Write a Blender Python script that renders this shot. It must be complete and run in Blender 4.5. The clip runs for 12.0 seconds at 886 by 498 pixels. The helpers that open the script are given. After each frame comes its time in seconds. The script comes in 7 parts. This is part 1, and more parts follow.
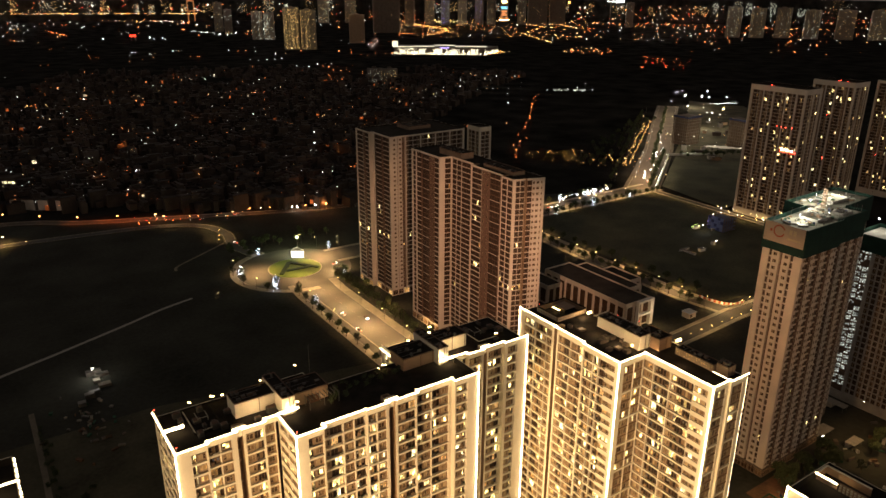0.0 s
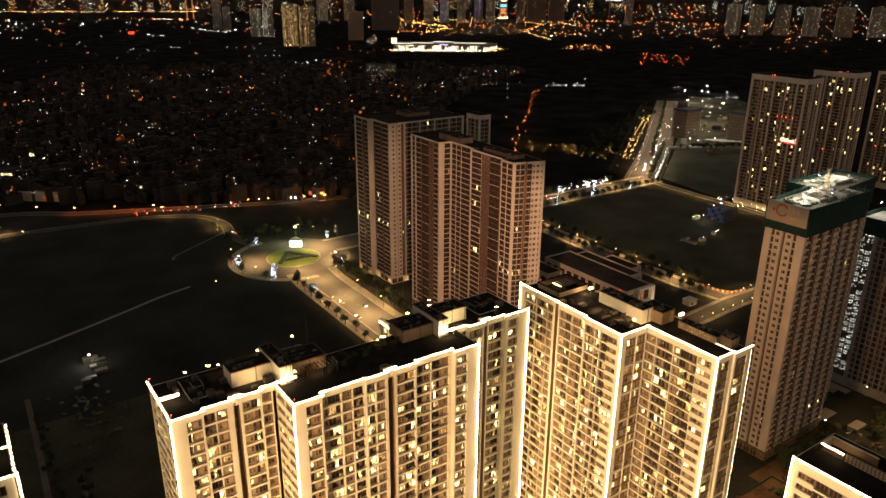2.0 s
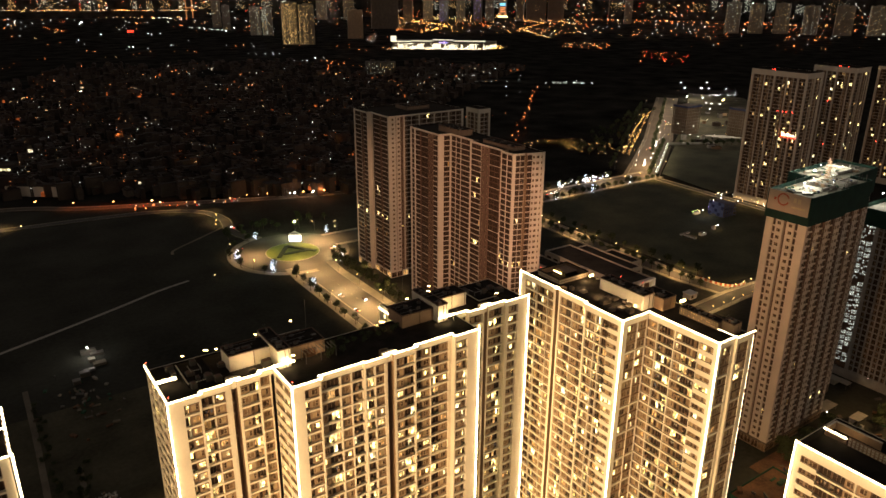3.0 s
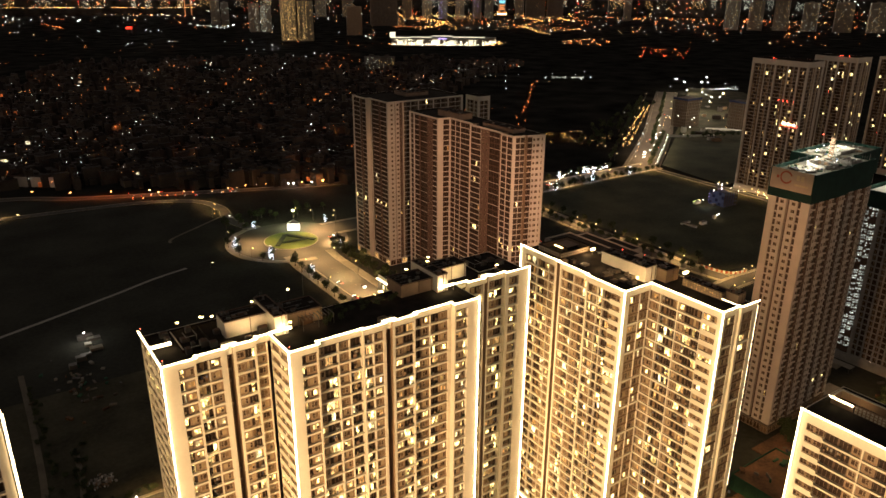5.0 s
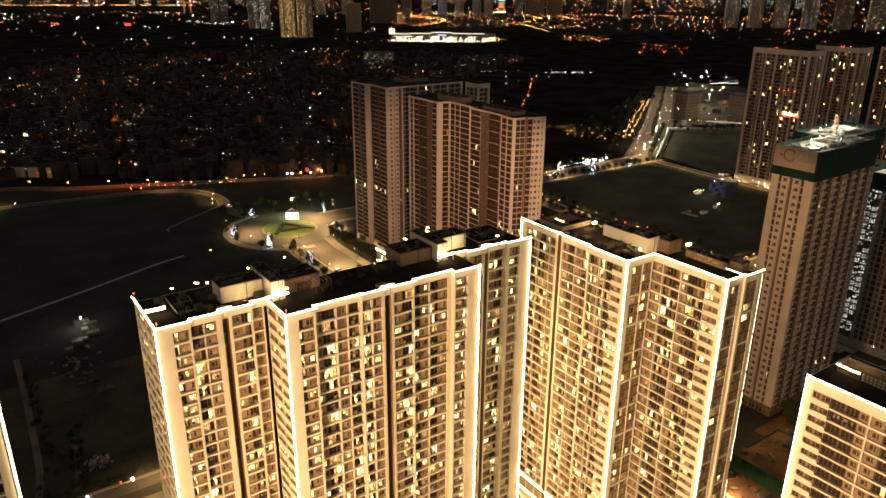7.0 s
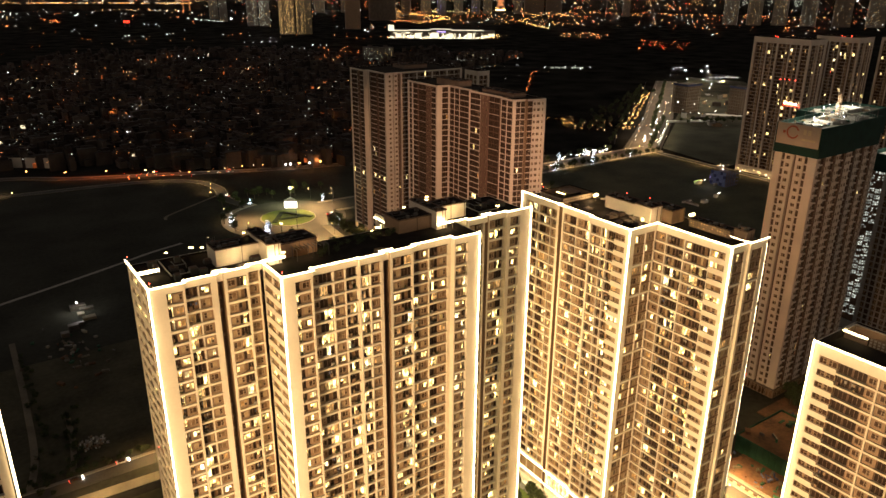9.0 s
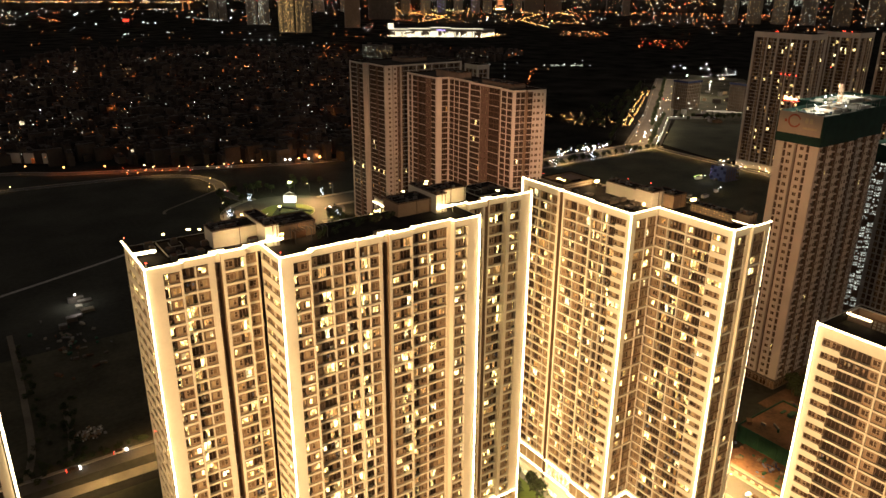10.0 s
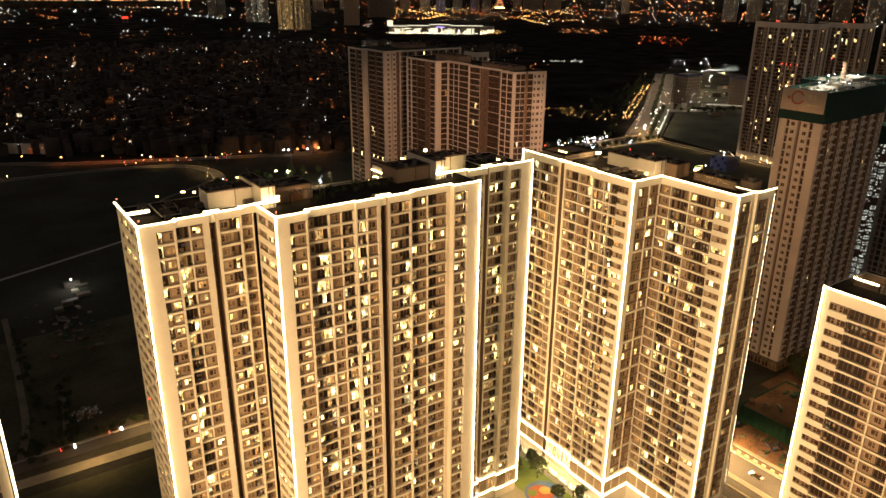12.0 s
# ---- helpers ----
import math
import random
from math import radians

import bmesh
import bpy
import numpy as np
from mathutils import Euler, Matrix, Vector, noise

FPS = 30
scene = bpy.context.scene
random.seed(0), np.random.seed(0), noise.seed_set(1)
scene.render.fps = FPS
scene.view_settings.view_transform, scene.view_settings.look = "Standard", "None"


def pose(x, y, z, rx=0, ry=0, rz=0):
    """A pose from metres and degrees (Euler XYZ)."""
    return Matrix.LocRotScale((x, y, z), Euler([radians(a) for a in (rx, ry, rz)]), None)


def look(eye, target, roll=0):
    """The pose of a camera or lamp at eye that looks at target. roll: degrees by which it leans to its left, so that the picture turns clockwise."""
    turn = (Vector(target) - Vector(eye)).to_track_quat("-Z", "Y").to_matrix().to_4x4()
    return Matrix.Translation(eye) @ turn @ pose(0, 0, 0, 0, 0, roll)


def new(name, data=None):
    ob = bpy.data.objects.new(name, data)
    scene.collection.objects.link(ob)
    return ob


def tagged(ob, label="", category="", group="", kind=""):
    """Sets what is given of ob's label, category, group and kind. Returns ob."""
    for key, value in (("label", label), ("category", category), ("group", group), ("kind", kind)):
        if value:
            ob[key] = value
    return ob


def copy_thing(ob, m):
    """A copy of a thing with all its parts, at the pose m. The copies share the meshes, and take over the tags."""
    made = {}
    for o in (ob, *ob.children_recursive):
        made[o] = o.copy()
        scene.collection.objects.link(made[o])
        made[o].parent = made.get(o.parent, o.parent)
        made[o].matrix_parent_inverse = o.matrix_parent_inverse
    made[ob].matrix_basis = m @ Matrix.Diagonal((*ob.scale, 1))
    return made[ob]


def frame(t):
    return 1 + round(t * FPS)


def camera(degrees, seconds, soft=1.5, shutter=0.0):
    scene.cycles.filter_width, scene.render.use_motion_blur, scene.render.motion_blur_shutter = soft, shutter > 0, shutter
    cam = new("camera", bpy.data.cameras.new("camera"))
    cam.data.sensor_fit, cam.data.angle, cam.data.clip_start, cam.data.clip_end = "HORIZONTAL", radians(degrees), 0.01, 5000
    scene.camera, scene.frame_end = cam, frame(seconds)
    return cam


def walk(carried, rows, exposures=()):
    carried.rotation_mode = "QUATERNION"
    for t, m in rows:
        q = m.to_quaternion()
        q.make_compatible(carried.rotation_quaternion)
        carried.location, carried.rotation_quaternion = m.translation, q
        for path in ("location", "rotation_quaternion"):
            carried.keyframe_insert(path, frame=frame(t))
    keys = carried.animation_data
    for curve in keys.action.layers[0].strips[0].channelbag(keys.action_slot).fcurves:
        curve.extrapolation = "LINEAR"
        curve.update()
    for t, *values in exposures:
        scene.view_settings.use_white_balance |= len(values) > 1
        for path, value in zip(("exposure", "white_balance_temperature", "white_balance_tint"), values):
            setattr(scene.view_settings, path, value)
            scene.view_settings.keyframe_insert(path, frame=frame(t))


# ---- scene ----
# ---- camera ----
cam = camera(63.23, 12.0)
ROWS = [
    (0.0, -0.00, -0.00, 207.02, 69.952, -0.357, -34.370),
    (0.5, -0.03, 0.01, 204.93, 69.944, -0.360, -34.391),
    (1.0, -0.05, 0.03, 202.78, 69.935, -0.360, -34.413),
    (1.5, -0.06, 0.07, 200.64, 69.923, -0.360, -34.431),
    (2.0, -0.08, 0.12, 198.50, 69.908, -0.357, -34.447),
    (2.5, -0.07, 0.15, 196.35, 69.892, -0.350, -34.472),
    (3.0, -0.07, 0.17, 194.18, 69.868, -0.346, -34.491),
    (5.0, -0.07, 0.23, 185.49, 69.791, -0.349, -34.554),
    (5.5, -0.07, 0.24, 183.27, 69.766, -0.355, -34.568),
    (6.0, -0.06, 0.26, 181.13, 69.749, -0.368, -34.578),
    (6.5, -0.05, 0.29, 178.97, 69.740, -0.379, -34.584),
    (7.0, -0.04, 0.31, 176.77, 69.733, -0.382, -34.595),
    (9.0, 0.04, 0.42, 167.85, 69.701, -0.379, -34.655),
    (9.5, 0.08, 0.44, 165.60, 69.694, -0.380, -34.674),
    (10.0, 0.10, 0.48, 163.41, 69.694, -0.392, -34.681),
    (10.5, 0.13, 0.51, 161.13, 69.691, -0.409, -34.688),
    (11.0, 0.14, 0.52, 158.92, 69.695, -0.421, -34.699),
    (11.5, 0.13, 0.51, 156.68, 69.687, -0.429, -34.712),
    (12.0, 0.14, 0.50, 154.52, 69.688, -0.440, -34.725),
]
walk(cam, [(t, pose(x, y, z, rx, ry, rz)) for t, x, y, z, rx, ry, rz in ROWS],
     exposures=[(0.0, 0.36), (5.0, 0.38), (9.5, 0.38), (11.0, 0.26), (12.0, 0.15)])

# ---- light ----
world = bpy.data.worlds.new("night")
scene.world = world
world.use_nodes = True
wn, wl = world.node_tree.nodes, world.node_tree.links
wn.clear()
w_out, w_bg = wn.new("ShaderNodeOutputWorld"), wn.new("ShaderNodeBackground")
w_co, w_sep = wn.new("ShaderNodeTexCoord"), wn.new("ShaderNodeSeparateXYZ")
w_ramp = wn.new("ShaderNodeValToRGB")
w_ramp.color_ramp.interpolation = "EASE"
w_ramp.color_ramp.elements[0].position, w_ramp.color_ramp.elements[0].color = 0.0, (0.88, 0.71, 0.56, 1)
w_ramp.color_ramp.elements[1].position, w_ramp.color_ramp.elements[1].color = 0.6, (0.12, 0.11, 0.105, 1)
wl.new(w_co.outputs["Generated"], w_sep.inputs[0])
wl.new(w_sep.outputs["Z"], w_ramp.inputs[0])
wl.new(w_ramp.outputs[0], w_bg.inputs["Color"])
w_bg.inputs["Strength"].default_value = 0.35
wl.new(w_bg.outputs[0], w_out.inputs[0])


def area_lamp(name, eye, target, w, h, watts, colour):
    d = bpy.data.lights.new(name, "AREA")
    d.shape, d.size, d.size_y, d.energy, d.color = "RECTANGLE", w, h, watts, colour
    ob = new(name, d)
    ob.matrix_world = look(eye, target)
    return ob


def point_lamp(name, at, watts, colour, radius=0.4):
    d = bpy.data.lights.new(name, "POINT")
    d.energy, d.color, d.shadow_soft_size = watts, colour, radius
    ob = new(name, d)
    ob.location = at
    return ob


FILL_COLOUR = (1.0, 0.66, 0.305)
# added fill lamps, before two unseen estate towers behind and beside the camera
area_lamp("facade_floodlight", (98, 33.5, 34), (98, 140, 60), 54, 52, 20000, FILL_COLOUR)
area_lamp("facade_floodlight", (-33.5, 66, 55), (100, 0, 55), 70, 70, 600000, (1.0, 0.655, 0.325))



def spot_lamp(name, eye, target, degrees, watts, colour, radius=1.0):
    d = bpy.data.lights.new(name, "SPOT")
    d.energy, d.color, d.shadow_soft_size, d.spot_size, d.spot_blend = watts, colour, radius, radians(degrees), 0.5
    ob = new(name, d)
    ob.matrix_world = look(eye, target)
    return ob


# added fill lamp at the first lit tower's flank, turned to the second across the court
area_lamp("flank_floodlight", (130.9, 155, 52), (146, 150, 52), 14, 84, 13000, FILL_COLOUR)
# spots on the lit roofs, turned to neighbours: two from roof lamps, the last two added fill
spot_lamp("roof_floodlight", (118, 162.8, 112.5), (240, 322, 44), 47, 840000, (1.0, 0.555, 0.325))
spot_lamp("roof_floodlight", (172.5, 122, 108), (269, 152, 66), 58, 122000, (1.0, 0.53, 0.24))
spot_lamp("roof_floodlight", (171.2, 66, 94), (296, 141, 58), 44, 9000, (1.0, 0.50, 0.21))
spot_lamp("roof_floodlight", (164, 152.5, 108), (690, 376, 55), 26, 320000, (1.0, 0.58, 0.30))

# ---- materials ----


def material(name, base, rough=0.7, metal=0.0, spread=0.25, scale=0.5, bump=0.15, fine=6.0, per=None, spec=0.4):
    """A painted or mineral surface with stains at two scales; per: 'object' or 'island' adds a tone of its own to every piece."""
    m = bpy.data.materials.new(name)
    m.use_nodes = True
    nt = m.node_tree
    b = nt.nodes["Principled BSDF"]
    b.inputs["Roughness"].default_value, b.inputs["Metallic"].default_value = rough, metal
    b.inputs["Specular IOR Level"].default_value = spec
    co = nt.nodes.new("ShaderNodeTexCoord")
    big, small = nt.nodes.new("ShaderNodeTexNoise"), nt.nodes.new("ShaderNodeTexNoise")
    big.inputs["Scale"].default_value, small.inputs["Scale"].default_value = scale, fine
    big.inputs["Detail"].default_value, small.inputs["Detail"].default_value = 4, 3
    for n in (big, small):
        nt.links.new(co.outputs["Object"], n.inputs["Vector"])
    mixed = nt.nodes.new("ShaderNodeMath")
    mixed.operation = "MULTIPLY_ADD"
    nt.links.new(small.outputs["Fac"], mixed.inputs[0])
    mixed.inputs[1].default_value = 0.4
    nt.links.new(big.outputs["Fac"], mixed.inputs[2])
    value = mixed.outputs[0]
    if per:
        info = nt.nodes.new("ShaderNodeObjectInfo" if per == "object" else "ShaderNodeNewGeometry")
        add = nt.nodes.new("ShaderNodeMath")
        add.operation = "MULTIPLY_ADD"
        nt.links.new(info.outputs["Random" if per == "object" else "Random Per Island"], add.inputs[0])
        add.inputs[1].default_value = 0.5
        nt.links.new(value, add.inputs[2])
        sub = nt.nodes.new("ShaderNodeMath")
        sub.operation = "SUBTRACT"
        nt.links.new(add.outputs[0], sub.inputs[0])
        sub.inputs[1].default_value = 0.25
        value = sub.outputs[0]
    ramp = nt.nodes.new("ShaderNodeMapRange")
    ramp.inputs["From Min"].default_value, ramp.inputs["From Max"].default_value = 0.4, 1.0
    ramp.inputs["To Min"].default_value, ramp.inputs["To Max"].default_value = 1 - spread, 1 + spread
    nt.links.new(value, ramp.inputs["Value"])
    mul = nt.nodes.new("ShaderNodeMix")
    mul.data_type, mul.blend_type = "RGBA", "MULTIPLY"
    mul.inputs["Factor"].default_value = 1.0
    mul.inputs["A"].default_value = (*base, 1)
    nt.links.new(ramp.outputs["Result"], mul.inputs["B"])
    nt.links.new(mul.outputs["Result"], b.inputs["Base Color"])
    if bump:
        bp = nt.nodes.new("ShaderNodeBump")
        bp.inputs["Strength"].default_value, bp.inputs["Distance"].default_value = bump, 0.05
        nt.links.new(small.outputs["Fac"], bp.inputs["Height"])
        nt.links.new(bp.outputs["Normal"], b.inputs["Normal"])
    return m


def glow(name, colour, strength, lights=False, vary=None, scale=1.5, steep=0.9, tall=1.0):
    """Something that gives off light; vary: 'island' or 'object' for a brightness of its own for each piece."""
    m = bpy.data.materials.new(name)
    m.use_nodes = True
    nt = m.node_tree
    b = nt.nodes["Principled BSDF"]
    b.inputs["Base Color"].default_value = (*[0.3 * c for c in colour], 1)
    b.inputs["Emission Color"].default_value = (*colour, 1)
    b.inputs["Emission Strength"].default_value = strength
    if vary:
        geo = nt.nodes.new("ShaderNodeNewGeometry" if vary == "island" else "ShaderNodeObjectInfo")
        co, tex = nt.nodes.new("ShaderNodeTexCoord"), nt.nodes.new("ShaderNodeTexNoise")
        tex.inputs["Scale"].default_value = scale
        grow = nt.nodes.new("ShaderNodeVectorMath")
        grow.operation = "MULTIPLY"
        grow.inputs[1].default_value = (1.0, 1.0, tall)
        nt.links.new(co.outputs["Object"], grow.inputs[0])
        info, own, shift = nt.nodes.new("ShaderNodeObjectInfo"), nt.nodes.new("ShaderNodeMath"), nt.nodes.new("ShaderNodeVectorMath")
        own.operation = "ADD"
        nt.links.new(geo.outputs["Random Per Island" if vary == "island" else "Random"], own.inputs[0])
        nt.links.new(info.outputs["Random"], own.inputs[1])
        part_of = nt.nodes.new("ShaderNodeMath")
        part_of.operation = "FRACT"
        nt.links.new(own.outputs[0], part_of.inputs[0])
        shift.operation = "MULTIPLY_ADD"
        shift.inputs[1].default_value = (61.0, 47.0, 83.0)
        nt.links.new(part_of.outputs[0], shift.inputs[0])
        nt.links.new(grow.outputs[0], shift.inputs[2])
        nt.links.new(shift.outputs[0], tex.inputs["Vector"])
        power = nt.nodes.new("ShaderNodeMath")
        power.operation = "POWER"
        nt.links.new(part_of.outputs[0], power.inputs[0])
        power.inputs[1].default_value = steep
        mr = nt.nodes.new("ShaderNodeMapRange")
        mr.inputs["To Min"].default_value, mr.inputs["To Max"].default_value = (0.25 if steep < 1 else 0.1) * strength, 1.5 * strength
        nt.links.new(power.outputs[0], mr.inputs["Value"])
        spots = nt.nodes.new("ShaderNodeMapRange")
        spots.inputs["From Min"].default_value, spots.inputs["From Max"].default_value = 0.46, 0.57
        spots.inputs["To Min"].default_value, spots.inputs["To Max"].default_value = 0.16, 1.35
        nt.links.new(tex.outputs["Fac"], spots.inputs["Value"])
        prod = nt.nodes.new("ShaderNodeMath")
        prod.operation = "MULTIPLY"
        nt.links.new(mr.outputs["Result"], prod.inputs[0])
        nt.links.new(spots.outputs["Result"], prod.inputs[1])
        nt.links.new(prod.outputs[0], b.inputs["Emission Strength"])
    m.cycles.emission_sampling = "FRONT" if lights else "NONE"
    return m


CREAM = material("cream_facade_paint", (0.72, 0.64, 0.51), 0.75, spread=0.12, scale=0.12, fine=2.0, bump=0.1)
PANEL = material("taupe_facade_panel", (0.29, 0.19, 0.115), 0.7, spread=0.25, scale=0.2, fine=2.0)
# dark brown for small parts; on loggia backs and slits it stands for shade
RECESS = material("dark_brown_and_recess_shade", (0.125, 0.074, 0.05), 0.8, spread=0.3, scale=0.4)
FRAME = material("beige_window_frame", (0.40, 0.30, 0.20), 0.5, metal=0.0, spread=0.1, bump=0)
CURTAIN = material("drawn_beige_curtain", (0.40, 0.29, 0.17), 0.8, spread=0.3, scale=1.2, bump=0, spec=0.2)
BLIND = material("half_drawn_brown_blind", (0.20, 0.125, 0.07), 0.7, spread=0.35, scale=1.0, bump=0, spec=0.2)
# FRAME_DARK and GLASS_DEEP darken the set-back doors in place of loggia shade
FRAME_DARK = material("shaded_door_frame", (0.16, 0.105, 0.068), 0.5, spread=0.15, bump=0)
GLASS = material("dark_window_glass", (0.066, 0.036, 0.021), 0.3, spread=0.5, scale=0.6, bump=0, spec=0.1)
GLASS_DEEP = material("shaded_door_glass", (0.036, 0.021, 0.014), 0.3, spread=0.5, scale=0.6, bump=0, spec=0.1)
GREYWALL = material("grey_beige_facade_paint", (0.60, 0.52, 0.43), 0.8, spread=0.14, scale=0.1, fine=2.0)
ROOF = material("dark_bitumen_roof", (0.03, 0.024, 0.019), 0.9, spread=0.5, scale=0.25, fine=3.0, spec=0.05)
BROWN = material("dark_brown_wall_panel", (0.15, 0.088, 0.06), 0.75, spread=0.25, scale=0.3)
RED_PANEL = material("red_brown_wall_panel", (0.30, 0.19, 0.12), 0.75, spread=0.2, scale=0.3)
METAL = material("dull_steel", (0.14, 0.125, 0.11), 0.5, metal=0.6, spread=0.2)
CONCRETE = material("bare_concrete", (0.36, 0.34, 0.31), 0.85, spread=0.3, scale=0.2, fine=2.0, bump=0.3)
ASPHALT = material("worn_asphalt", (0.075, 0.068, 0.06), 0.85, spread=0.4, scale=0.06, fine=1.2, bump=0.2)
PAVING = material("pale_paving", (0.24, 0.21, 0.17), 0.85, spread=0.3, scale=0.15, fine=1.5)
KERB = material("kerb_stone", (0.33, 0.30, 0.26), 0.8, spread=0.2)
PAINTED = material("road_marking", (0.34, 0.31, 0.25), 0.7, spread=0.3, scale=0.8)
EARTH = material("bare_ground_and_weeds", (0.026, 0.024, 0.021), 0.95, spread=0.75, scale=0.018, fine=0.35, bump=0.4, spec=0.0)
# paler than EARTH, so the near ground carries the veil of haze in its colour
WASTE = material("near_ground_haze_tone", (0.043, 0.042, 0.033), 0.95, spread=0.6, scale=0.02, fine=0.4, bump=0.4, spec=0.1)
DIRT = material("trodden_earth", (0.17, 0.14, 0.10), 0.95, spread=0.45, scale=0.08, fine=0.9, bump=0.4)
LAWN = material("mown_lawn", (0.12, 0.16, 0.03), 0.9, spread=0.25, scale=0.2, fine=3.0, bump=0.3)
HEDGE = material("dark_hedge", (0.025, 0.04, 0.014), 0.9, spread=0.5, scale=0.8)
LEAF = material("street_tree_leaves", (0.045, 0.058, 0.02), 0.8, spread=0.5, scale=0.6, per="island")
BARK = material("tree_bark", (0.10, 0.075, 0.05), 0.9, spread=0.4)
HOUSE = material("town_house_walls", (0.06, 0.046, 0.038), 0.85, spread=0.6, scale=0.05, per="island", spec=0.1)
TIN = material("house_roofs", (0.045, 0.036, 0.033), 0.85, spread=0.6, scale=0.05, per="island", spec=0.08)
NET = material("green_safety_net", (0.006, 0.031, 0.021), 0.85, spread=0.35, scale=0.25, fine=2.5, bump=0.4)
SCREEN = material("green_site_screen", (0.022, 0.075, 0.04), 0.85, spread=0.35, scale=0.25, fine=2.5, bump=0.4)
BANNER = material("printed_banner", (0.52, 0.40, 0.29), 0.8, spread=0.12, scale=0.2)
INK_RED = material("banner_red_ink", (0.42, 0.10, 0.05), 0.8, spread=0.15)
INK_GOLD = material("banner_gold_ink", (0.62, 0.50, 0.30), 0.8, spread=0.15)
TINT = material("tinted_facade", (0.13, 0.095, 0.068), 0.7, spread=0.25, scale=0.1)
BLUE_SHEET = material("blue_site_sheet", (0.10, 0.12, 0.22), 0.7, spread=0.3)
RED_RUBBER = material("red_play_surface", (0.30, 0.075, 0.045), 0.9)
BLUE_RUBBER = material("blue_play_surface", (0.07, 0.12, 0.24), 0.9)
YELLOW_RUBBER = material("yellow_play_surface", (0.42, 0.26, 0.08), 0.9)
AVENUE = material("dusty_avenue_asphalt", (0.10, 0.078, 0.058), 0.9, spread=0.35, scale=0.05, fine=0.8)
RUST_EARTH = material("rust_red_earth", (0.135, 0.07, 0.037), 0.95, spread=0.7, scale=0.12, fine=0.9, bump=0.5)
DECK = material("raw_deck_concrete", (0.19, 0.18, 0.14), 0.9, spread=0.6, scale=0.3, fine=1.5, bump=0.4)
MEADOW = material("dark_meadow", (0.070, 0.070, 0.036), 0.95, spread=0.6, scale=0.03, fine=0.4, bump=0.4)
FLAT_ROOF = material("grey_flat_roof", (0.055, 0.045, 0.036), 0.9, spread=0.5, scale=0.1, fine=1.0, spec=0.1)
# pale tone; on rough_ground it stands for the towers' glow in the air
ROUGH = material("rough_pale_ground", (0.078, 0.070, 0.046), 0.95, spread=0.6, scale=0.04, fine=0.5, bump=0.4, spec=0.1)
CARPAINT = material("dark_car_paint", (0.05, 0.045, 0.04), 0.3, spread=0.2)
WHITEPAINT = material("white_paint", (0.75, 0.73, 0.68), 0.6, spread=0.1)

LED = glow("led_line", (1.0, 0.78, 0.42), 9.0, lights=True)
LED_FAINT = glow("failing_led_line", (1.0, 0.80, 0.46), 5.0)
LIT_WARM = glow("lit_room", (1.0, 0.78, 0.29), 3.4, vary="island", scale=1.7, tall=0.45)
LIT_WHITE = glow("lit_room_white", (1.0, 0.87, 0.46), 2.8, vary="island", scale=1.9, tall=0.4)
LIT_DIM = glow("lit_room_curtained", (1.0, 0.58, 0.20), 0.7, vary="island", scale=1.8, tall=0.5)
STAIR = glow("stair_lamps", (0.95, 1.0, 0.88), 0.5, vary="island", scale=2.0)
WINDOW_FAR = glow("far_window", (1.0, 0.60, 0.22), 2.2, vary="island", steep=2.0)
WINDOW_FAR_WHITE = glow("far_window_white", (0.97, 0.97, 0.76), 2.2, vary="island", steep=2.0)
LAMP_WARM = glow("lamp_warm", (1.0, 0.66, 0.24), 12)
LAMP_AMBER = glow("lamp_amber", (1.0, 0.36, 0.08), 12)
LAMP_WHITE = glow("lamp_white", (1.0, 0.95, 0.82), 14)
LAMP_BLUE = glow("fairy_lights", (0.72, 0.83, 1.0), 7)
LAMP_RED = glow("beacon_red", (1.0, 0.06, 0.03), 9)
CITY_ORANGE = glow("far_lamp_orange", (1.0, 0.22, 0.055), 14, vary="island", steep=2.4)
CITY_WARM = glow("far_lamp_warm", (1.0, 0.56, 0.22), 13, vary="island", steep=2.4)
CITY_WHITE = glow("far_lamp_white", (0.97, 1.0, 0.86), 15, vary="island", steep=2.6)
CITY_RED = glow("far_lamp_red", (1.0, 0.045, 0.02), 4.0, vary="island")
CITY_VIOLET = glow("far_lamp_violet", (0.50, 0.36, 1.0), 2.0, vary="island")

# ---- mesh helpers ----


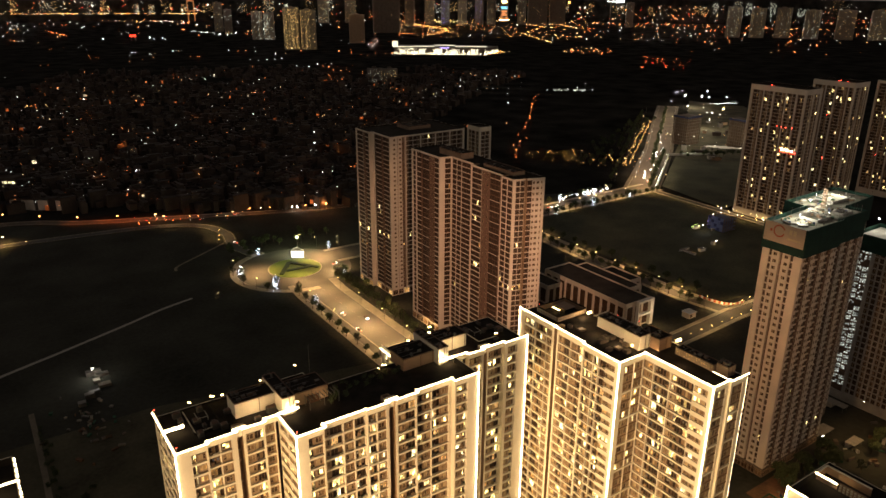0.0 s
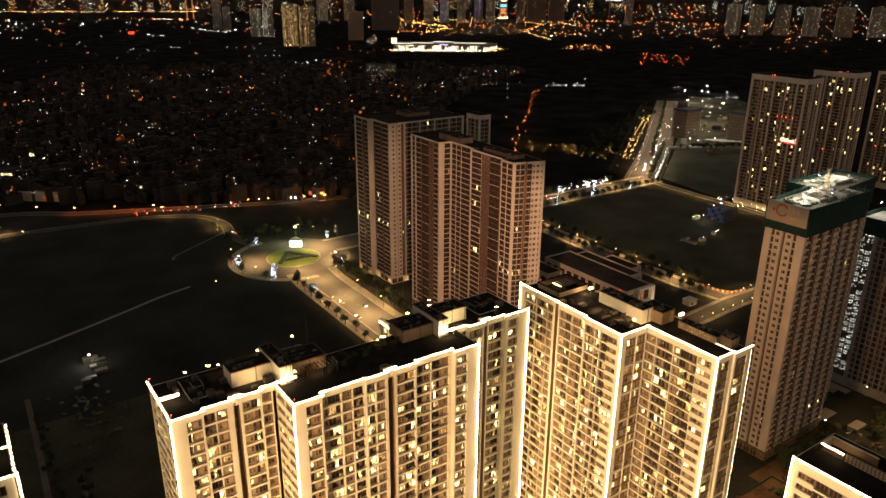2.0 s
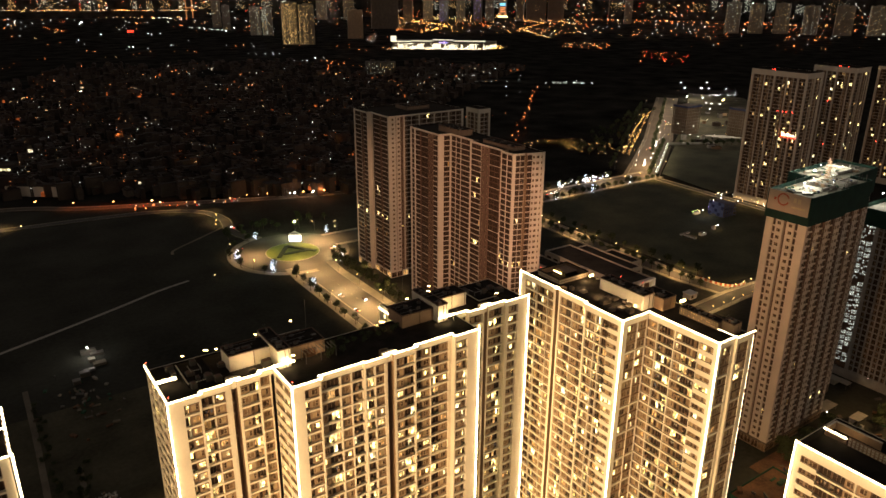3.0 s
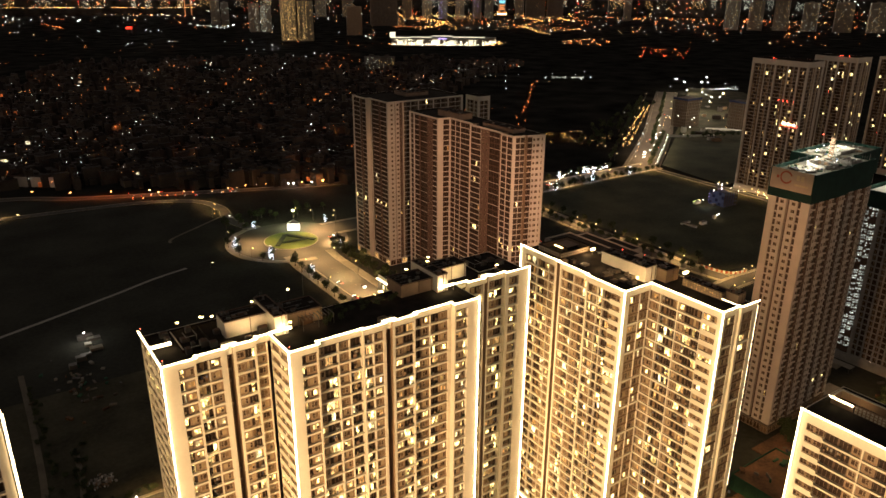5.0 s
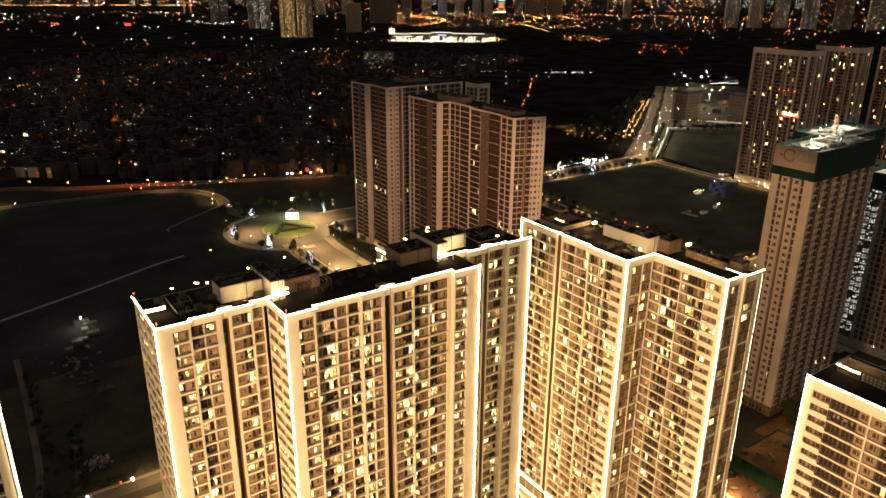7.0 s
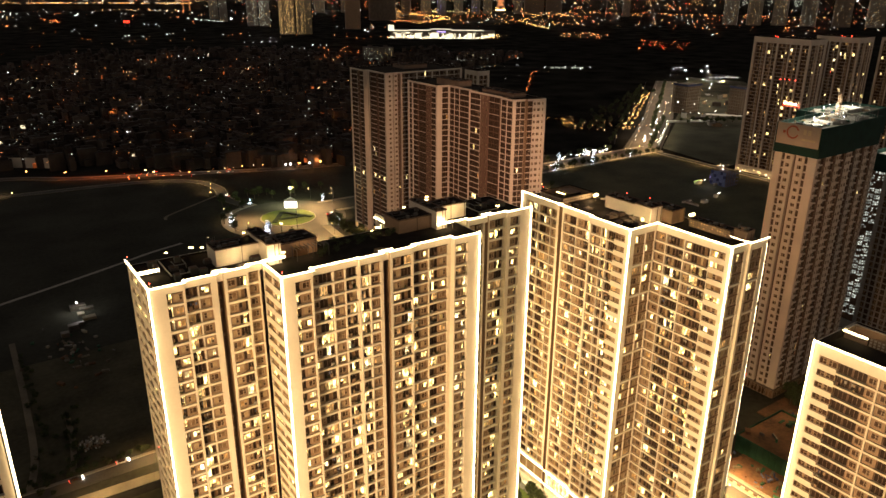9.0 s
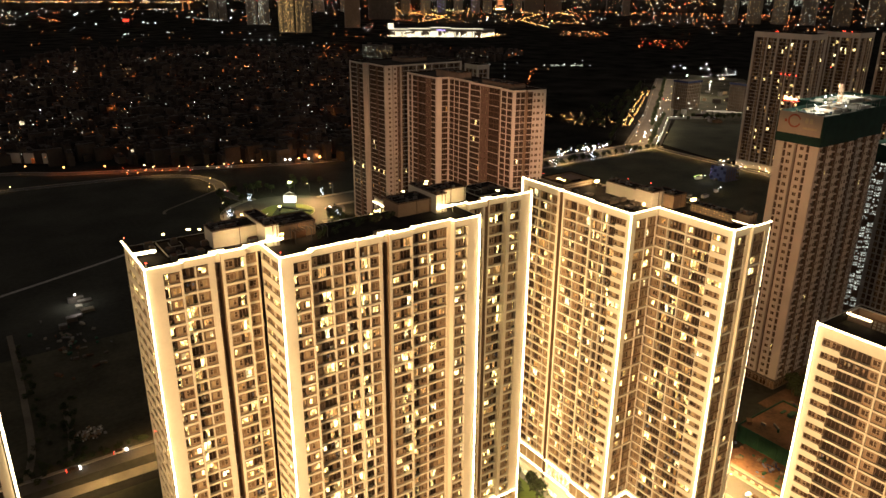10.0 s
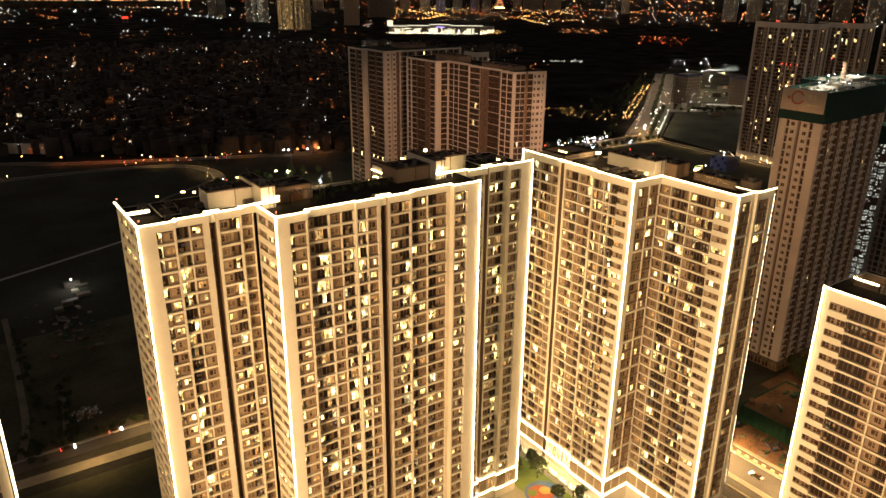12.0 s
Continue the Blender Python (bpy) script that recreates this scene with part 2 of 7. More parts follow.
class Solid:
    """Collects boxes and prisms for one mesh. A place is (x, y, ex, ey): origin and the way of the local x axis; local y runs inward, to its left."""

    def __init__(self):
        self.v, self.f, self.m, self.mats = [], [], [], []

    def slot(self, mat):
        if mat not in self.mats:
            self.mats.append(mat)
        return self.mats.index(mat)

    def box(self, at, x0, x1, y0, y1, z0, z1, mat):
        ox, oy, ex, ey = at
        k, s = len(self.v), self.slot(mat)
        for z in (z0, z1):
            for x, y in ((x0, y0), (x1, y0), (x1, y1), (x0, y1)):
                self.v.append((ox + x * ex - y * ey, oy + x * ey + y * ex, z))
        for q in ((0, 3, 2, 1), (4, 5, 6, 7), (0, 1, 5, 4), (1, 2, 6, 5), (2, 3, 7, 6), (3, 0, 4, 7)):
            self.f.append([k + i for i in q])
            self.m.append(s)

    def prism(self, ring, z0, z1, mat):
        """An upright prism over a ring of (x, y), counter-clockwise."""
        k, n, s = len(self.v), len(ring), self.slot(mat)
        self.v += [(x, y, z0) for x, y in ring] + [(x, y, z1) for x, y in ring]
        self.f += [[k + n + i for i in range(n)], [k + n - 1 - i for i in range(n)]]
        self.f += [[k + i, k + (i + 1) % n, k + n + (i + 1) % n, k + n + i] for i in range(n)]
        self.m += [s] * (n + 2)

    def quad(self, a, b, c, d, mat):
        k = len(self.v)
        self.v += [a, b, c, d]
        self.f.append([k, k + 1, k + 2, k + 3])
        self.m.append(self.slot(mat))

    def gem(self, x, y, z, r, mat, tall=1.0):
        """A small rounded lump: eight faces, or a little ball when it is larger."""
        if r >= 0.28:
            k, s = len(self.v), self.slot(mat)
            self.v += [(x, y, z - r * tall), (x, y, z + r * tall)]
            for h in (-0.5, 0.5):
                self.v += [(x + 0.866 * r * math.cos(i * math.pi / 3), y + 0.866 * r * math.sin(i * math.pi / 3), z + h * r * tall) for i in range(6)]
            for i in range(6):
                j = (i + 1) % 6
                self.f += [[k, k + 2 + j, k + 2 + i], [k + 1, k + 8 + i, k + 8 + j], [k + 2 + i, k + 2 + j, k + 8 + j, k + 8 + i]]
                self.m += [s, s, s]
            return
        k, s = len(self.v), self.slot(mat)
        self.v += [(x + r, y, z), (x, y + r, z), (x - r, y, z), (x, y - r, z), (x, y, z + r * tall), (x, y, z - r * tall)]
        for i in range(4):
            j = (i + 1) % 4
            self.f += [[k + i, k + j, k + 4], [k + j, k + i, k + 5]]
            self.m += [s, s]

    def add(self, other, at, z):
        """Another solid, set down at a place and height."""
        ox, oy, ex, ey = at
        k, slots = len(self.v), [self.slot(m) for m in other.mats]
        self.v += [(ox + x * ex - y * ey, oy + x * ey + y * ex, z + h) for x, y, h in other.v]
        self.f += [[k + i for i in q] for q in other.f]
        self.m += [slots[i] for i in other.m]

    def mesh(self, name):
        me = bpy.data.meshes.new(name)
        me.from_pydata(self.v, [], self.f)
        for m in self.mats:
            me.materials.append(m)
        me.polygons.foreach_set("material_index", self.m)
        me.update()
        return me


def put(name, solid, parent=None, label="", kind=""):
    """One mesh object out of a solid, under its thing."""
    ob = new(name, solid.mesh(name) if isinstance(solid, Solid) else solid)
    ob.parent = parent
    if label or kind:
        tagged(ob, label, kind=kind)
    return ob


def thing(name, label, category, group="", at=(0, 0, 0), kind=""):
    ob = new(name)
    ob.location = at
    ob.empty_display_size = 0.5
    return tagged(ob, label, category, group, kind)


ORIGIN = (0.0, 0.0, 1.0, 0.0)
rng = random.Random(7)

# ---- facades ----
CELLS = {}


def lattice(s, xs, zs, bars, front, back, mat):
    """A connected frame: the cells of the grid xs by zs that are bars, as one mesh with depth."""
    ids, k = {}, s.slot(mat)

    def corner(i, j, y):
        if (i, j, y) not in ids:
            ids[i, j, y] = len(s.v)
            s.v.append((xs[i], y, zs[j]))
        return ids[i, j, y]

    for i, j in bars:
        s.f.append([corner(i, j, front), corner(i + 1, j, front), corner(i + 1, j + 1, front), corner(i, j + 1, front)])
        s.m.append(k)
        for (di, dj), (p, q) in (((-1, 0), ((i, j + 1), (i, j))), ((1, 0), ((i + 1, j), (i + 1, j + 1))), ((0, -1), ((i, j), (i + 1, j))), ((0, 1), ((i + 1, j + 1), (i, j + 1)))):
            if (i + di, j + dj) not in bars:
                s.f.append([corner(*q, front), corner(*p, front), corner(*p, back), corner(*q, back)])
                s.m.append(k)


def window_mesh(kind, w, h, lit, look_of=0, flip=False, far=False):
    """The frame and the panes of a window or a glazed loggia door, w by h, front towards local -y, foot at z = 0.
    look_of: which panes are bare, curtained or bright; flip: the casement stands at the other side; far: one plate for the frame, with the panes proud of it."""
    key = (kind, round(w, 1), round(h, 1), lit, look_of, flip, far)
    if key not in CELLS:
        frame_part, pane_part = Solid(), Solid()
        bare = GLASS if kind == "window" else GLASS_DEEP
        bright = {"dark": bare, "warm": LIT_WARM, "white": LIT_WHITE, "dim": LIT_DIM}[lit]
        e = 0.07
        if kind == "window":
            # a casement with a transom light beside a fixed pane
            mid = w * 0.42
            xs, zs = [0, e, mid - 0.04, mid + 0.04, w - e, w], [0, e, h * 0.52, h * 0.52 + 0.07, h - e, h]
            bars = {(i, j) for i in range(5) for j in range(5) if i in (0, 2, 4) or j in (0, 4) or (j == 2 and i == 1)}
            panes = [(xs[0], xs[2], zs[0], zs[2]), (xs[0], xs[2], zs[3], zs[5]), (xs[3], xs[5], zs[0], zs[5])]
            if lit == "dark":
                fills = ((bare, bare, bare), (bare, bare, CURTAIN), (bare, BLIND, CURTAIN), (BLIND, BLIND, BLIND), (bare, bare, BLIND))[look_of % 5]
            else:
                fills = ((bright, bright, bright), (bare, bare, bright), (bright, bright, CURTAIN), (bare, bright, bright), (LIT_DIM, LIT_DIM, bright))[look_of % 5]
        else:
            # three leaves of a sliding door
            c0, c1 = w * 0.34, w * 0.67
            xs, zs = [0, e, c0 - 0.04, c0 + 0.04, c1 - 0.04, c1 + 0.04, w - e, w], [0, e, h - e, h]
            bars = {(i, j) for i in range(7) for j in range(3) if i in (0, 2, 4, 6) or j in (0, 2)}
            panes = [(xs[0], xs[2], zs[0], zs[3]), (xs[3], xs[4], zs[0], zs[3]), (xs[5], xs[7], zs[0], zs[3])]
            if lit == "dark":
                fills = ((bare, bare, bare), (bare, bare, bare), (BLIND, bare, bare), (bare, BLIND, bare), (CURTAIN, BLIND, bare))[look_of % 5]
            else:
                fills = ((bright, bare, bare), (bright, bright, bare), (bare, bright, bare), (bright, LIT_DIM, bare), (bright, bright, LIT_DIM))[look_of % 5]
        if flip:
            n = len(xs) - 1
            bars = {(n - 1 - i, j) for i, j in bars}
            panes = [(w - x1, w - x0, z0, z1) for x0, x1, z0, z1 in panes]
            xs = [w - x for x in reversed(xs)]
        if far:
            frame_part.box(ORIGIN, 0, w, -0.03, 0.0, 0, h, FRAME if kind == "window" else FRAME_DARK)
            for (x0, x1, z0, z1), mat in zip(panes, fills):
                pane_part.quad((x0 + 0.05, -0.04, z0 + 0.05), (x1 - 0.05, -0.04, z0 + 0.05), (x1 - 0.05, -0.04, z1 - 0.05), (x0 + 0.05, -0.04, z1 - 0.05), mat)
        else:
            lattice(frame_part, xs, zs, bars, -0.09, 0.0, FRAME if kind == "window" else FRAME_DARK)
            for (x0, x1, z0, z1), mat in zip(panes, fills):
                pane_part.box(ORIGIN, x0 + 0.02, x1 - 0.02, -0.04, -0.005, z0 + 0.02, z1 - 0.02, mat)
        CELLS[key] = (frame_part, pane_part, frame_part.mesh(kind), pane_part.mesh("pane"))
    return CELLS[key]


def inset(ring, d):
    """The ring drawn in by d on every side."""
    out, n = [], len(ring)
    for i in range(n):
        p, q, r = Vector(ring[i - 1]), Vector(ring[i]), Vector(ring[(i + 1) % n])
        a, c = (q - p).normalized(), (r - q).normalized()
        na, nc = Vector((-a.y, a.x)), Vector((-c.y, c.x))
        m = na + nc
        out.append(tuple(q + m * (d / max(0.3, m.dot(na)))))
    return out


class Tower:
    """A tower block: walls in one mesh per face run, windows, roof, parapets and light lines as parts."""

    def __init__(self, name, label, wall=CREAM, panel=PANEL, lit=0.12, group="", near=300, band=(-0.19, 0.31), deep=0.9, plain=False):
        self.ob = thing(name, label, "tower block", group)
        self.wall, self.body, self.paint, self.panel, self.lit = Solid(), Solid(), wall, panel, lit
        self.clutter, self.plain = Solid(), plain
        self.cells, self.near, self.band, self.deep, self.always, self.base = [], near, band, deep, {}, wall

    def face(self, a, b, cols, z0, n, fp, top, roof, index=0):
        """One facade from a to b (outside to the right). cols: (kind, width) in order; None: a plain wall."""
        dx, dy = b[0] - a[0], b[1] - a[1]
        length = math.hypot(dx, dy)
        ex, ey = dx / length, dy / length
        at = (a[0] + 0.006 * ex, a[1] + 0.006 * ey, ex, ey)
        length -= 0.012
        W, lo, hi = self.wall, self.band[0], self.band[1]
        if cols == "slit":
            W.box(at, 0, length, 0, 0.25, 0, top - 0.3, PANEL)
            return
        if not cols:
            W.box(at, 0, length, 0, min(0.4, length), 0, top, self.paint)
            return
        k = length / sum(c[1] for c in cols)
        x, run = 0.0, []
        zt = z0 + n * fp
        W.box(at, 0, length, 0, 1.5, zt - 0.1, roof, self.paint)
        W.box(at, 0, length, 0, 0.22, roof, top, self.paint)
        W.box(at, 0.3, length - 0.3, 0.22, 0.3, roof, top - 0.02, ROOF)
        W.box(at, 0, length, 0, 0.6, 0, z0 - 0.3, self.base)
        for number, (kind, w) in enumerate(cols):
            w *= k
            x1 = x + w
            if kind in "Pp":
                W.box(at, x, x1, 0, 1.5, z0 - 0.3, zt - 0.1, self.paint)
            elif kind == "D":
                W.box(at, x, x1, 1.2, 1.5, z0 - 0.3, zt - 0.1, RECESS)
            elif kind in "VQ":
                # a flush wall, brown or painted, with one small window a floor
                W.box(at, x, x1, 0.08 if kind == "V" else 0.0, 1.5, z0 - 0.3, zt - 0.1, BROWN if kind == "V" else self.paint)
                ww = min(w - 0.5, 1.5)
                for i in range(n):
                    lit = "warm" if rng.random() < self.lit * 0.5 else "dark"
                    self.cells.append(("window", at, x + (w - ww) / 2, 0.06 if kind == "V" else -0.02, z0 + i * fp + 0.95, ww, 1.35, self.always.get((index, number, i), lit)))
            elif kind == "S":
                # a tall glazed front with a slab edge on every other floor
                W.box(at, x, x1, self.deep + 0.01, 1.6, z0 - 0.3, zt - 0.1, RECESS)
                for i in range(n):
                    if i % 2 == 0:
                        W.box(at, x, x1, 0.2, 1.45, z0 + i * fp - 0.1, z0 + i * fp + 0.12, self.paint)
                    lit = "warm" if rng.random() < self.lit * 0.5 else "dark"
                    self.cells.append(("loggia_door", at, x + 0.15, self.deep, z0 + i * fp + 0.16, w - 0.3, fp - 0.4, self.always.get((index, number, i), lit)))
            else:
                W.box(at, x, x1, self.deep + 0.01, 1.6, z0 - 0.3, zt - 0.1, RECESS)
                for i in range(n):
                    z = z0 + i * fp
                    r = rng.random() * (0.62 if kind == "B" else 1.1)
                    lit = "dark" if r > self.lit else "warm" if r < self.lit * 0.62 else "white" if r < self.lit * 0.78 else "dim"
                    lit = self.always.get((index, number, i), lit)
                    if kind == "T":
                        W.box(at, x, x1, 0.0, 1.45, z - 0.45, z + 1.05, self.paint)
                        h = fp - 1.5
                        W.box(at, x, x1, 0.4, 1.45, z + 1.05, z + fp - 0.45, self.panel)
                        ww = (w - 0.6) / 2
                        self.cells.append(("window", at, x + 0.1, 0.4, z + 1.08, ww, h - 0.1, lit))
                        self.cells.append(("window", at, x + 0.5 + ww, 0.4, z + 1.08, ww, h - 0.1, lit if rng.random() < 0.3 else "dark"))
                    elif kind == "G":
                        tall = i % 3 == 0
                        W.box(at, x, x1, 0.05, 1.45, z - (0.3 if tall else 0.12), z + (0.35 if tall else 0.05), self.paint if tall else self.panel)
                        W.box(at, x, x1, 0.35, 1.45, z + (0.35 if tall else 0.05), z + fp - 0.2, RED_PANEL)
                        self.cells.append(("window", at, x + w * 0.12, 0.35, z + 0.6, w * 0.45, fp - 1.2, lit))
                        self.cells.append(("window", at, x + w * 0.66, 0.35, z + 0.6, w * 0.26, fp - 1.2, "dark"))
                    else:
                        W.box(at, x, x1, 0.03, 1.45, z + lo, z + hi, self.paint)
                        if kind == "W":
                            inner = min(0.5, self.deep)
                            W.box(at, x, x1, inner, 1.45, z + hi, z + fp + lo, self.panel)
                            ww = min(w - 0.5, 1.6)
                            self.cells.append(("window", at, x + (w - ww) / 2, inner, z + 0.92, ww, fp - 1.65, lit))
                        else:
                            self.cells.append(("loggia_door", at, x + 0.15, self.deep, z + 0.30, w - 0.3, fp - 0.75, lit))
                            if self.near and lit in ("warm", "white"):
                                lx, ly = x + w * rng.uniform(0.3, 0.7), self.deep * 0.5
                                self.clutter.gem(at[0] + lx * at[2] - ly * at[3], at[1] + lx * at[3] + ly * at[2], z + fp - 0.42, 0.11, LAMP_WARM)
                            if self.near > 90 and rng.random() < (0.12 if self.plain else 0.7):
                                wide, cx = rng.uniform(0.3, 0.9), rng.uniform(0.1, max(0.2, w - 1.1))
                                tall = rng.uniform(0.4, 1.2)
                                self.clutter.box(at, x + cx, x + cx + wide, self.deep * 0.45, self.deep * 0.85, z + hi, z + hi + tall, rng.choice((KERB, PANEL, METAL, RED_PANEL, PANEL, RECESS, CURTAIN)))
                                if rng.random() < 0.4:
                                    px, pz = x + rng.uniform(0.3, w - 0.3), z + hi
                                    for _ in range(5):
                                        qx, qy = px + rng.uniform(-0.3, 0.3), self.deep * rng.uniform(0.15, 0.6)
                                        self.clutter.gem(at[0] + qx * at[2] - qy * at[3], at[1] + qx * at[3] + qy * at[2], pz + rng.uniform(0.2, 0.8), rng.uniform(0.12, 0.25), LEAF)
                                if rng.random() < 0.3:
                                    self.clutter.box(at, x + 0.25, x + w - 0.25, self.deep * 0.3, self.deep * 0.36, z + fp - 0.75, z + fp - 0.7, METAL)
                                    for _ in range(rng.randrange(2, 5)):
                                        cx, cw = rng.uniform(0.3, max(0.4, w - 0.8)), rng.uniform(0.25, 0.5)
                                        self.clutter.box(at, x + cx, x + cx + cw, self.deep * 0.26, self.deep * 0.4, z + fp - 0.7 - rng.uniform(0.5, 0.9), z + fp - 0.72, rng.choice((KERB, RED_PANEL, BLIND, CURTAIN, BLUE_SHEET)))
            x = x1

    def outline(self, ring, faces, z0, n, fp, top, roof, low=()):
        """All faces of a footprint; faces: columns by the index of the corner at which the face starts."""
        for i, a in enumerate(ring):
            b = ring[(i + 1) % len(ring)]
            cols = faces.get(i)
            length = math.hypot(b[0] - a[0], b[1] - a[1])
            if cols == "auto" or (cols is None and length > 6.5):
                cols = auto(length)
            self.face(a, b, cols, z0, n, fp, roof + 0.5 if i in low else top, roof, i)
        self.body.prism(inset(ring, 0.06), roof - 0.35, roof + 0.008, ROOF)

    def done(self, wall_label="painted facade with floor bands and piers"):
        put("wall", self.wall, self.ob, wall_label)
        put("roof", self.body, self.ob, "dark flat roof deck")
        if self.clutter.v:
            put("loggia_clutter", self.clutter, self.ob, "plant pots, racks and boxes in the loggias", "stuff")
        self.cells.sort(key=lambda c: -c[4])
        rest = Solid()
        for i, (kind, at, x, y, z, w, h, lit) in enumerate(self.cells):
            solid, glass, mesh, pane = window_mesh(kind, w, h, lit, 0 if self.plain else (i * 7 + i // 5) % 5, (i * 11 // 3) % 2 == 0, self.near <= 110 and i >= self.near)
            place = (at[0] + x * at[2] - y * at[3], at[1] + x * at[3] + y * at[2], at[2], at[3])
            if i < self.near:
                ob = new(kind, mesh)
                ob.parent = self.ob
                ob.matrix_world = Matrix(((at[2], -at[3], 0, place[0]), (at[3], at[2], 0, place[1]), (0, 0, 1, z), (0, 0, 0, 1)))
                put("pane", pane, ob)
            else:
                rest.add(solid, place, z)
                rest.add(glass, place, z)
        if rest.v:
            put("glazing", rest, self.ob, "joined windows and loggia doors, some lit", "stuff")
        return self.ob

    def podium(self, a, b, z0, z1, mats, step=3.6):
        """Shop glazing along the foot of a face, one pane with its rail for each bay."""
        d = math.hypot(b[0] - a[0], b[1] - a[1])
        at, n = (a[0], a[1], (b[0] - a[0]) / d, (b[1] - a[1]) / d), max(1, int(d / step))
        for k in range(n):
            s = Solid()
            x0, x1 = (k + 0.1) * d / n, (k + 0.9) * d / n
            s.box(at, x0, x1, -0.03, 0.05, z0, z1, mats[(k * 5 + int(a[1])) % len(mats)])
            put("podium_window", s, self.ob, "large shop window at the tower's foot")
            s = Solid()
            lattice(s, [x0 - 0.1, x0, (x0 + x1) / 2 - 0.06, (x0 + x1) / 2 + 0.06, x1, x1 + 0.1], [z0 - 0.1, z0, z0 + (z1 - z0) * 0.7, z0 + (z1 - z0) * 0.7 + 0.12, z1, z1 + 0.1],
                    {(i, j) for i in range(5) for j in range(5) if i in (0, 2, 4) or j in (0, 2, 4)}, -0.12, 0.0, FRAME)
            s.v = [(at[0] + x * at[2] - y * at[3], at[1] + x * at[3] + y * at[2], z) for x, y, z in s.v]
            put("podium_frame", s, self.ob)

    def light_line(self, a, b, z0, z1=None, thick=0.30, out=(0, 0), off=0.24, mat=None):
        """An LED line on brackets: from a to b at height z0 and off metres before the wall, or upright at a from z0 to z1, pushed outwards by out."""
        s, mat = Solid(), mat or LED
        if z1 is not None:
            x, y = a[0] + out[0], a[1] + out[1]
            s.box((x, y, 1, 0), -thick / 2, thick / 2, -thick / 2, thick / 2, z0, z1, mat)
            rail = Solid()
            d = max(0.06, math.hypot(*out))
            rail.box((a[0], a[1], (out[0] or 0.06) / d, out[1] / d), -0.05, d - thick * 0.35, -0.03, 0.03, z0 + 0.1, z1 - 0.3, METAL)
        else:
            d = math.hypot(b[0] - a[0], b[1] - a[1])
            at = (a[0], a[1], (b[0] - a[0]) / d, (b[1] - a[1]) / d)
            s.box(at, -off * 0.9, d + off * 0.9, -off - thick / 2, -off + thick / 2, z0 - thick * 0.5, z0 + thick * 0.4, mat)
            rail = Solid()
            rail.box(at, 0.05, d - 0.05, -off, 0.03, z0 - 0.2, z0 - 0.14, METAL)
        put("mounting_rail", rail, self.ob, "thin steel rail that carries the LED line")
        put("led_strip", s, self.ob, "glowing warm white LED line")


def auto(length):
    cols, left = [("P", 1.2)], length - 2.4
    reps = max(1, int(left / 6.2))
    for i in range(reps):
        cols += [("W", 2.4), ("p", 0.4), ("B", 2.7), ("p", 0.4)]
    return cols + [("P", 1.2)]

# ---- ground and roads ----
g = Solid()
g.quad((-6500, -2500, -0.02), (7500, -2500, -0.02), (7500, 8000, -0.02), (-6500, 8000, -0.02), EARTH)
tagged(put("ground", g), "dark open ground with weeds and bare earth", "ground", kind="structure")


def strip(points, width, z0, z1, mat, solid=None):
    """A raised band along a line of (x, y) points, mitred."""
    s = solid or Solid()
    left, right = [], []
    for i, p in enumerate(points):
        a, b = Vector(points[max(i - 1, 0)]), Vector(points[min(i + 1, len(points) - 1)])
        d = (b - a).normalized()
        n = Vector((-d.y, d.x)) * width / 2
        left.append((p[0] + n.x, p[1] + n.y))
        right.append((p[0] - n.x, p[1] - n.y))
    for i in range(len(points) - 1):
        s.prism([right[i], right[i + 1], left[i + 1], left[i]], z0, z1, mat)
    return s


def offset(points, d):
    out = []
    for i, p in enumerate(points):
        a, b = Vector(points[max(i - 1, 0)]), Vector(points[min(i + 1, len(points) - 1)])
        w = (b - a).normalized()
        out.append((p[0] - w.y * d, p[1] + w.x * d))
    return out


def curve_points(points, n=8):
    """A smooth line through the points."""
    out, m = [], len(points)
    for i in range(m - 1):
        p0, p1, p2, p3 = (Vector(points[max(0, min(m - 1, i + j))]) for j in (-1, 0, 1, 2))
        for k in range(n):
            t = k / n
            q = 0.5 * (2 * p1 + (p2 - p0) * t + (2 * p0 - 5 * p1 + 4 * p2 - p3) * t * t + (3 * p1 - p0 - 3 * p2 + p3) * t ** 3)
            out.append((q.x, q.y))
    return out + [tuple(points[-1])]


def ring_points(cx, cy, rx, ry, n=40, a0=0.0, a1=360.0):
    return [(cx + rx * math.cos(radians(a0 + (a1 - a0) * i / n)), cy + ry * math.sin(radians(a0 + (a1 - a0) * i / n))) for i in range(n + (a1 - a0 < 360))]


def road(name, points, width, label, walk_left=3.0, walk_right=3.0, level=0.0, mat=None, edge=None):
    ob = thing(name, label, "road", kind="structure")
    put("carriageway", strip(points, width, -0.3, 0.03 + level, mat or ASPHALT), ob)
    for d, w in ((width / 2 + walk_left / 2 + 0.15, walk_left), (-width / 2 - walk_right / 2 - 0.15, walk_right)):
        if w:
            put("pavement", strip(offset(points, d), w, -0.3, 0.17 + level, edge or PAVING), ob)
    for d, w in ((width / 2, walk_left), (-width / 2, walk_right)):
        if w:
            put("kerb", strip(offset(points, d), 0.3, -0.3, 0.2 + level, KERB), ob)
    return ob


def dashes(ob, points, gap, long, wide, z=0.036):
    s = Solid()
    for i in range(len(points) - 1):
        a, b = Vector(points[i]), Vector(points[i + 1])
        d, e = (b - a).length, (b - a).normalized()
        x = 0.0
        while x + long <= d:
            s.box((a.x, a.y, e.x, e.y), x, x + long, -wide / 2, wide / 2, z, z + 0.006, PAINTED)
            x += long + gap
    if s.v:
        put("road_markings", s, ob, "faded white lane marking", "stuff")


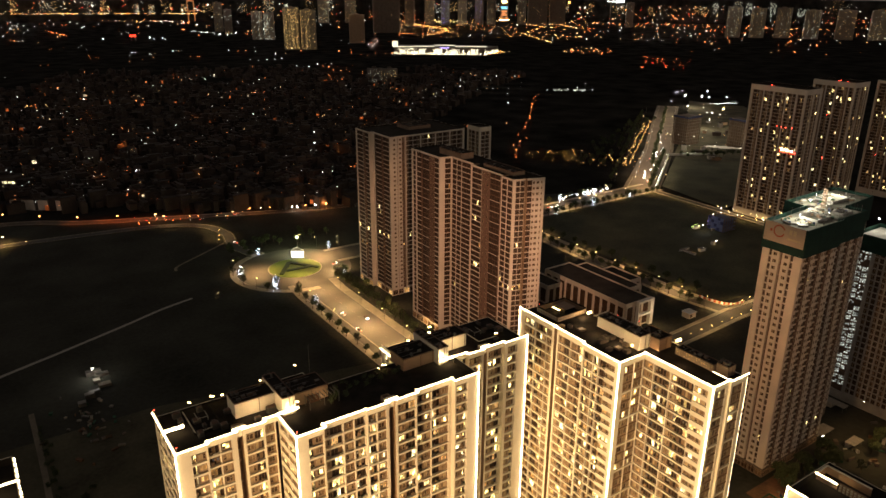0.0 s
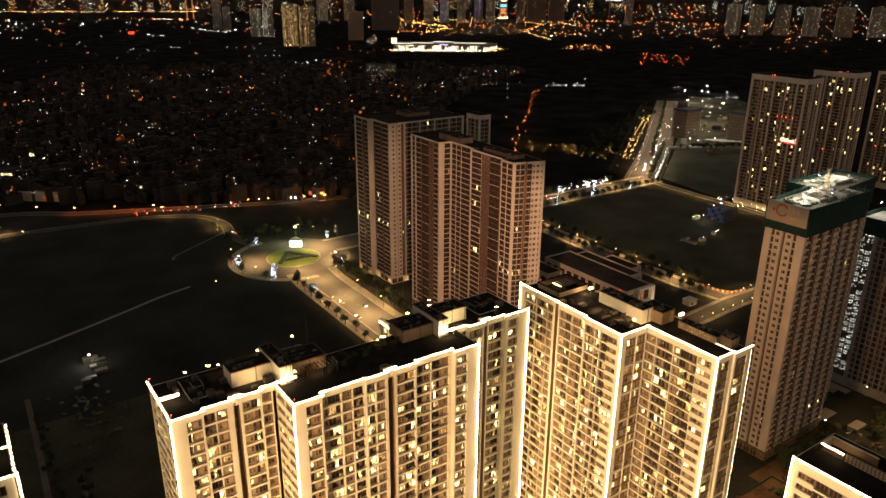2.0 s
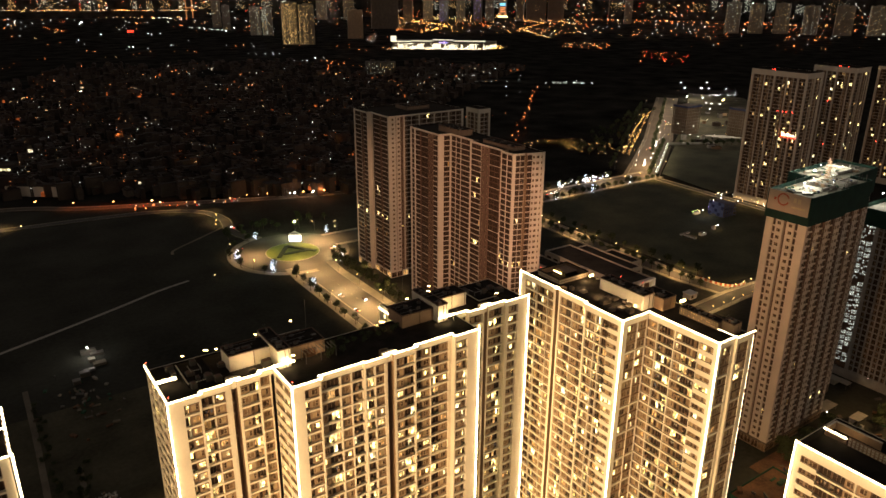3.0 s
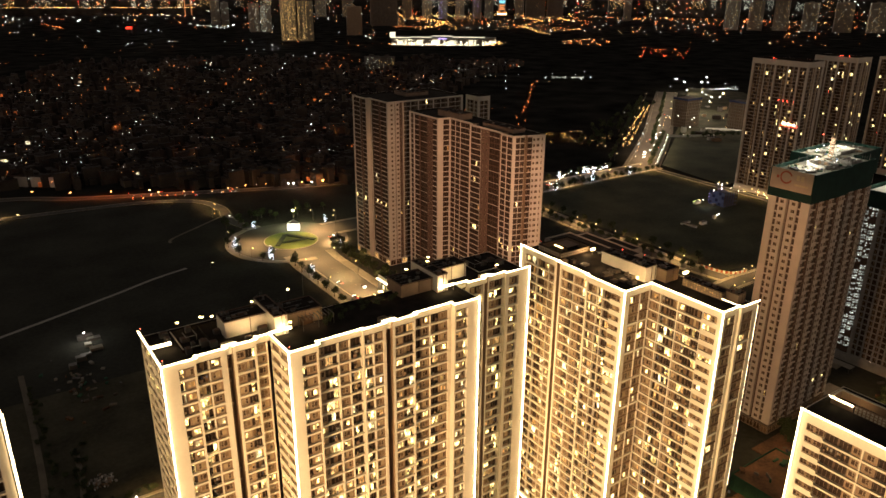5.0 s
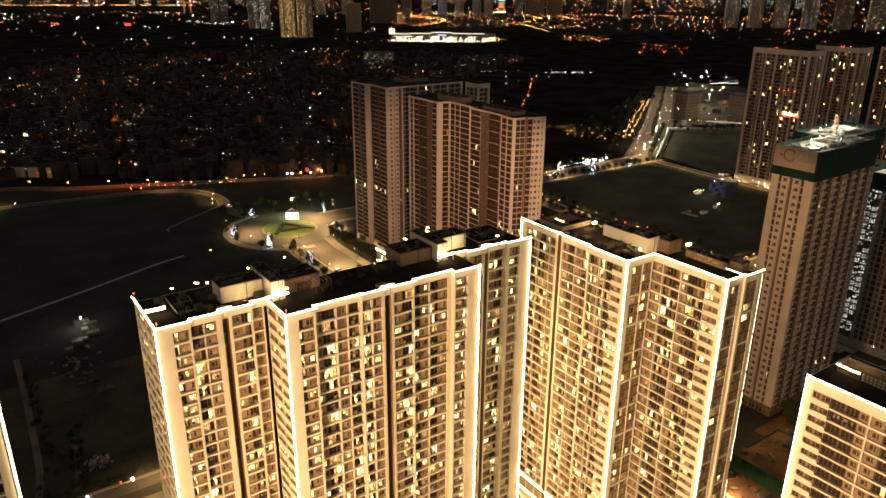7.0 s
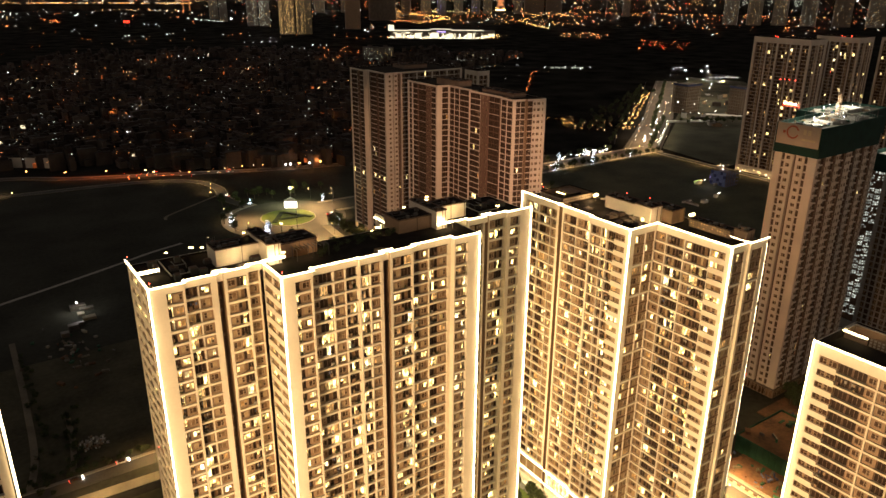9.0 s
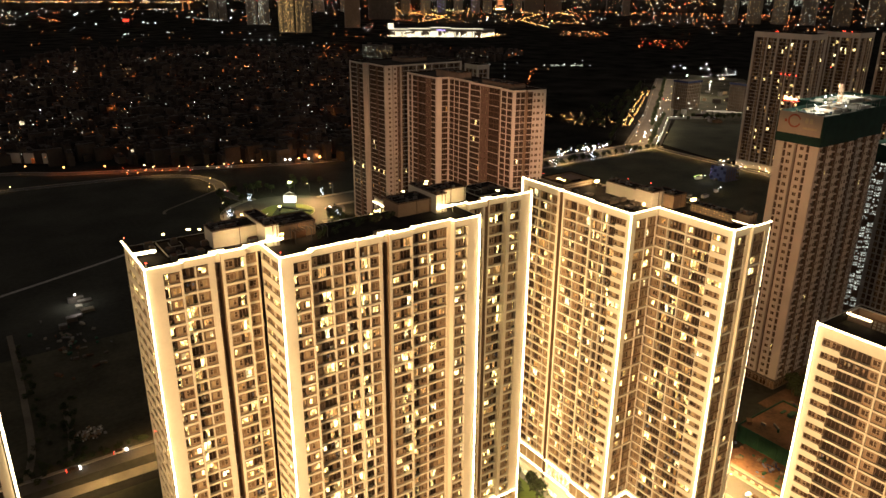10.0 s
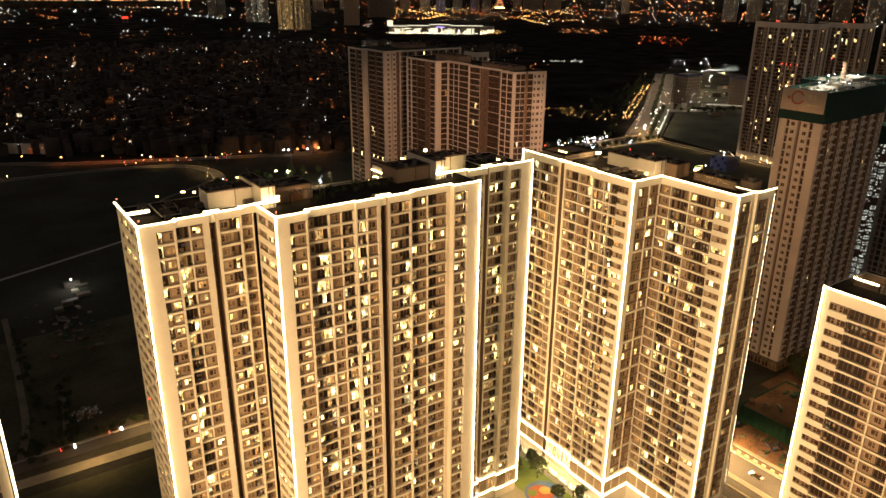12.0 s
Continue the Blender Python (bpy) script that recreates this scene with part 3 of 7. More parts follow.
# the street beside the dark towers, ending in the roundabout
main_line = [(197, 60), (197, 200), (197, 330), (197, 440), (199, 462)]
street = road("road", main_line, 27, "wide lit asphalt street with kerbs and tree-lined pavements", 4.5, 6.0)
dashes(street, [(200.5, 100), (200.5, 448)], 6, 3, 0.12)
put("median", strip([(189.5, 90), (189.5, 432)], 1.0, 0, 0.24, PAVING), street)
rb = thing("roundabout", "broad asphalt roundabout with a round lawn island", "roundabout", kind="structure")
put("carriageway", (lambda s: (s.prism(ring_points(200.5, 496, 44, 44), -0.3, 0.055, ASPHALT), s)[1])(Solid()), rb)
put("kerb", strip(ring_points(200.5, 496, 44.2, 44.2, 40, 100, 270), 0.5, -0.3, 0.24, KERB), rb)
put("pavement", strip(ring_points(200.5, 496, 46.6, 46.6, 40, 100, 270), 4.2, -0.3, 0.18, PAVING), rb)
put("island_kerb", (lambda s: (s.prism(ring_points(200.5, 495, 20.6, 20.6), 0, 0.25, KERB), s)[1])(Solid()), rb)
put("island_lawn", (lambda s: (s.prism(ring_points(200.5, 495, 20.0, 20.0), 0, 0.42, LAWN), s)[1])(Solid()), rb)

bend = road("road", curve_points([(186, 537), (178, 570), (183, 607), (171, 640), (136, 660), (92, 668), (15, 676), (-160, 690)]), 8.5, "narrow curving asphalt road along the dark field", 1.2, 1.2, 0.02, ASPHALT, ROUGH)
orange_road = road("road", curve_points([(-420, 800), (-160, 775), (20, 742), (85, 708), (172, 673), (260, 640), (420, 596)]), 9, "town road under orange lamps", 2.0, 2.0, 0.01, AVENUE, AVENUE)
cross = road("road", [(236, 505), (330, 504), (470, 505), (628, 506)], 24, "wide cross street with lamps and trees", 3.5, 3.5, 0.015)
avenue_line = [(610, 506), (690, 561), (790, 632), (900, 718), (1036, 822), (1110, 878)]
avenue = road("road", avenue_line, 30, "broad avenue lit by street lamps", 4.0, 4.0, 0.02, AVENUE, AVENUE)
put("median", strip(avenue_line[1:], 2.4, 0, 0.3, DIRT), avenue)
east_line = [(413, 520), (412, 444), (409, 388), (409, 330), (409, 295), (414, 262)]
east = road("road", east_line, 11, "lamp-lit street along the fenced dark field", 4.0, 3.0, 0.025)
site_road = road("road", [(330, 250), (360, 251), (414, 254), (470, 252), (640, 244)], 11, "site street with a lit junction", 2.5, 2.5, 0.03)
waste = Solid()
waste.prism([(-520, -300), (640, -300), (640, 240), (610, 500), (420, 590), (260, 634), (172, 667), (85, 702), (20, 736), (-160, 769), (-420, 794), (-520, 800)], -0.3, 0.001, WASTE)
tagged(put("wasteland", waste), "dim open wasteland with weeds, its tone lifted for haze", "ground", kind="structure")
rough = Solid()
rough.prism([(-200, 252), (178, 253), (178, 330), (60, 352), (-200, 350)], -0.3, 0.006, ROUGH)
tagged(put("rough_ground", rough), "rough weedy ground behind the lit towers, paled for haze", "ground", kind="structure")
field = Solid()
field.prism([(424, 270), (600, 252), (606, 395), (611, 490), (424, 490)], -0.3, 0.008, MEADOW)
tagged(put("field", field), "dark open meadow between the streets", "field", kind="structure")
plot = Solid()
plot.prism([(640, 502), (775, 592), (838, 516), (720, 420), (622, 410)], -0.3, 0.012, MEADOW)
tagged(put("plot", plot), "fenced plot of weeds and trodden earth", "ground", kind="structure")
far_side = road("road", [(617, 492), (613, 402), (605, 250)], 7, "narrow kerbed street beside a dark plot", 1.5, 1.5, 0.035)
gap_road = road("road", [(201, 60), (201, 150)], 11, "estate street between two lit towers", 2.0, 2.0, 0.05)
back_road = road("road", [(-160, 236), (-3, 237), (150, 233), (183, 232)], 5.2, "pale estate service road", 0, 0, 0.04, PAVING)
upper_road = road("road", [(-160, 250), (-3, 247), (60, 247.5), (183, 249)], 6.5, "dim service road with parked cars", 1.4, 0, 0.045)
paths = tagged(put("path", strip(curve_points([(-140, 380), (-60, 407), (-4, 431), (30, 445), (67, 461), (95, 474), (117, 481)]), 2.6, -0.2, 0.06, KERB)), "pale winding footpath across the dark field", "path", kind="structure")
tagged(put("path", strip(curve_points([(174, 583), (150, 566), (126, 549), (122, 540)]), 2.2, -0.2, 0.06, DIRT)), "pale footpath down to the field", "path", kind="structure")
tagged(put("path", strip(curve_points([(-10, 230), (2, 262), (5, 310), (6, 380)]), 2.6, -0.2, 0.05, DIRT)), "worn earth track over dark ground", "path", kind="structure")
tagged(put("path", strip(curve_points([(14, 255), (17, 275), (18, 298)]), 2.2, -0.2, 0.05, DIRT)), "short worn earth track", "path", kind="structure")

# estate ground round the lit towers
yard = Solid()
yard.prism([(-120, 20), (182, 20), (182, 228), (-120, 228)], -0.3, 0.012, PAVING)
tagged(put("estate_yard", yard), "paved courtyard round the lit towers", "courtyard", kind="structure")
lawnp = Solid()
lawnp.prism([(-119, 168), (60, 168), (60, 228.5), (-119, 228.5)], -0.3, 0.05, MEADOW)
tagged(put("estate_lawn", lawnp), "dark grass strip behind the towers", "lawn", kind="structure")

# ---- the lit towers ----
GROUP = "LED-outlined tower blocks of the estate"
tw = Tower("apartment_tower", "cream apartment tower outlined in glowing warm LED lines, many windows lit", lit=0.33, group=GROUP)
LRING = [(27.4, 144), (34.4, 144), (34.4, 145), (41.5, 145), (41.5, 148.2), (43, 148.2), (43, 145.3), (48.5, 145.3), (48.5, 146.4), (52.3, 146.4),
         (52.3, 135.2), (59.3, 135.2), (59.3, 136.6), (71.2, 136.6), (71.2, 136.2), (77.5, 136.2), (77.5, 140), (79.3, 140), (79.3, 136.2), (85.9, 136.2),
         (85.9, 137.1), (97.4, 137.1), (97.4, 135.5), (104.7, 135.5), (104.7, 146.4), (108.9, 146.4), (108.9, 145.3), (114.5, 145.3), (114.5, 148.2), (116, 148.2),
         (116, 145.8), (122, 145.8), (122, 145.0), (130.1, 145.0), (130.1, 163.7), (91, 163.7), (91, 154.7), (66.4, 154.7), (66.4, 163.7), (27.4, 163.7)]
sideL = [("p", 0.3), ("T", 4.2), ("p", 0.24), ("T", 4.2), ("p", 0.2)]
tw.outline(LRING, {
    0: [("P", 3.2), ("B", 1.3), ("W", 2.3), ("p", 0.2)],
    2: [("p", 0.24), ("B", 2.4), ("p", 0.18), ("W", 2.3), ("P", 1.2)],
    6: [("P", 0.7), ("W", 2.2), ("B", 2.6)],
    8: [("p", 0.2), ("W", 2.4), ("p", 0.24), ("D", 0.7)],
    9: [("p", 0.2), ("T", 4.2), ("p", 0.24), ("T", 4.2), ("P", 0.5)],
    10: [("P", 2.7), ("B", 1.2), ("W", 2.5), ("p", 0.2)],
    12: [("p", 0.2), ("W", 1.7), ("B", 2.9), ("p", 0.26), ("W", 2.3), ("p", 0.26), ("B", 2.6), ("p", 0.2)],
    14: [("p", 0.2), ("B", 2.5), ("p", 0.2), ("W", 2.4), ("P", 0.7)],
    18: [("P", 0.7), ("W", 2.3), ("B", 2.8), ("p", 0.2)],
    20: [("p", 0.2), ("B", 2.2), ("W", 2.4), ("p", 0.24), ("B", 2.8), ("W", 2.5), ("P", 0.9)],
    22: [("p", 0.24), ("W", 2.4), ("B", 1.2), ("P", 3.0)],
    23: "auto",
    24: [("W", 2.4), ("B", 1.8)],
    26: [("p", 0.2), ("W", 2.2), ("B", 2.4), ("P", 0.6)],
    30: [("P", 0.5), ("W", 2.3), ("B", 2.9), ("p", 0.2)],
    32: [("P", 1.1), ("W", 2.4), ("B", 1.1), ("P", 3.4)],
    3: "slit", 4: "slit", 5: "slit", 15: "slit", 16: "slit", 17: "slit", 27: "slit", 28: "slit", 29: "slit",
    39: sideL + sideL,
}, 10.0, 32, 3.045, 109.3, 107.5, low=(33, 34, 36, 37, 38))
LTOP = 109.3
for i in list(range(0, 33)) + [39]:
    a, b = LRING[i], LRING[(i + 1) % len(LRING)]
    if i in (3, 4, 5, 15, 16, 17, 23, 27, 28, 29):
        continue
    tw.light_line(a, b, LTOP)
for x0, x1, y in ((40.9, 43.7, 145.6), (76.8, 80.0, 136.7), (113.9, 116.7, 146.1)):
    s = Solid()
    s.box((x0, y, 1, 0), 0, x1 - x0, 0, 1.2, 107.0, LTOP + 0.25, CREAM)
    put("slit_cap", s, tw.ob, "cream cap bridging the facade slit")
    tw.light_line((x0, y), (x1, y), LTOP + 0.28, thick=0.42)
for x, y in ((42.25, 147.0), (78.4, 138.4), (115.25, 147.0)):
    for k in range(32):
        if rng.random() < 0.8:
            s = Solid()
            s.box((x - 0.45, y + rng.uniform(-0.3, 0.3), 1, 0), 0, 0.9, 0, 0.4, 11 + k * 3.045, 11.7 + k * 3.045, FRAME)
            put("air_conditioner", s, tw.ob, "pale wall-hung air-conditioning unit")
for c in ((27.4, 144), (52.3, 135.2), (104.7, 135.5), (130.1, 145.0)):
    tw.light_line(c, c, 3.6, LTOP + 0.3, out=(-0.26 if c[0] < 80 else 0.26, -0.26))
for i in range(22, 33):
    if i != 23:
        tw.light_line(LRING[i], LRING[i + 1], 9.2, thick=0.34)
        tw.light_line(LRING[i], LRING[i + 1], 3.6, thick=0.34)
for i in (22, 24, 26, 30, 32):
    tw.podium(LRING[i], LRING[i + 1], 4.4, 8.4, (LIT_DIM, CURTAIN, CURTAIN), 3.0)
tw.light_line((52.5, 146.5), (57.4, 146.5), LTOP + 0.02, thick=0.5)
tw.light_line((99.8, 146.5), (104.5, 146.5), LTOP + 0.02, thick=0.5)
tw.light_line((27.4, 154.5), (31.8, 154.5), LTOP - 0.2, thick=0.6)
tw.light_line((91, 163.7), (91, 155.0), 108.1, thick=0.25)


def penthouse(parent, ring, z0, z1, mat, label):
    s = Solid()
    s.prism(ring, z0, z1, mat)
    s.prism([(x + 0.0, y) for x, y in ring], z1, z1 + 0.12, ROOF)
    x0, x1, y0, y1 = ring[0][0], ring[1][0], ring[0][1], ring[2][1]
    top = z1 + 0.12
    for k in range(7):
        q = Solid()
        w, d, h = rng.uniform(0.4, 1.5), rng.uniform(0.4, 1.2), rng.uniform(0.25, 0.8)
        ux, uy = rng.uniform(x0 + 0.3, x1 - 1.9), rng.uniform(y0 + 0.3, y1 - 1.6)
        if k % 3 == 0:
            q.prism(ring_points(ux + 0.6, uy + 0.6, w * 0.45, w * 0.45, 10), top, top + h, METAL)
            q.prism(ring_points(ux + 0.6, uy + 0.6, w * 0.3, w * 0.3, 10), top + h, top + h + 0.15, RECESS)
            put("vent_cowl", q, parent, "round steel vent cowl")
        else:
            q.box((ux, uy, 1, 0), 0, w, 0, d, top, top + h, rng.choice((ROOF, METAL, RECESS)))
            q.box((ux, uy, 1, 0), 0.1, w - 0.1, 0.1, d - 0.1, top + h, top + h + 0.06, METAL)
            put("roof_unit", q, parent, "small rooftop plant unit")
    for k in range(3):
        q = Solid()
        uy = y0 + (y1 - y0) * (0.2 + 0.3 * k)
        q.box((x0 + 0.4, uy, 1, 0), 0, (x1 - x0) * rng.uniform(0.4, 0.8), 0, 0.12, top + 0.15, top + 0.27, METAL)
        put("pipe", q, parent, "steel pipe run on the roof")
    for k in range(4):
        q = Solid()
        ux = x0 + 0.5 + k * 0.45
        q.box((ux, y1 - 0.6, 1, 0), -0.03, 0.03, -0.03, 0.03, top, top + rng.uniform(0.9, 1.6), METAL)
        put("aerial", q, parent, "thin aerial rod")
    for x in (x0 + (x1 - x0) * 0.55, x1 - 0.5):
        q = Solid()
        q.box((x, y0, 1, 0), -0.06, 0.06, -0.14, -0.02, z0 + 0.1, z1, RECESS)
        put("downpipe", q, parent, "brown downpipe on the wall")
    for k in range(4):
        q = Solid()
        a, b = ring[k], ring[(k + 1) % 4]
        d = math.hypot(b[0] - a[0], b[1] - a[1])
        q.box((a[0], a[1], (b[0] - a[0]) / d, (b[1] - a[1]) / d), 0.02, d - 0.3, -0.12, 0.14, z1 + 0.12, z1 + 0.34, RECESS)
        put("roof_edge", q, parent, "dark edge of the roof house")
    return put("roof_house", s, parent, label)


def rect(x0, x1, y0, y1):
    return [(x0, y0), (x1, y0), (x1, y1), (x0, y1)]


for mirror in (0, 1):
    def mx(x0, x1):
        return (157.2 - x1, 157.2 - x0) if mirror else (x0, x1)
    p0, p1 = mx(43.9, 55.0)
    penthouse(tw.ob, rect(p0, p1, 152.6, 158.5), 107.5, 111.4, CREAM, "cream lift-house on the roof")
    p0, p1 = mx(54.0, 57.2)
    penthouse(tw.ob, rect(p0, p1, 147.2, 160.5), 107.5, 112.3, CREAM, "cream stair-house on the roof")
    p0, p1 = mx(57.2, 67.2)
    penthouse(tw.ob, rect(p0, p1, 149.6, 157.0), 107.5, 110.9, RED_PANEL, "brown plant-house on the roof")
    # sunken plant court; cream slats on two sides stand for light along its rim
    p0, p1 = mx(33.6, 40.4)
    s = Solid()
    s.box((p0, 151, 1, 0), 0, p1 - p0, 0, 0.3, 107.5, 108.3, ROOF)
    s.box((p0, 151, 1, 0), 0, 0.3, 0.3, 11, 107.5, 108.3, ROOF)
    s.box((p0, 151, 1, 0), p1 - p0 - 0.3, p1 - p0, 0.3, 11, 107.5, 108.3, ROOF)
    put("roof_court_wall", s, tw.ob, "low dark wall round the roof plant court")
    for k in range(26):
        q = Solid()
        if k < 14:
            q.box((p0 + k * (p1 - p0) / 14, 151, 1, 0), 0.03, 0.3, -0.06, 0.24, 108.3, 108.44, CREAM)
        else:
            q.box((p0, 151.4 + (k - 14) * 0.86, 0, 1), 0.03, 0.6, -0.24, 0.02, 108.3, 108.44, CREAM)
        put("slat", q, tw.ob)
    q = Solid()
    for a, b in (((p0 + 2.2, 156), (p0 + 4.6, 156)), ((p0 + 2.2, 156), (p0 + 2.2, 159)), ((p0 + 4.6, 156), (p0 + 4.6, 159))):
        d = math.hypot(b[0] - a[0], b[1] - a[1])
        q.box((a[0], a[1], (b[0] - a[0]) / d, (b[1] - a[1]) / d), 0, d, -0.06, 0.06, 108.6, 108.72, KERB)
        q.box((a[0], a[1], 1, 0), -0.05, 0.05, -0.05, 0.05, 107.5, 108.6, KERB)
    put("pipe_frame", q, tw.ob, "pale pipe frame standing in the plant court")
    # plant, ducts and lamps
    for k in range(22):
        a0, a1 = mx(rng.uniform(30, 64), 0)[0 if not mirror else 1], rng.uniform(148, 162)
        q = Solid()
        w, d, h = rng.uniform(0.8, 2.2), rng.uniform(0.8, 2.0), rng.uniform(0.6, 1.5)
        q.box((a0, a1, 1, 0), 0, w, 0, d, 107.5, 107.5 + h, METAL)
        q.box((a0, a1, 1, 0), 0.2, w - 0.2, 0.2, d - 0.2, 107.5 + h, 107.7 + h, RECESS)
        put("roof_unit", q, tw.ob, "grey rooftop plant unit")
for x, y, z, big in ((36, 163.2, 109.6, .35), (41.5, 162.5, 110, .6), (44, 162.5, 109.5, .4), (53, 159, 112.4, .3), (64, 163, 111.6, .35), (84.5, 154, 108.4, .45), (86.3, 154, 109.0, .75),
                     (103.2, 157, 112.9, .5), (97, 158.5, 111.4, .5), (106, 161, 112.3, .5), (58.5, 148.9, 109.5, .45), (124, 152, 109, .6)):
    q = Solid()
    q.box((x - big, y, 0.8, -0.6), 0, 1.7 * big, -0.1, 0.1, z - 0.25, z + 0.05, LAMP_WARM)
    q.box((x - big, y, 0.8, -0.6), -0.05, 1.7 * big + 0.05, 0.1, 0.3, z - 0.3, z + 0.1, ROOF)
    q.box((x - 0.05, y, 1, 0), 0, 0.1, 0.05, 0.15, 107.5, z - 0.25, ROOF)
    put("roof_lamp", q, tw.ob, "glowing floodlight on the roof")
for x, y in ((27.8, 144.6), (27.6, 163.2), (52.6, 135.6), (96.0, 157.2), (110, 156), (27.2, 158.5)):
    q = Solid()
    q.gem(x, y, LTOP + 0.9 if x != 27.2 else 63, 0.17, LAMP_RED)
    q.box((x - 0.06, y - 0.06, 1, 0), 0, 0.12, 0, 0.12, LTOP - 0.3 if x != 27.2 else 62, LTOP + 0.7 if x != 27.2 else 62.9, METAL)
    put("beacon", q, tw.ob, "small red obstruction light")
for x, y, h in ((66.9, 160, 7.0), (96.5, 160, 9.5)):
    q = Solid()
    q.prism(ring_points(x, y, 0.07, 0.07, 6), 107.5, 110.9 + h, METAL)
    put("mast", q, tw.ob, "thin roof mast")
tw.done()

# the second lit tower, facing the courtyard
tr = Tower("apartment_tower", "cream apartment tower with warm LED edges and dark glazed loggias", lit=0.24, group=GROUP, deep=0.7)
RRING = [(156, 98), (163, 98), (163, 97.3), (170.3, 97.3), (170.3, 150), (164.5, 150), (164.5, 166), (146, 166), (146, 149.6), (149, 149.6), (149, 148.2), (145.9, 148.2), (145.9, 136),
         (145.1, 136), (145.1, 121.5), (156, 121.5)]
tr.outline(RRING, {
    0: [("P", 1.1), ("G", 4.4), ("P", 1.0)],
    2: [("P", 0.7), ("G", 4.6), ("P", 1.6)],
    7: [("P", 1.8), ("W", 2.3), ("B", 3.0), ("p", 0.2), ("B", 3.0), ("W", 2.2), ("p", 0.2), ("W", 2.4), ("P", 1.0)],
    8: "slit", 9: "slit", 10: "slit",
    11: [("P", 0.7), ("W", 2.2), ("B", 3.0), ("p", 0.2), ("W", 2.6), ("B", 2.4), ("P", 1.0)],
    13: [("p", 0.2), ("B", 1.8), ("W", 2.2), ("p", 0.2), ("B", 2.0), ("p", 0.24), ("B", 2.6), ("T", 4.4), ("P", 0.9)],
    14: [("P", 2.2), ("G", 4.2), ("p", 0.24), ("G", 3.6), ("p", 0.34)],
    15: [("W", 3.2), ("p", 0.24), ("B", 2.7), ("B", 2.7), ("p", 0.34), ("W", 1.8), ("B", 2.7), ("B", 2.7), ("p", 0.2), ("T", 4.6), ("P", 1.0)],
}, 12.4, 30, 3.06, 106.4, 104.5, low=(3, 4, 5, 6))
RTOP = 106.4
for i in (0, 1, 2, 7, 11, 12, 13, 14, 15):
    tr.light_line(RRING[i], RRING[(i + 1) % len(RRING)], RTOP)
tr.light_line((146, 149.6), (146, 148.2), RTOP, thick=0.6)
for c in ((146, 166), (145.1, 121.5), (156, 98)):
    tr.light_line(c, c, 1.0, RTOP + 0.3, out=(-0.26, 0.26 if c[1] > 160 else -0.26))
for k in range(15):
    z = 16 + k * 6.0
    if k not in (1, 4):
        tr.light_line((170.4, 97.3), (170.4, 97.3), z, z + rng.uniform(4.6, 5.7), thick=0.10, mat=LED_FAINT)
for i in (7, 11, 12, 13, 14, 15):
    for z in (11.7, 6.3):
        tr.light_line(RRING[i], RRING[(i + 1) % len(RRING)], z, thick=0.36)
for i in (7, 11, 13, 14, 15):
    tr.podium(RRING[i], RRING[i + 1] if i < 15 else RRING[0], 7.2, 10.9, (LIT_DIM, CURTAIN, LIT_DIM, LIT_WARM, BLIND), 3.4)
penthouse(tr.ob, rect(159.6, 164.4, 130.0, 144.3), 104.5, 108.0, CREAM, "cream lift-house on the roof")
penthouse(tr.ob, rect(157.8, 162.5, 125.4, 131.5), 104.5, 109.0, CREAM, "cream stair-house on the roof")
penthouse(tr.ob, rect(162.5, 168.0, 121.8, 130.0), 104.5, 108.2, RED_PANEL, "brown plant-house on the roof")
# open plant court with slatted, lamp-lit walls
for x0, y0, x1, y1 in ((151.0, 163.6, 151.0, 153.4), (151.0, 153.4, 163.6, 153.4), (163.6, 153.4, 163.6, 163.6), (163.6, 163.6, 151.0, 163.6)):
    d = math.hypot(x1 - x0, y1 - y0)
    e = (x0, y0, (x1 - x0) / d, (y1 - y0) / d)
    q = Solid()
    q.box(e, 0.22, d - 0.22, 0.02, 0.22, 104.5, 106.3, PANEL)
    q.box(e, -0.1, d - 0.3, -0.25, 0.3, 106.3, 106.5, ROOF)
    put("court_wall", q, tr.ob, "brown wall of the open roof plant court")
    for k in range(int(d / 0.8)):
        for z in (104.8, 105.5):
            q = Solid()
            q.box(e, 0.1 + k * 0.8, 0.46 + k * 0.8, -0.1, 0.02, z, z + 0.45, CREAM)
            put("slat", q, tr.ob)
q = Solid()
q.box((156.0, 158.0, 0, 1), 0, 3.6, -0.14, 0.14, 105.6, 105.8, LAMP_WARM)
q.box((156.0, 158.0, 0, 1), 0, 0.1, -0.06, 0.06, 104.5, 105.6, METAL)
q.box((156.0, 158.0, 0, 1), 3.5, 3.6, -0.06, 0.06, 104.5, 105.6, METAL)
put("light_batten", q, tr.ob, "glowing lamp batten in the plant court")
q = Solid()
q.prism(rect(157.4, 162.0, 157.0, 162.0), 104.5, 105.9, ROOF)
q.prism(rect(157.2, 162.2, 156.8, 162.2), 105.9, 106.05, RED_PANEL)
put("plant_house", q, tr.ob, "low dark plant-house in the roof court")
point_lamp("roof_light", (160.0, 151.2, 105.4), 330, (1.0, 0.68, 0.34), 0.2)
tr.light_line((163.0, 103.4), (163.0, 98.3), RTOP - 0.1, thick=0.16, off=0.1)
penthouse(tr.ob, rect(165.4, 168.6, 105.0, 118.2), 104.5, 106.6, RED_PANEL, "brown slatted plant enclosure on the roof")
for k in range(15):
    for z in (104.95, 105.6, 106.2):
        q = Solid()
        q.box((165.36, 117.7 - k * 0.86, 0, -1), 0, 0.34, -0.06, 0.05, z, z + 0.26, LIT_DIM)
        put("small_lamp", q, tr.ob, "small warm lamp in the slatted wall")
penthouse(tr.ob, rect(166.2, 169.6, 100.8, 104.6), 104.5, 107.4, RED_PANEL, "small brown stair-house on the roof")
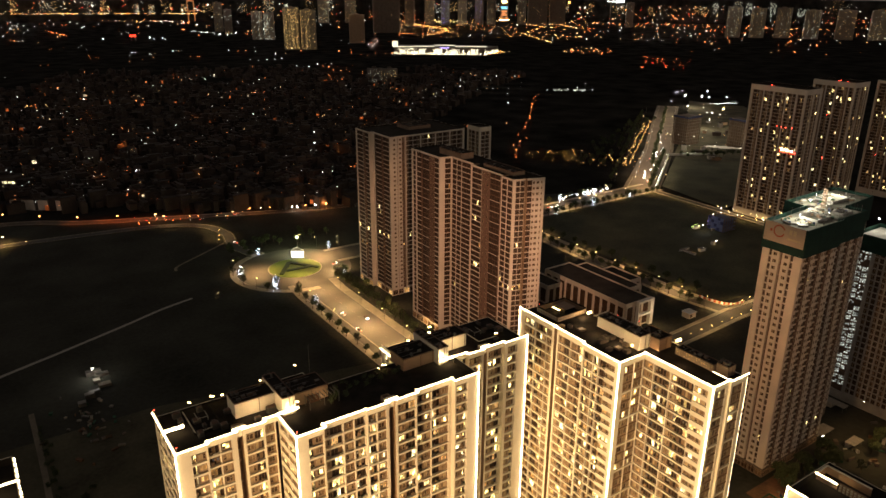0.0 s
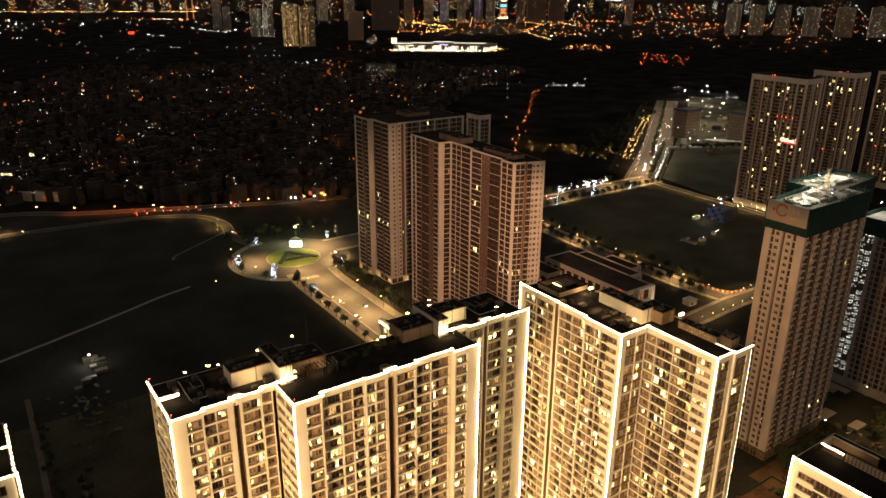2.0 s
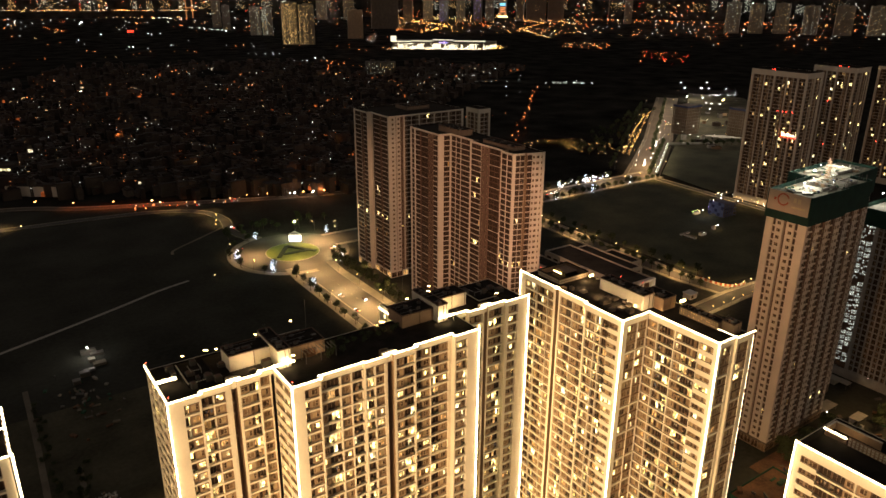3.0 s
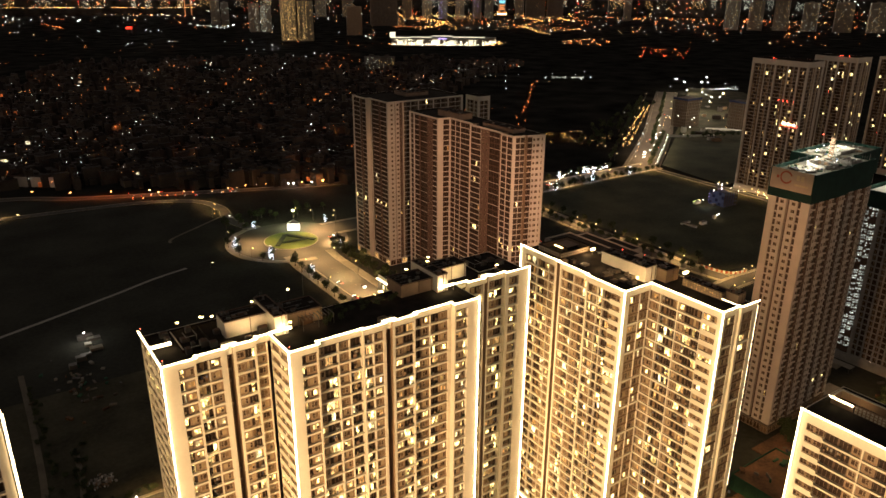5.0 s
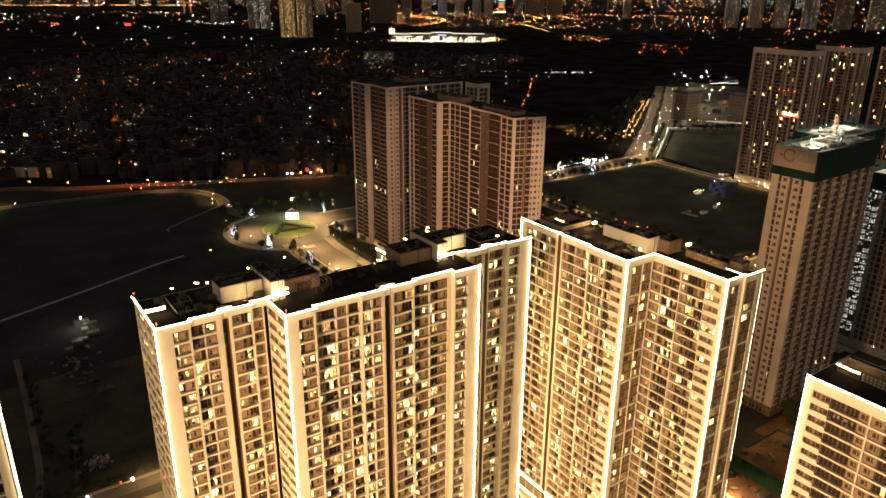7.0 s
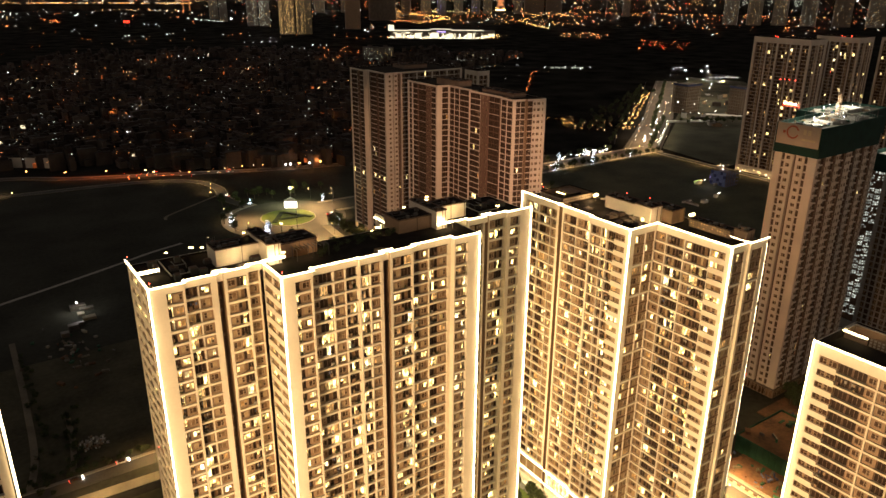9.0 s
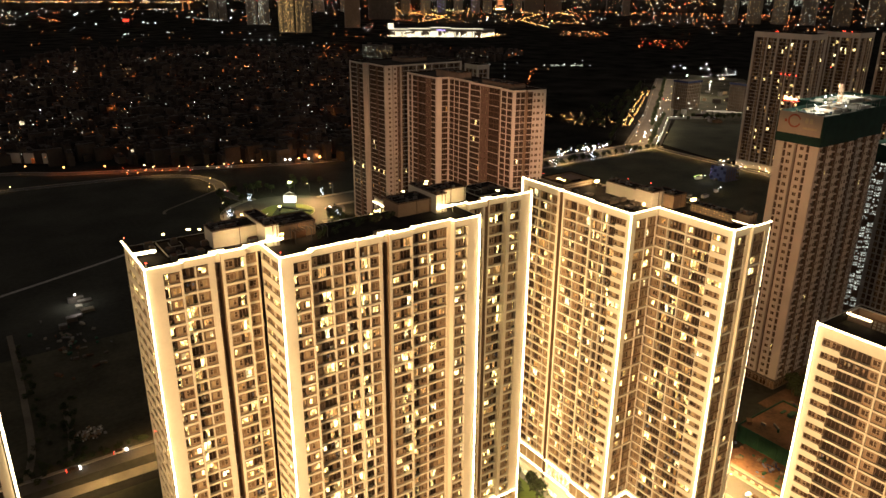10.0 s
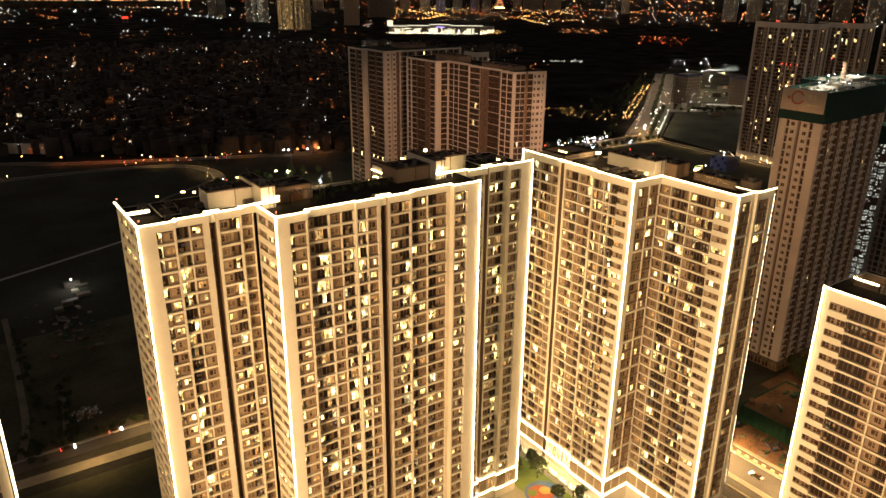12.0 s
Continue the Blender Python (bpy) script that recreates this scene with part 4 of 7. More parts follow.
for x, y, z, big in ((162.2, 150.6, 106.2, .8), (171.0, 121.5, 106.0, 1.0), (168.0, 119, 105.5, .5), (158.0, 128, 105.2, .5)):
    q = Solid()
    q.box((x - big, y, 1, 0), 0, 2 * big, -0.25, 0.25, z - 0.3, z + 0.35, LAMP_WARM)
    q.box((x - 0.1, y, 1, 0), 0, 0.2, -0.1, 0.1, 104.5, z - 0.3, METAL)
    put("roof_lamp", q, tr.ob, "glowing floodlight on the roof")
for x, y, z in ((150.5, 162, 107.9), (164, 140, 109.0), (166, 133, 109.0), (170.5, 97.1, 66)):
    q = Solid()
    q.gem(x, y, z, 0.17, LAMP_RED)
    q.box((x - 0.05, y - 0.05, 1, 0), 0, 0.1, 0, 0.1, z - 1.2, z - 0.2, METAL)
    put("beacon", q, tr.ob, "small red obstruction light")
for k in range(12):
    q = Solid()
    x, y = rng.uniform(149, 158), rng.uniform(124, 148)
    w, d, h = rng.uniform(0.8, 2.4), rng.uniform(0.8, 2.0), rng.uniform(0.5, 1.3)
    q.box((x, y, 1, 0), 0, w, 0, d, 104.5, 104.5 + h, TINT)
    put("roof_unit", q, tr.ob, "grey rooftop plant unit")
# ground-floor shop canopy
q = Solid()
q.box((145.0, 165.5, 0, -1), 0, 44, -1.9, 0.0, 4.4, 4.75, CREAM)
put("canopy", q, tr.ob, "cream canopy over the ground-floor shops")
q = Solid()
for k in range(9):
    q.box((145.0, 164 - k * 4.8, 0, -1), 0, 3.6, -0.08, 0.02, 0.6, 3.8, LIT_WHITE)
put("shop_windows", q, tr.ob, "brightly lit shop windows", "stuff")
tr.done()

# the third lit tower
ts = Tower("apartment_tower", "cream apartment tower with a glowing LED corner and wide dark loggias", lit=0.03, group=GROUP, deep=0.9, plain=True)
SRING = [(152.6, 18), (170.5, 18), (170.5, 71.8), (152.6, 71.8)]
ts.outline(SRING, {3: [("P", 0.9), ("T", 4.0), ("B", 2.8), ("B", 2.8), ("W", 2.0), ("p", 0.34), ("W", 2.6), ("B", 2.6), ("p", 0.24), ("W", 2.6), ("B", 2.6), ("B", 2.6), ("p", 0.34), ("W", 2.4), ("B", 2.6),
                       ("W", 2.4), ("p", 0.34), ("B", 2.8), ("W", 2.6), ("B", 2.8), ("T", 4.0), ("P", 0.9)]}, 7.0, 27, 3.06, 92.5, 90.3)
ts.light_line((152.6, 71.8), (152.6, 18), 92.5)
ts.light_line((152.6, 71.8), (152.6, 71.8), 1, 92.8, out=(-0.26, 0.26))
ts.light_line((164.0, 71.4), (164.0, 66.0), 92.2, thick=0.34, off=0.1)
for x0, y0, x1, y1 in ((164.2, 71.3, 164.2, 66.0), (168.9, 60.0, 168.9, 71.3), (168.7, 71.3, 164.5, 71.3)):
    d = math.hypot(x1 - x0, y1 - y0)
    top = 91.6 if x0 == x1 == 164.2 else 92.4
    q = Solid()
    q.box((x0, y0, (x1 - x0) / d, (y1 - y0) / d), 0, d, 0.0, 0.3, 90.3, top, RED_PANEL)
    q.box((x0, y0, (x1 - x0) / d, (y1 - y0) / d), 0, d, -0.15, 0.4, top, top + 0.12, CREAM)
    put("court_wall", q, ts.ob, "red-brown wall of the roof court with a pale coping")
point_lamp("roof_light", (166.2, 66, 91.2), 45, (1.0, 0.66, 0.3), 0.2)
for k in range(20):
    for z in (90.6, 91.3, 92.0):
        q = Solid()
        q.box((164.0, 65.4 - k * 0.9, 0, -1), 0, 0.5, -0.1, 0.1, z, z + 0.36, CREAM)
        put("slat", q, ts.ob)
q = Solid()
q.box((164.15, 65.6, 0, -1), 0, 18.2, 0.0, 0.3, 90.3, 92.6, RED_PANEL)
put("screen_wall", q, ts.ob, "brown screen wall behind the slats")
ts.done()

# the tower at the left of the row
tl = Tower("apartment_tower", "cream apartment tower with LED-lined roof edge and corner", lit=0.1, group=GROUP, near=60)
TRING = [(-96, 142.2), (-2.6, 142.2), (-2.6, 163.2), (-96, 163.2)]
tl.outline(TRING, {}, 10, 32, 3.045, 109.3, 107.5)
tl.light_line((-40, 142.2), (-2.6, 142.2), 109.3)
tl.light_line((-2.6, 142.2), (-2.6, 142.2), 3, 109.6, thick=0.42, out=(0.5, -0.2))
for k in range(9):
    tl.light_line((-2.6, 143.5 + k * 2.2), (-2.6, 144.2 + k * 2.2), 109.3, thick=0.36)
tl.light_line((-12, 153.5), (-2.8, 153.5), 109.2, thick=0.34)
tl.done()

# unseen estate towers added behind and beside the camera, to back the fill lamps
for ring, n in ((rect(70, 126, 12, 33), 18), (rect(-58, -34, 30, 105), 27)):
    tb = Tower("apartment_tower", "cream apartment tower added out of view behind a fill lamp", lit=0.1, group=GROUP, near=0)
    tb.outline(ring, {}, 7.0, n, 3.06, 9.9 + 3.06 * n, 7.7 + 3.06 * n)
    tb.done()

# ---- the dark towers ----
DARK = "unlit grey-beige tower blocks"
tm = Tower("apartment_tower", "tall grey-beige apartment tower, nearly all windows dark", wall=GREYWALL, panel=TINT, lit=0.003, group=DARK, near=110, plain=True, band=(-0.13, 0.15), deep=0.4)
tm.always = {(13, 1, 16): "warm", (13, 2, 16): "warm", (17, 1, 16): "warm", (17, 1, 15): "warm", (17, 3, 15): "white", (0, 1, 15): "warm", (0, 3, 15): "warm", (9, 1, 9): "warm"}


def bays(length, seq):
    cols, x = [("P", 0.6)], 0.0
    i = 0
    while x < length - 2.5:
        cols.append(seq[i % len(seq)])
        x += cols[-1][1]
        i += 1
    return cols + [("P", 0.6)]


SEQ = [("W", 2.2), ("B", 2.9), ("p", 0.18), ("B", 2.7), ("D", 0.5), ("W", 2.1), ("P", 0.7)]
MRING = [(234, 276.7), (240.4, 274.7), (241.0, 277.2), (242.0, 276.9), (241.4, 274.4), (251, 271.4), (254, 371), (231, 371), (231, 340), (238.5, 338.5), (238.5, 317), (241.5, 317), (241.5, 315.6), (236, 315.6),
         (236, 288), (239, 288), (239, 286.5), (234, 286.5)]
tm.outline(MRING, {0: [("P", 1.5), ("B", 2.3), ("p", 0.12), ("B", 2.3), ("p", 0.2)], 1: "slit", 2: "slit", 3: "slit", 4: [("B", 2.4), ("Q", 1.3), ("Q", 2.2), ("Q", 2.2)],
                   7: [("p", 0.3), ("B", 4.2), ("P", 1.0), ("B", 4.6), ("D", 1.8), ("S", 3.6), ("S", 3.6), ("V", 2.8), ("V", 2.8), ("B", 5.2), ("p", 0.2)],
                   8: [("P", 3.2), ("B", 3.6), ("p", 0.4)],
                   9: [("p", 0.3), ("B", 3.4), ("p", 0.12), ("B", 3.4), ("p", 0.15), ("B", 3.4), ("B", 3.2), ("p", 0.2), ("D", 1.8)], 10: "slit", 11: "slit", 12: "slit",
                   13: [("p", 0.2), ("B", 3.6), ("B", 3.6), ("p", 0.2), ("V", 2.8), ("V", 2.8), ("S", 3.4), ("S", 3.4), ("D", 1.8)], 14: "slit", 15: "slit", 16: "slit",
                   17: [("p", 0.25), ("B", 4.0), ("p", 0.3), ("B", 4.2), ("p", 0.3)]}, 5, 35, 3.08, 113.7, 113.0)
for i in (7, 9, 13, 17, 0, 4):
    tm.podium(MRING[i], MRING[i + 1] if i < 17 else MRING[0], 0.6, 3.9, (GLASS, GLASS, BLIND), 4.2)
penthouse(tm.ob, rect(239, 248, 330, 352), 113, 116.4, TINT, "lift-house on the dark roof")
penthouse(tm.ob, rect(240, 248, 284, 310), 113, 114.9, TINT, "plant court on the dark roof")
tm.done()
tm2 = Tower("apartment_tower", "tall grey-beige apartment tower set back behind its twin, dark", wall=GREYWALL, panel=TINT, lit=0.004, group=DARK, near=60, plain=True, band=(-0.13, 0.15), deep=0.4)
tm2.always = {(f, c, z): "dim" if z < 11 else "warm" for f in (3, 6) for c in range(1, 9) for z in (8, 9, 12) if (c + z) % 3 == 0 or (z == 12 and c % 2)}
M2RING = [(236.5, 406.5), (297, 406.5), (297, 449), (233.5, 449), (233.5, 430), (236.5, 430), (236.5, 428)]
tm2.outline(M2RING, {0: [("P", 1.6), ("Q", 2.6), ("p", 0.8), ("D", 0.8), ("Q", 2.6), ("V", 1.6), ("D", 1.0)] + bays(46, SEQ), 3: [("P", 0.8), ("B", 3.9), ("B", 3.9), ("p", 0.2), ("V", 2.4), ("B", 4.4), ("p", 0.3)], 6: [("D", 1.4), ("B", 4.0), ("B", 4.0), ("V", 2.4), ("B", 4.4), ("B", 4.0), ("P", 1.3)]}, 5, 35, 3.08, 113.7, 113.0)
for i in (3, 6, 0):
    tm2.podium(M2RING[i], M2RING[(i + 1) % 7], 0.6, 3.9, (GLASS, GLASS, LIT_DIM), 4.4)
penthouse(tm2.ob, rect(262, 280, 424, 440), 113, 115.2, TINT, "lift-house on the dark roof")
tm2.done()
tm3 = Tower("apartment_tower", "grey-beige apartment tower farther behind, dark", wall=GREYWALL, panel=TINT, lit=0.003, group=DARK, near=40, band=(-0.15, 0.2), deep=0.5)
tm3.outline(rect(330, 341, 432, 448), {0: bays(11, SEQ), 3: bays(16, SEQ)}, 5, 32, 3.08, 106.8, 105.5)
tm3.done()

# ---- towers under construction ----
CSEQ = [("P", 0.4), ("Q", 1.9), ("D", 0.7), ("B", 1.7), ("V", 2.0), ("Q", 1.5)]
tc = Tower("unfinished_tower", "unfinished concrete-beige tower wrapped in green netting at the top", wall=GREYWALL, panel=PANEL, lit=0.004, group="towers under construction", deep=0.5, near=90, plain=True)
tc.base = TINT
CRING = [(271, 140.6), (297, 140.6), (297, 142.0), (319, 142.0), (319, 150.5), (345, 152.5), (345, 170.5), (304, 169.5), (304, 160.0), (271, 158)]
tc.outline(CRING, {0: bays(29, CSEQ), 2: bays(26, CSEQ),
                   3: "auto", 4: bays(26, CSEQ),
                   9: [("P", 2.3), ("B", 1.0), ("Q", 2.4), ("P", 0.2), ("D", 0.9), ("P", 0.2), ("Q", 2.4), ("B", 1.0), ("P", 2.7)]}, 5, 33, 3.05, 109.0, 107)
q = Solid()
for a, b in zip(CRING, CRING[1:] + CRING[:1]):
    d = math.hypot(b[0] - a[0], b[1] - a[1])
    q.box((a[0], a[1], (b[0] - a[0]) / d, (b[1] - a[1]) / d), -0.5, d + 0.5, -0.7, -0.4, 105.8, 117.5, NET)
for i in (0, 2, 9):
    tc.podium(CRING[i], CRING[(i + 1) % 10], 0.5, 3.6, (GLASS, GLASS, BLIND, GLASS), 3.0)
put("safety_net", q, tc.ob, "dark green scaffold netting")
q = Solid()
q.box((271, 158, 0, -1), 0, 17.4, -0.9, -0.72, 109.4, 117.6, BANNER)
put("banner", q, tc.ob, "beige printed banner with a faded logo")
q = Solid()
for r0, r1, a0, a1 in ((2.6, 2.0, 20, 340),):
    pts = [(math.cos(radians(a)), math.sin(radians(a))) for a in range(a0, a1 + 1, 16)]
    for (c0, s0), (c1, s1) in zip(pts, pts[1:]):
        P = [(270.08, 151.5 - r * c, 114.4 + r * s) for r, c, s in ((r0, c0, s0), (r0, c1, s1), (r1, c1, s1), (r1, c0, s0))]
        q.quad(P[0], P[3], P[2], P[1], INK_RED)
for k, (y, w, z, h) in enumerate(((155.5, 1.0, 113.6, 1.1), (147.2, 1.2, 114.0, 2.0), (145.4, 1.2, 114.0, 2.0), (147.8, 5.6, 111.7, 0.8))):
    q.box((270.1, y, 0, -1), 0, w, -0.02, 0.03, z, z + h, INK_GOLD if k else INK_RED)
put("banner_print", q, tc.ob, "faded logo shapes and bars")
deck = Solid()
deck.prism(inset(CRING, 1.2), 116.2, 116.6, DECK)
put("deck", deck, tc.ob, "fresh concrete top deck")
for k in range(160):
    q = Solid()
    wing = k % 3 == 2
    x, y = (rng.uniform(306, 340), rng.uniform(154.5, 166)) if wing else (rng.uniform(273, 313), rng.uniform(143.5, 155.5))
    w, d, h = 0.25 + 3.6 * rng.random() ** 2, 0.2 + 1.8 * rng.random() ** 2, rng.uniform(0.15, 1.2)
    q.box((x, y, math.cos(k * 0.02), math.sin(k * 0.02)), 0, w, 0, d, 116.6, 116.6 + h, rng.choice((CONCRETE, METAL, METAL, BLUE_SHEET, WHITEPAINT, SCREEN, DIRT, PANEL)))
    put("formwork", q, tc.ob, "formwork and loose site material")
for x0, x1, y0, y1 in ((286, 296, 145, 153), (318, 332, 156, 165), (304, 312, 144, 149)):
    for a, b in zip(rect(x0, x1, y0, y1), rect(x0, x1, y0, y1)[1:] + rect(x0, x1, y0, y1)[:1]):
        q = Solid()
        d = math.hypot(b[0] - a[0], b[1] - a[1])
        q.box((a[0], a[1], (b[0] - a[0]) / d, (b[1] - a[1]) / d), 0, d - 0.25, 0, 0.25, 116.6, 117.9, CONCRETE)
        put("upstand", q, tc.ob, "raw concrete wall of the next storey")
for k in range(40):
    q = Solid()
    a, b = CRING[k % 10], CRING[(k + 1) % 10]
    t = rng.random()
    x, y = a[0] + (b[0] - a[0]) * t, a[1] + (b[1] - a[1]) * t
    q.prism(ring_points(x, y, 0.07, 0.07, 6), 110, 119.3 + rng.uniform(-0.4, 0.6), METAL)
    put("scaffold_pole", q, tc.ob)
tc.done("beige facade with unglazed openings")


lift = thing("hoist_mast", "rust-brown lattice hoist mast on the unfinished deck", "hoist", at=(310, 156, 116.6))
for x, y in ((-0.6, -0.6), (0.6, -0.6), (0.6, 0.6), (-0.6, 0.6)):
    q = Solid()
    q.box((x, y, 1, 0), -0.1, 0.1, -0.1, 0.1, 0, 8.5, RED_PANEL)
    put("post", q, lift)
for k in range(9):
    q = Solid()
    for x, y, ex, ey in ((-0.6, -0.6, 1, 0), (0.6, -0.6, 0, 1), (0.6, 0.6, -1, 0), (-0.6, 0.6, 0, -1)):
        q.box((x, y, ex, ey), 0.1, 1.1, -0.06, 0.06, k + 0.1, k + 0.25, RED_PANEL)
    put("tie", q, lift)

td = Tower("unfinished_tower", "dark unfinished tower with a lit stair column and green net", wall=CONCRETE, panel=TINT, lit=0.003, group="towers under construction", deep=0.5, near=40, plain=True)
DRING = [(366, 90), (390, 90), (390, 165), (366, 165)]
td.outline(DRING, {3: [("P", 1.0), ("p", 0.4), ("D", 7.2), ("p", 0.4)] + bays(64, [("P", 0.8), ("W", 1.8), ("P", 0.6), ("B", 2.0)])}, 5, 26, 3.1, 90, 88)
for k in range(25):
    for x in (0, 3.5):
        if rng.random() < 0.92:
            q = Solid()
            for i in range(3):
                for j in range(2):
                    if rng.random() < 0.82:
                        z = 8 + k * 3.1 + 1.15 * j + 0.2 * i
                        q.box((366, 162.8 - x, 0, -1), 0.1 + 1.0 * i, 0.85 + 1.0 * i, 0.85, 1.1, z, z + rng.uniform(0.5, 0.95), STAIR)
            if q.v:
                put("stair_light", q, td.ob, "cold white stair opening", "stuff")
q = Solid()
for a, b in zip(DRING, DRING[1:] + DRING[:1]):
    d = math.hypot(b[0] - a[0], b[1] - a[1])
    q.box((a[0], a[1], (b[0] - a[0]) / d, (b[1] - a[1]) / d), -0.4, d + 0.4, -0.6, -0.35, 84, 92.5, NET)
put("safety_net", q, td.ob, "dark green scaffold netting")
q = Solid()
q.prism(rect(366.5, 389.5, 91, 164.5), 90.4, 90.8, CONCRETE)
put("deck", q, td.ob, "lit concrete top deck")
td.done()

# ---- lit-window towers beyond the field ----
FAR = "tall dark towers with scattered lit windows"
for ring, top in ((rect(622, 648, 346, 400), 124), (rect(735, 762, 361, 404), 121), (rect(800, 828, 286, 372), 119)):
    te = Tower("apartment_tower", "tall dark apartment tower with scattered lit windows and red beacons", wall=GREYWALL, panel=PANEL, lit=0.05, group=FAR, near=20, band=(-0.1, 0.14), deep=0.6)
    x0, x1, y0, y1 = ring[0][0], ring[1][0], ring[0][1], ring[2][1]
    seq = [("P", 1.5), ("D", 1.0), ("B", 3.2), ("B", 3.0), ("p", 0.2), ("W", 2.2), ("D", 1.1), ("P", 1.2), ("B", 3.0), ("W", 2.2), ("p", 0.2), ("B", 3.2)]
    te.outline(ring, {0: bays(x1 - x0, seq), 3: bays(y1 - y0, seq)}, 6, int((top - 8) / 3.15), 3.15, top, top - 2)
    for k in range(6):
        q = Solid()
        q.gem(x0 - 0.4, rng.uniform(y0, y1), rng.choice((top + 1, top * 0.72, top * 0.36)), 0.34, LAMP_RED)
        put("beacon", q, te.ob, "red obstruction light")
    te.done()

# ---- lower buildings ----
GABLE = ((341.0, 355.6, 17.0, 18.4), (352.6, 355.6, 0.0, 17.0), (341.0, 342.0, 0.0, 17.0), (342.0, 352.6, 8.0, 9.2))
school = thing("school_building", "long low beige building with pilasters and dark flat roof, unlit", "building")
for ring, z in ((rect(331, 354.5, 277, 352), 17.6), (rect(354.5, 372, 300, 352), 14.0), (rect(318, 331, 335, 380), 13.0), (rect(372, 398, 322, 350), 6.0)):
    s = Solid()
    s.prism(ring, 0, z, GREYWALL)
    x0, x1, y0, y1 = ring[0][0], ring[1][0], ring[0][1], ring[2][1]
    put("wall", s, school)
    r = Solid()
    r.prism(rect(x0 + 0.6, x1 - 0.6, y0 + 0.6, y1 - 0.6), z, z + 0.08, FLAT_ROOF)
    put("roof", r, school, "dark flat roof")
    par = Solid()
    for a, b in zip(ring, ring[1:] + ring[:1]):
        d = math.hypot(b[0] - a[0], b[1] - a[1])
        e = (a[0], a[1], (b[0] - a[0]) / d, (b[1] - a[1]) / d)
        par.box(e, 0, d, -0.1, 0.5, z, z + 0.9, GREYWALL)
        n = max(1, int(d / 6.5))
        for i in range(n + 1):
            w = Solid()
            w.box(e, i * (d - 1.2) / n, i * (d - 1.2) / n + 1.2, -0.7, 0.0, 0, z - 0.02, GREYWALL)
            put("pilaster", w, school)
        for i in range(n):
            w = Solid()
            w.box(e, i * (d - 1.2) / n + 1.7, (i + 1) * (d - 1.2) / n - 0.5, -0.06, 0.02, 1.2, z - 2.2, GLASS)
            put("window", w, school)
    put("parapet", par, school)
for x0, x1, z0, z1 in GABLE:
    q = Solid()
    q.prism(rect(x0, x1, 274.6, 277.0), z0, z1, WHITEPAINT)
    put("portal_frame", q, school, "white frame of the gable-end portal")

kiosk = thing("kiosk", "small pale flat-roofed kiosk beside the street", "kiosk")
s = Solid()
s.prism(rect(381, 388, 265, 271), 0, 3.6, GREYWALL)
s.prism(rect(380.6, 388.4, 264.6, 271.4), 3.6, 3.9, WHITEPAINT)
put("wall", s, kiosk)
s = Solid()
s.box((382, 264.95, 1, 0), 0, 2.2, 0, 0.04, 0.8, 2.8, GLASS)
put("window", s, kiosk)

block = thing("site_block", "small unlit blue-grey concrete frame block in the dark field", "building")
for i in range(4):
    s = Solid()
    s.prism(rect(556, 574, 364, 380), i * 3.3, i * 3.3 + 0.35, BLUE_SHEET)
    put("floor_slab", s, block)
s = Solid()
for x in range(6):
    for y in (364, 379.5):
        s.box((556 + x * 3.5, y, 1, 0), 0, 0.5, 0, 0.5, 0, 13.2, TINT)
s.prism(rect(557, 573, 366, 378), 0, 9.7, BLUE_SHEET)
put("frame", s, block)

# construction yard beside the avenue
LAMP_SITE = glow("site_floodlights", (0.9, 1.0, 0.72), 30)
DARK_BLUE = material("dark_blue_sheeting", (0.03, 0.035, 0.085), 0.8, spread=0.4)
for x, y, w, d, h, n in ((840, 628, 30, 24, 39, 9), (890, 572, 22, 26, 38, 9)):
    b = thing("concrete_frame_building", "bare concrete frame building under site lights", "building")
    for i in range(n + 1):
        s = Solid()
        s.prism(rect(x, x + w, y, y + d), i * h / n - (0.9 if i else 0), i * h / n, TINT)
        put("floor_slab", s, b)
    for i in range(9):
        for yy in (0, d - 1.4):
            s = Solid()
            s.box((x + i * (w - 1.4) / 8, y + yy, 1, 0), 0.02, 0.98, 0.02, 0.98, 0, h - 0.9, TINT)
            put("column", s, b)
    s = Solid()
    s.prism(rect(x + 2, x + w - 2, y + 2, y + d - 2), 0, h - 1, RECESS)
    put("core", s, b)
    s = Solid()
    s.box((x - 0.4, y - 0.4, 1, 0), 0, w + 0.8, -0.2, 0, h - 1.6, h + 1.2, DARK_BLUE)
    s.box((x - 0.4, y + d, 0, -1), 0, d, -0.2, 0, h - 1.6, h + 1.2, DARK_BLUE)
    for yy in range(1, 7):
        q = Solid()
        q.box((x, y + yy * (d - 1.4) / 7, 1, 0), 0.02, 0.98, 0.02, 0.98, 0, h - 0.9, TINT)
        put("column", q, b)
    put("sheeting", s, b, "blue-grey sheeting round the top floors")
s = Solid()
s.prism([(775, 545), (840, 520), (1060, 610), (1230, 800), (1200, 900), (1060, 795), (920, 690), (775, 596)], -0.2, 0.02, ROUGH)
tagged(put("site_yard", s), "trodden brown building yard under cold lamps", "yard", kind="structure")
fence = thing("lit_site_fence", "pale site hoarding lit by cold white lamps", "fence", kind="structure")
fpts = [(627, 499), (672, 530), (722, 565), (771, 600), (800, 585), (828, 570)]
put("hoarding", strip(fpts, 0.25, 0, 2.6, WHITEPAINT), fence)
s = Solid()
for i in range(len(fpts) - 1):
    a, b = Vector(fpts[i]), Vector(fpts[i + 1])
    n = int((b - a).length / 4.8)
    for k in range(n):
        p = a + (b - a) * (k / n)
        s.gem(p.x - 0.8, p.y + 0.8, 3.0, 0.2, LAMP_SITE)
put("lamps", s, fence, "row of cold white lamps", "stuff")

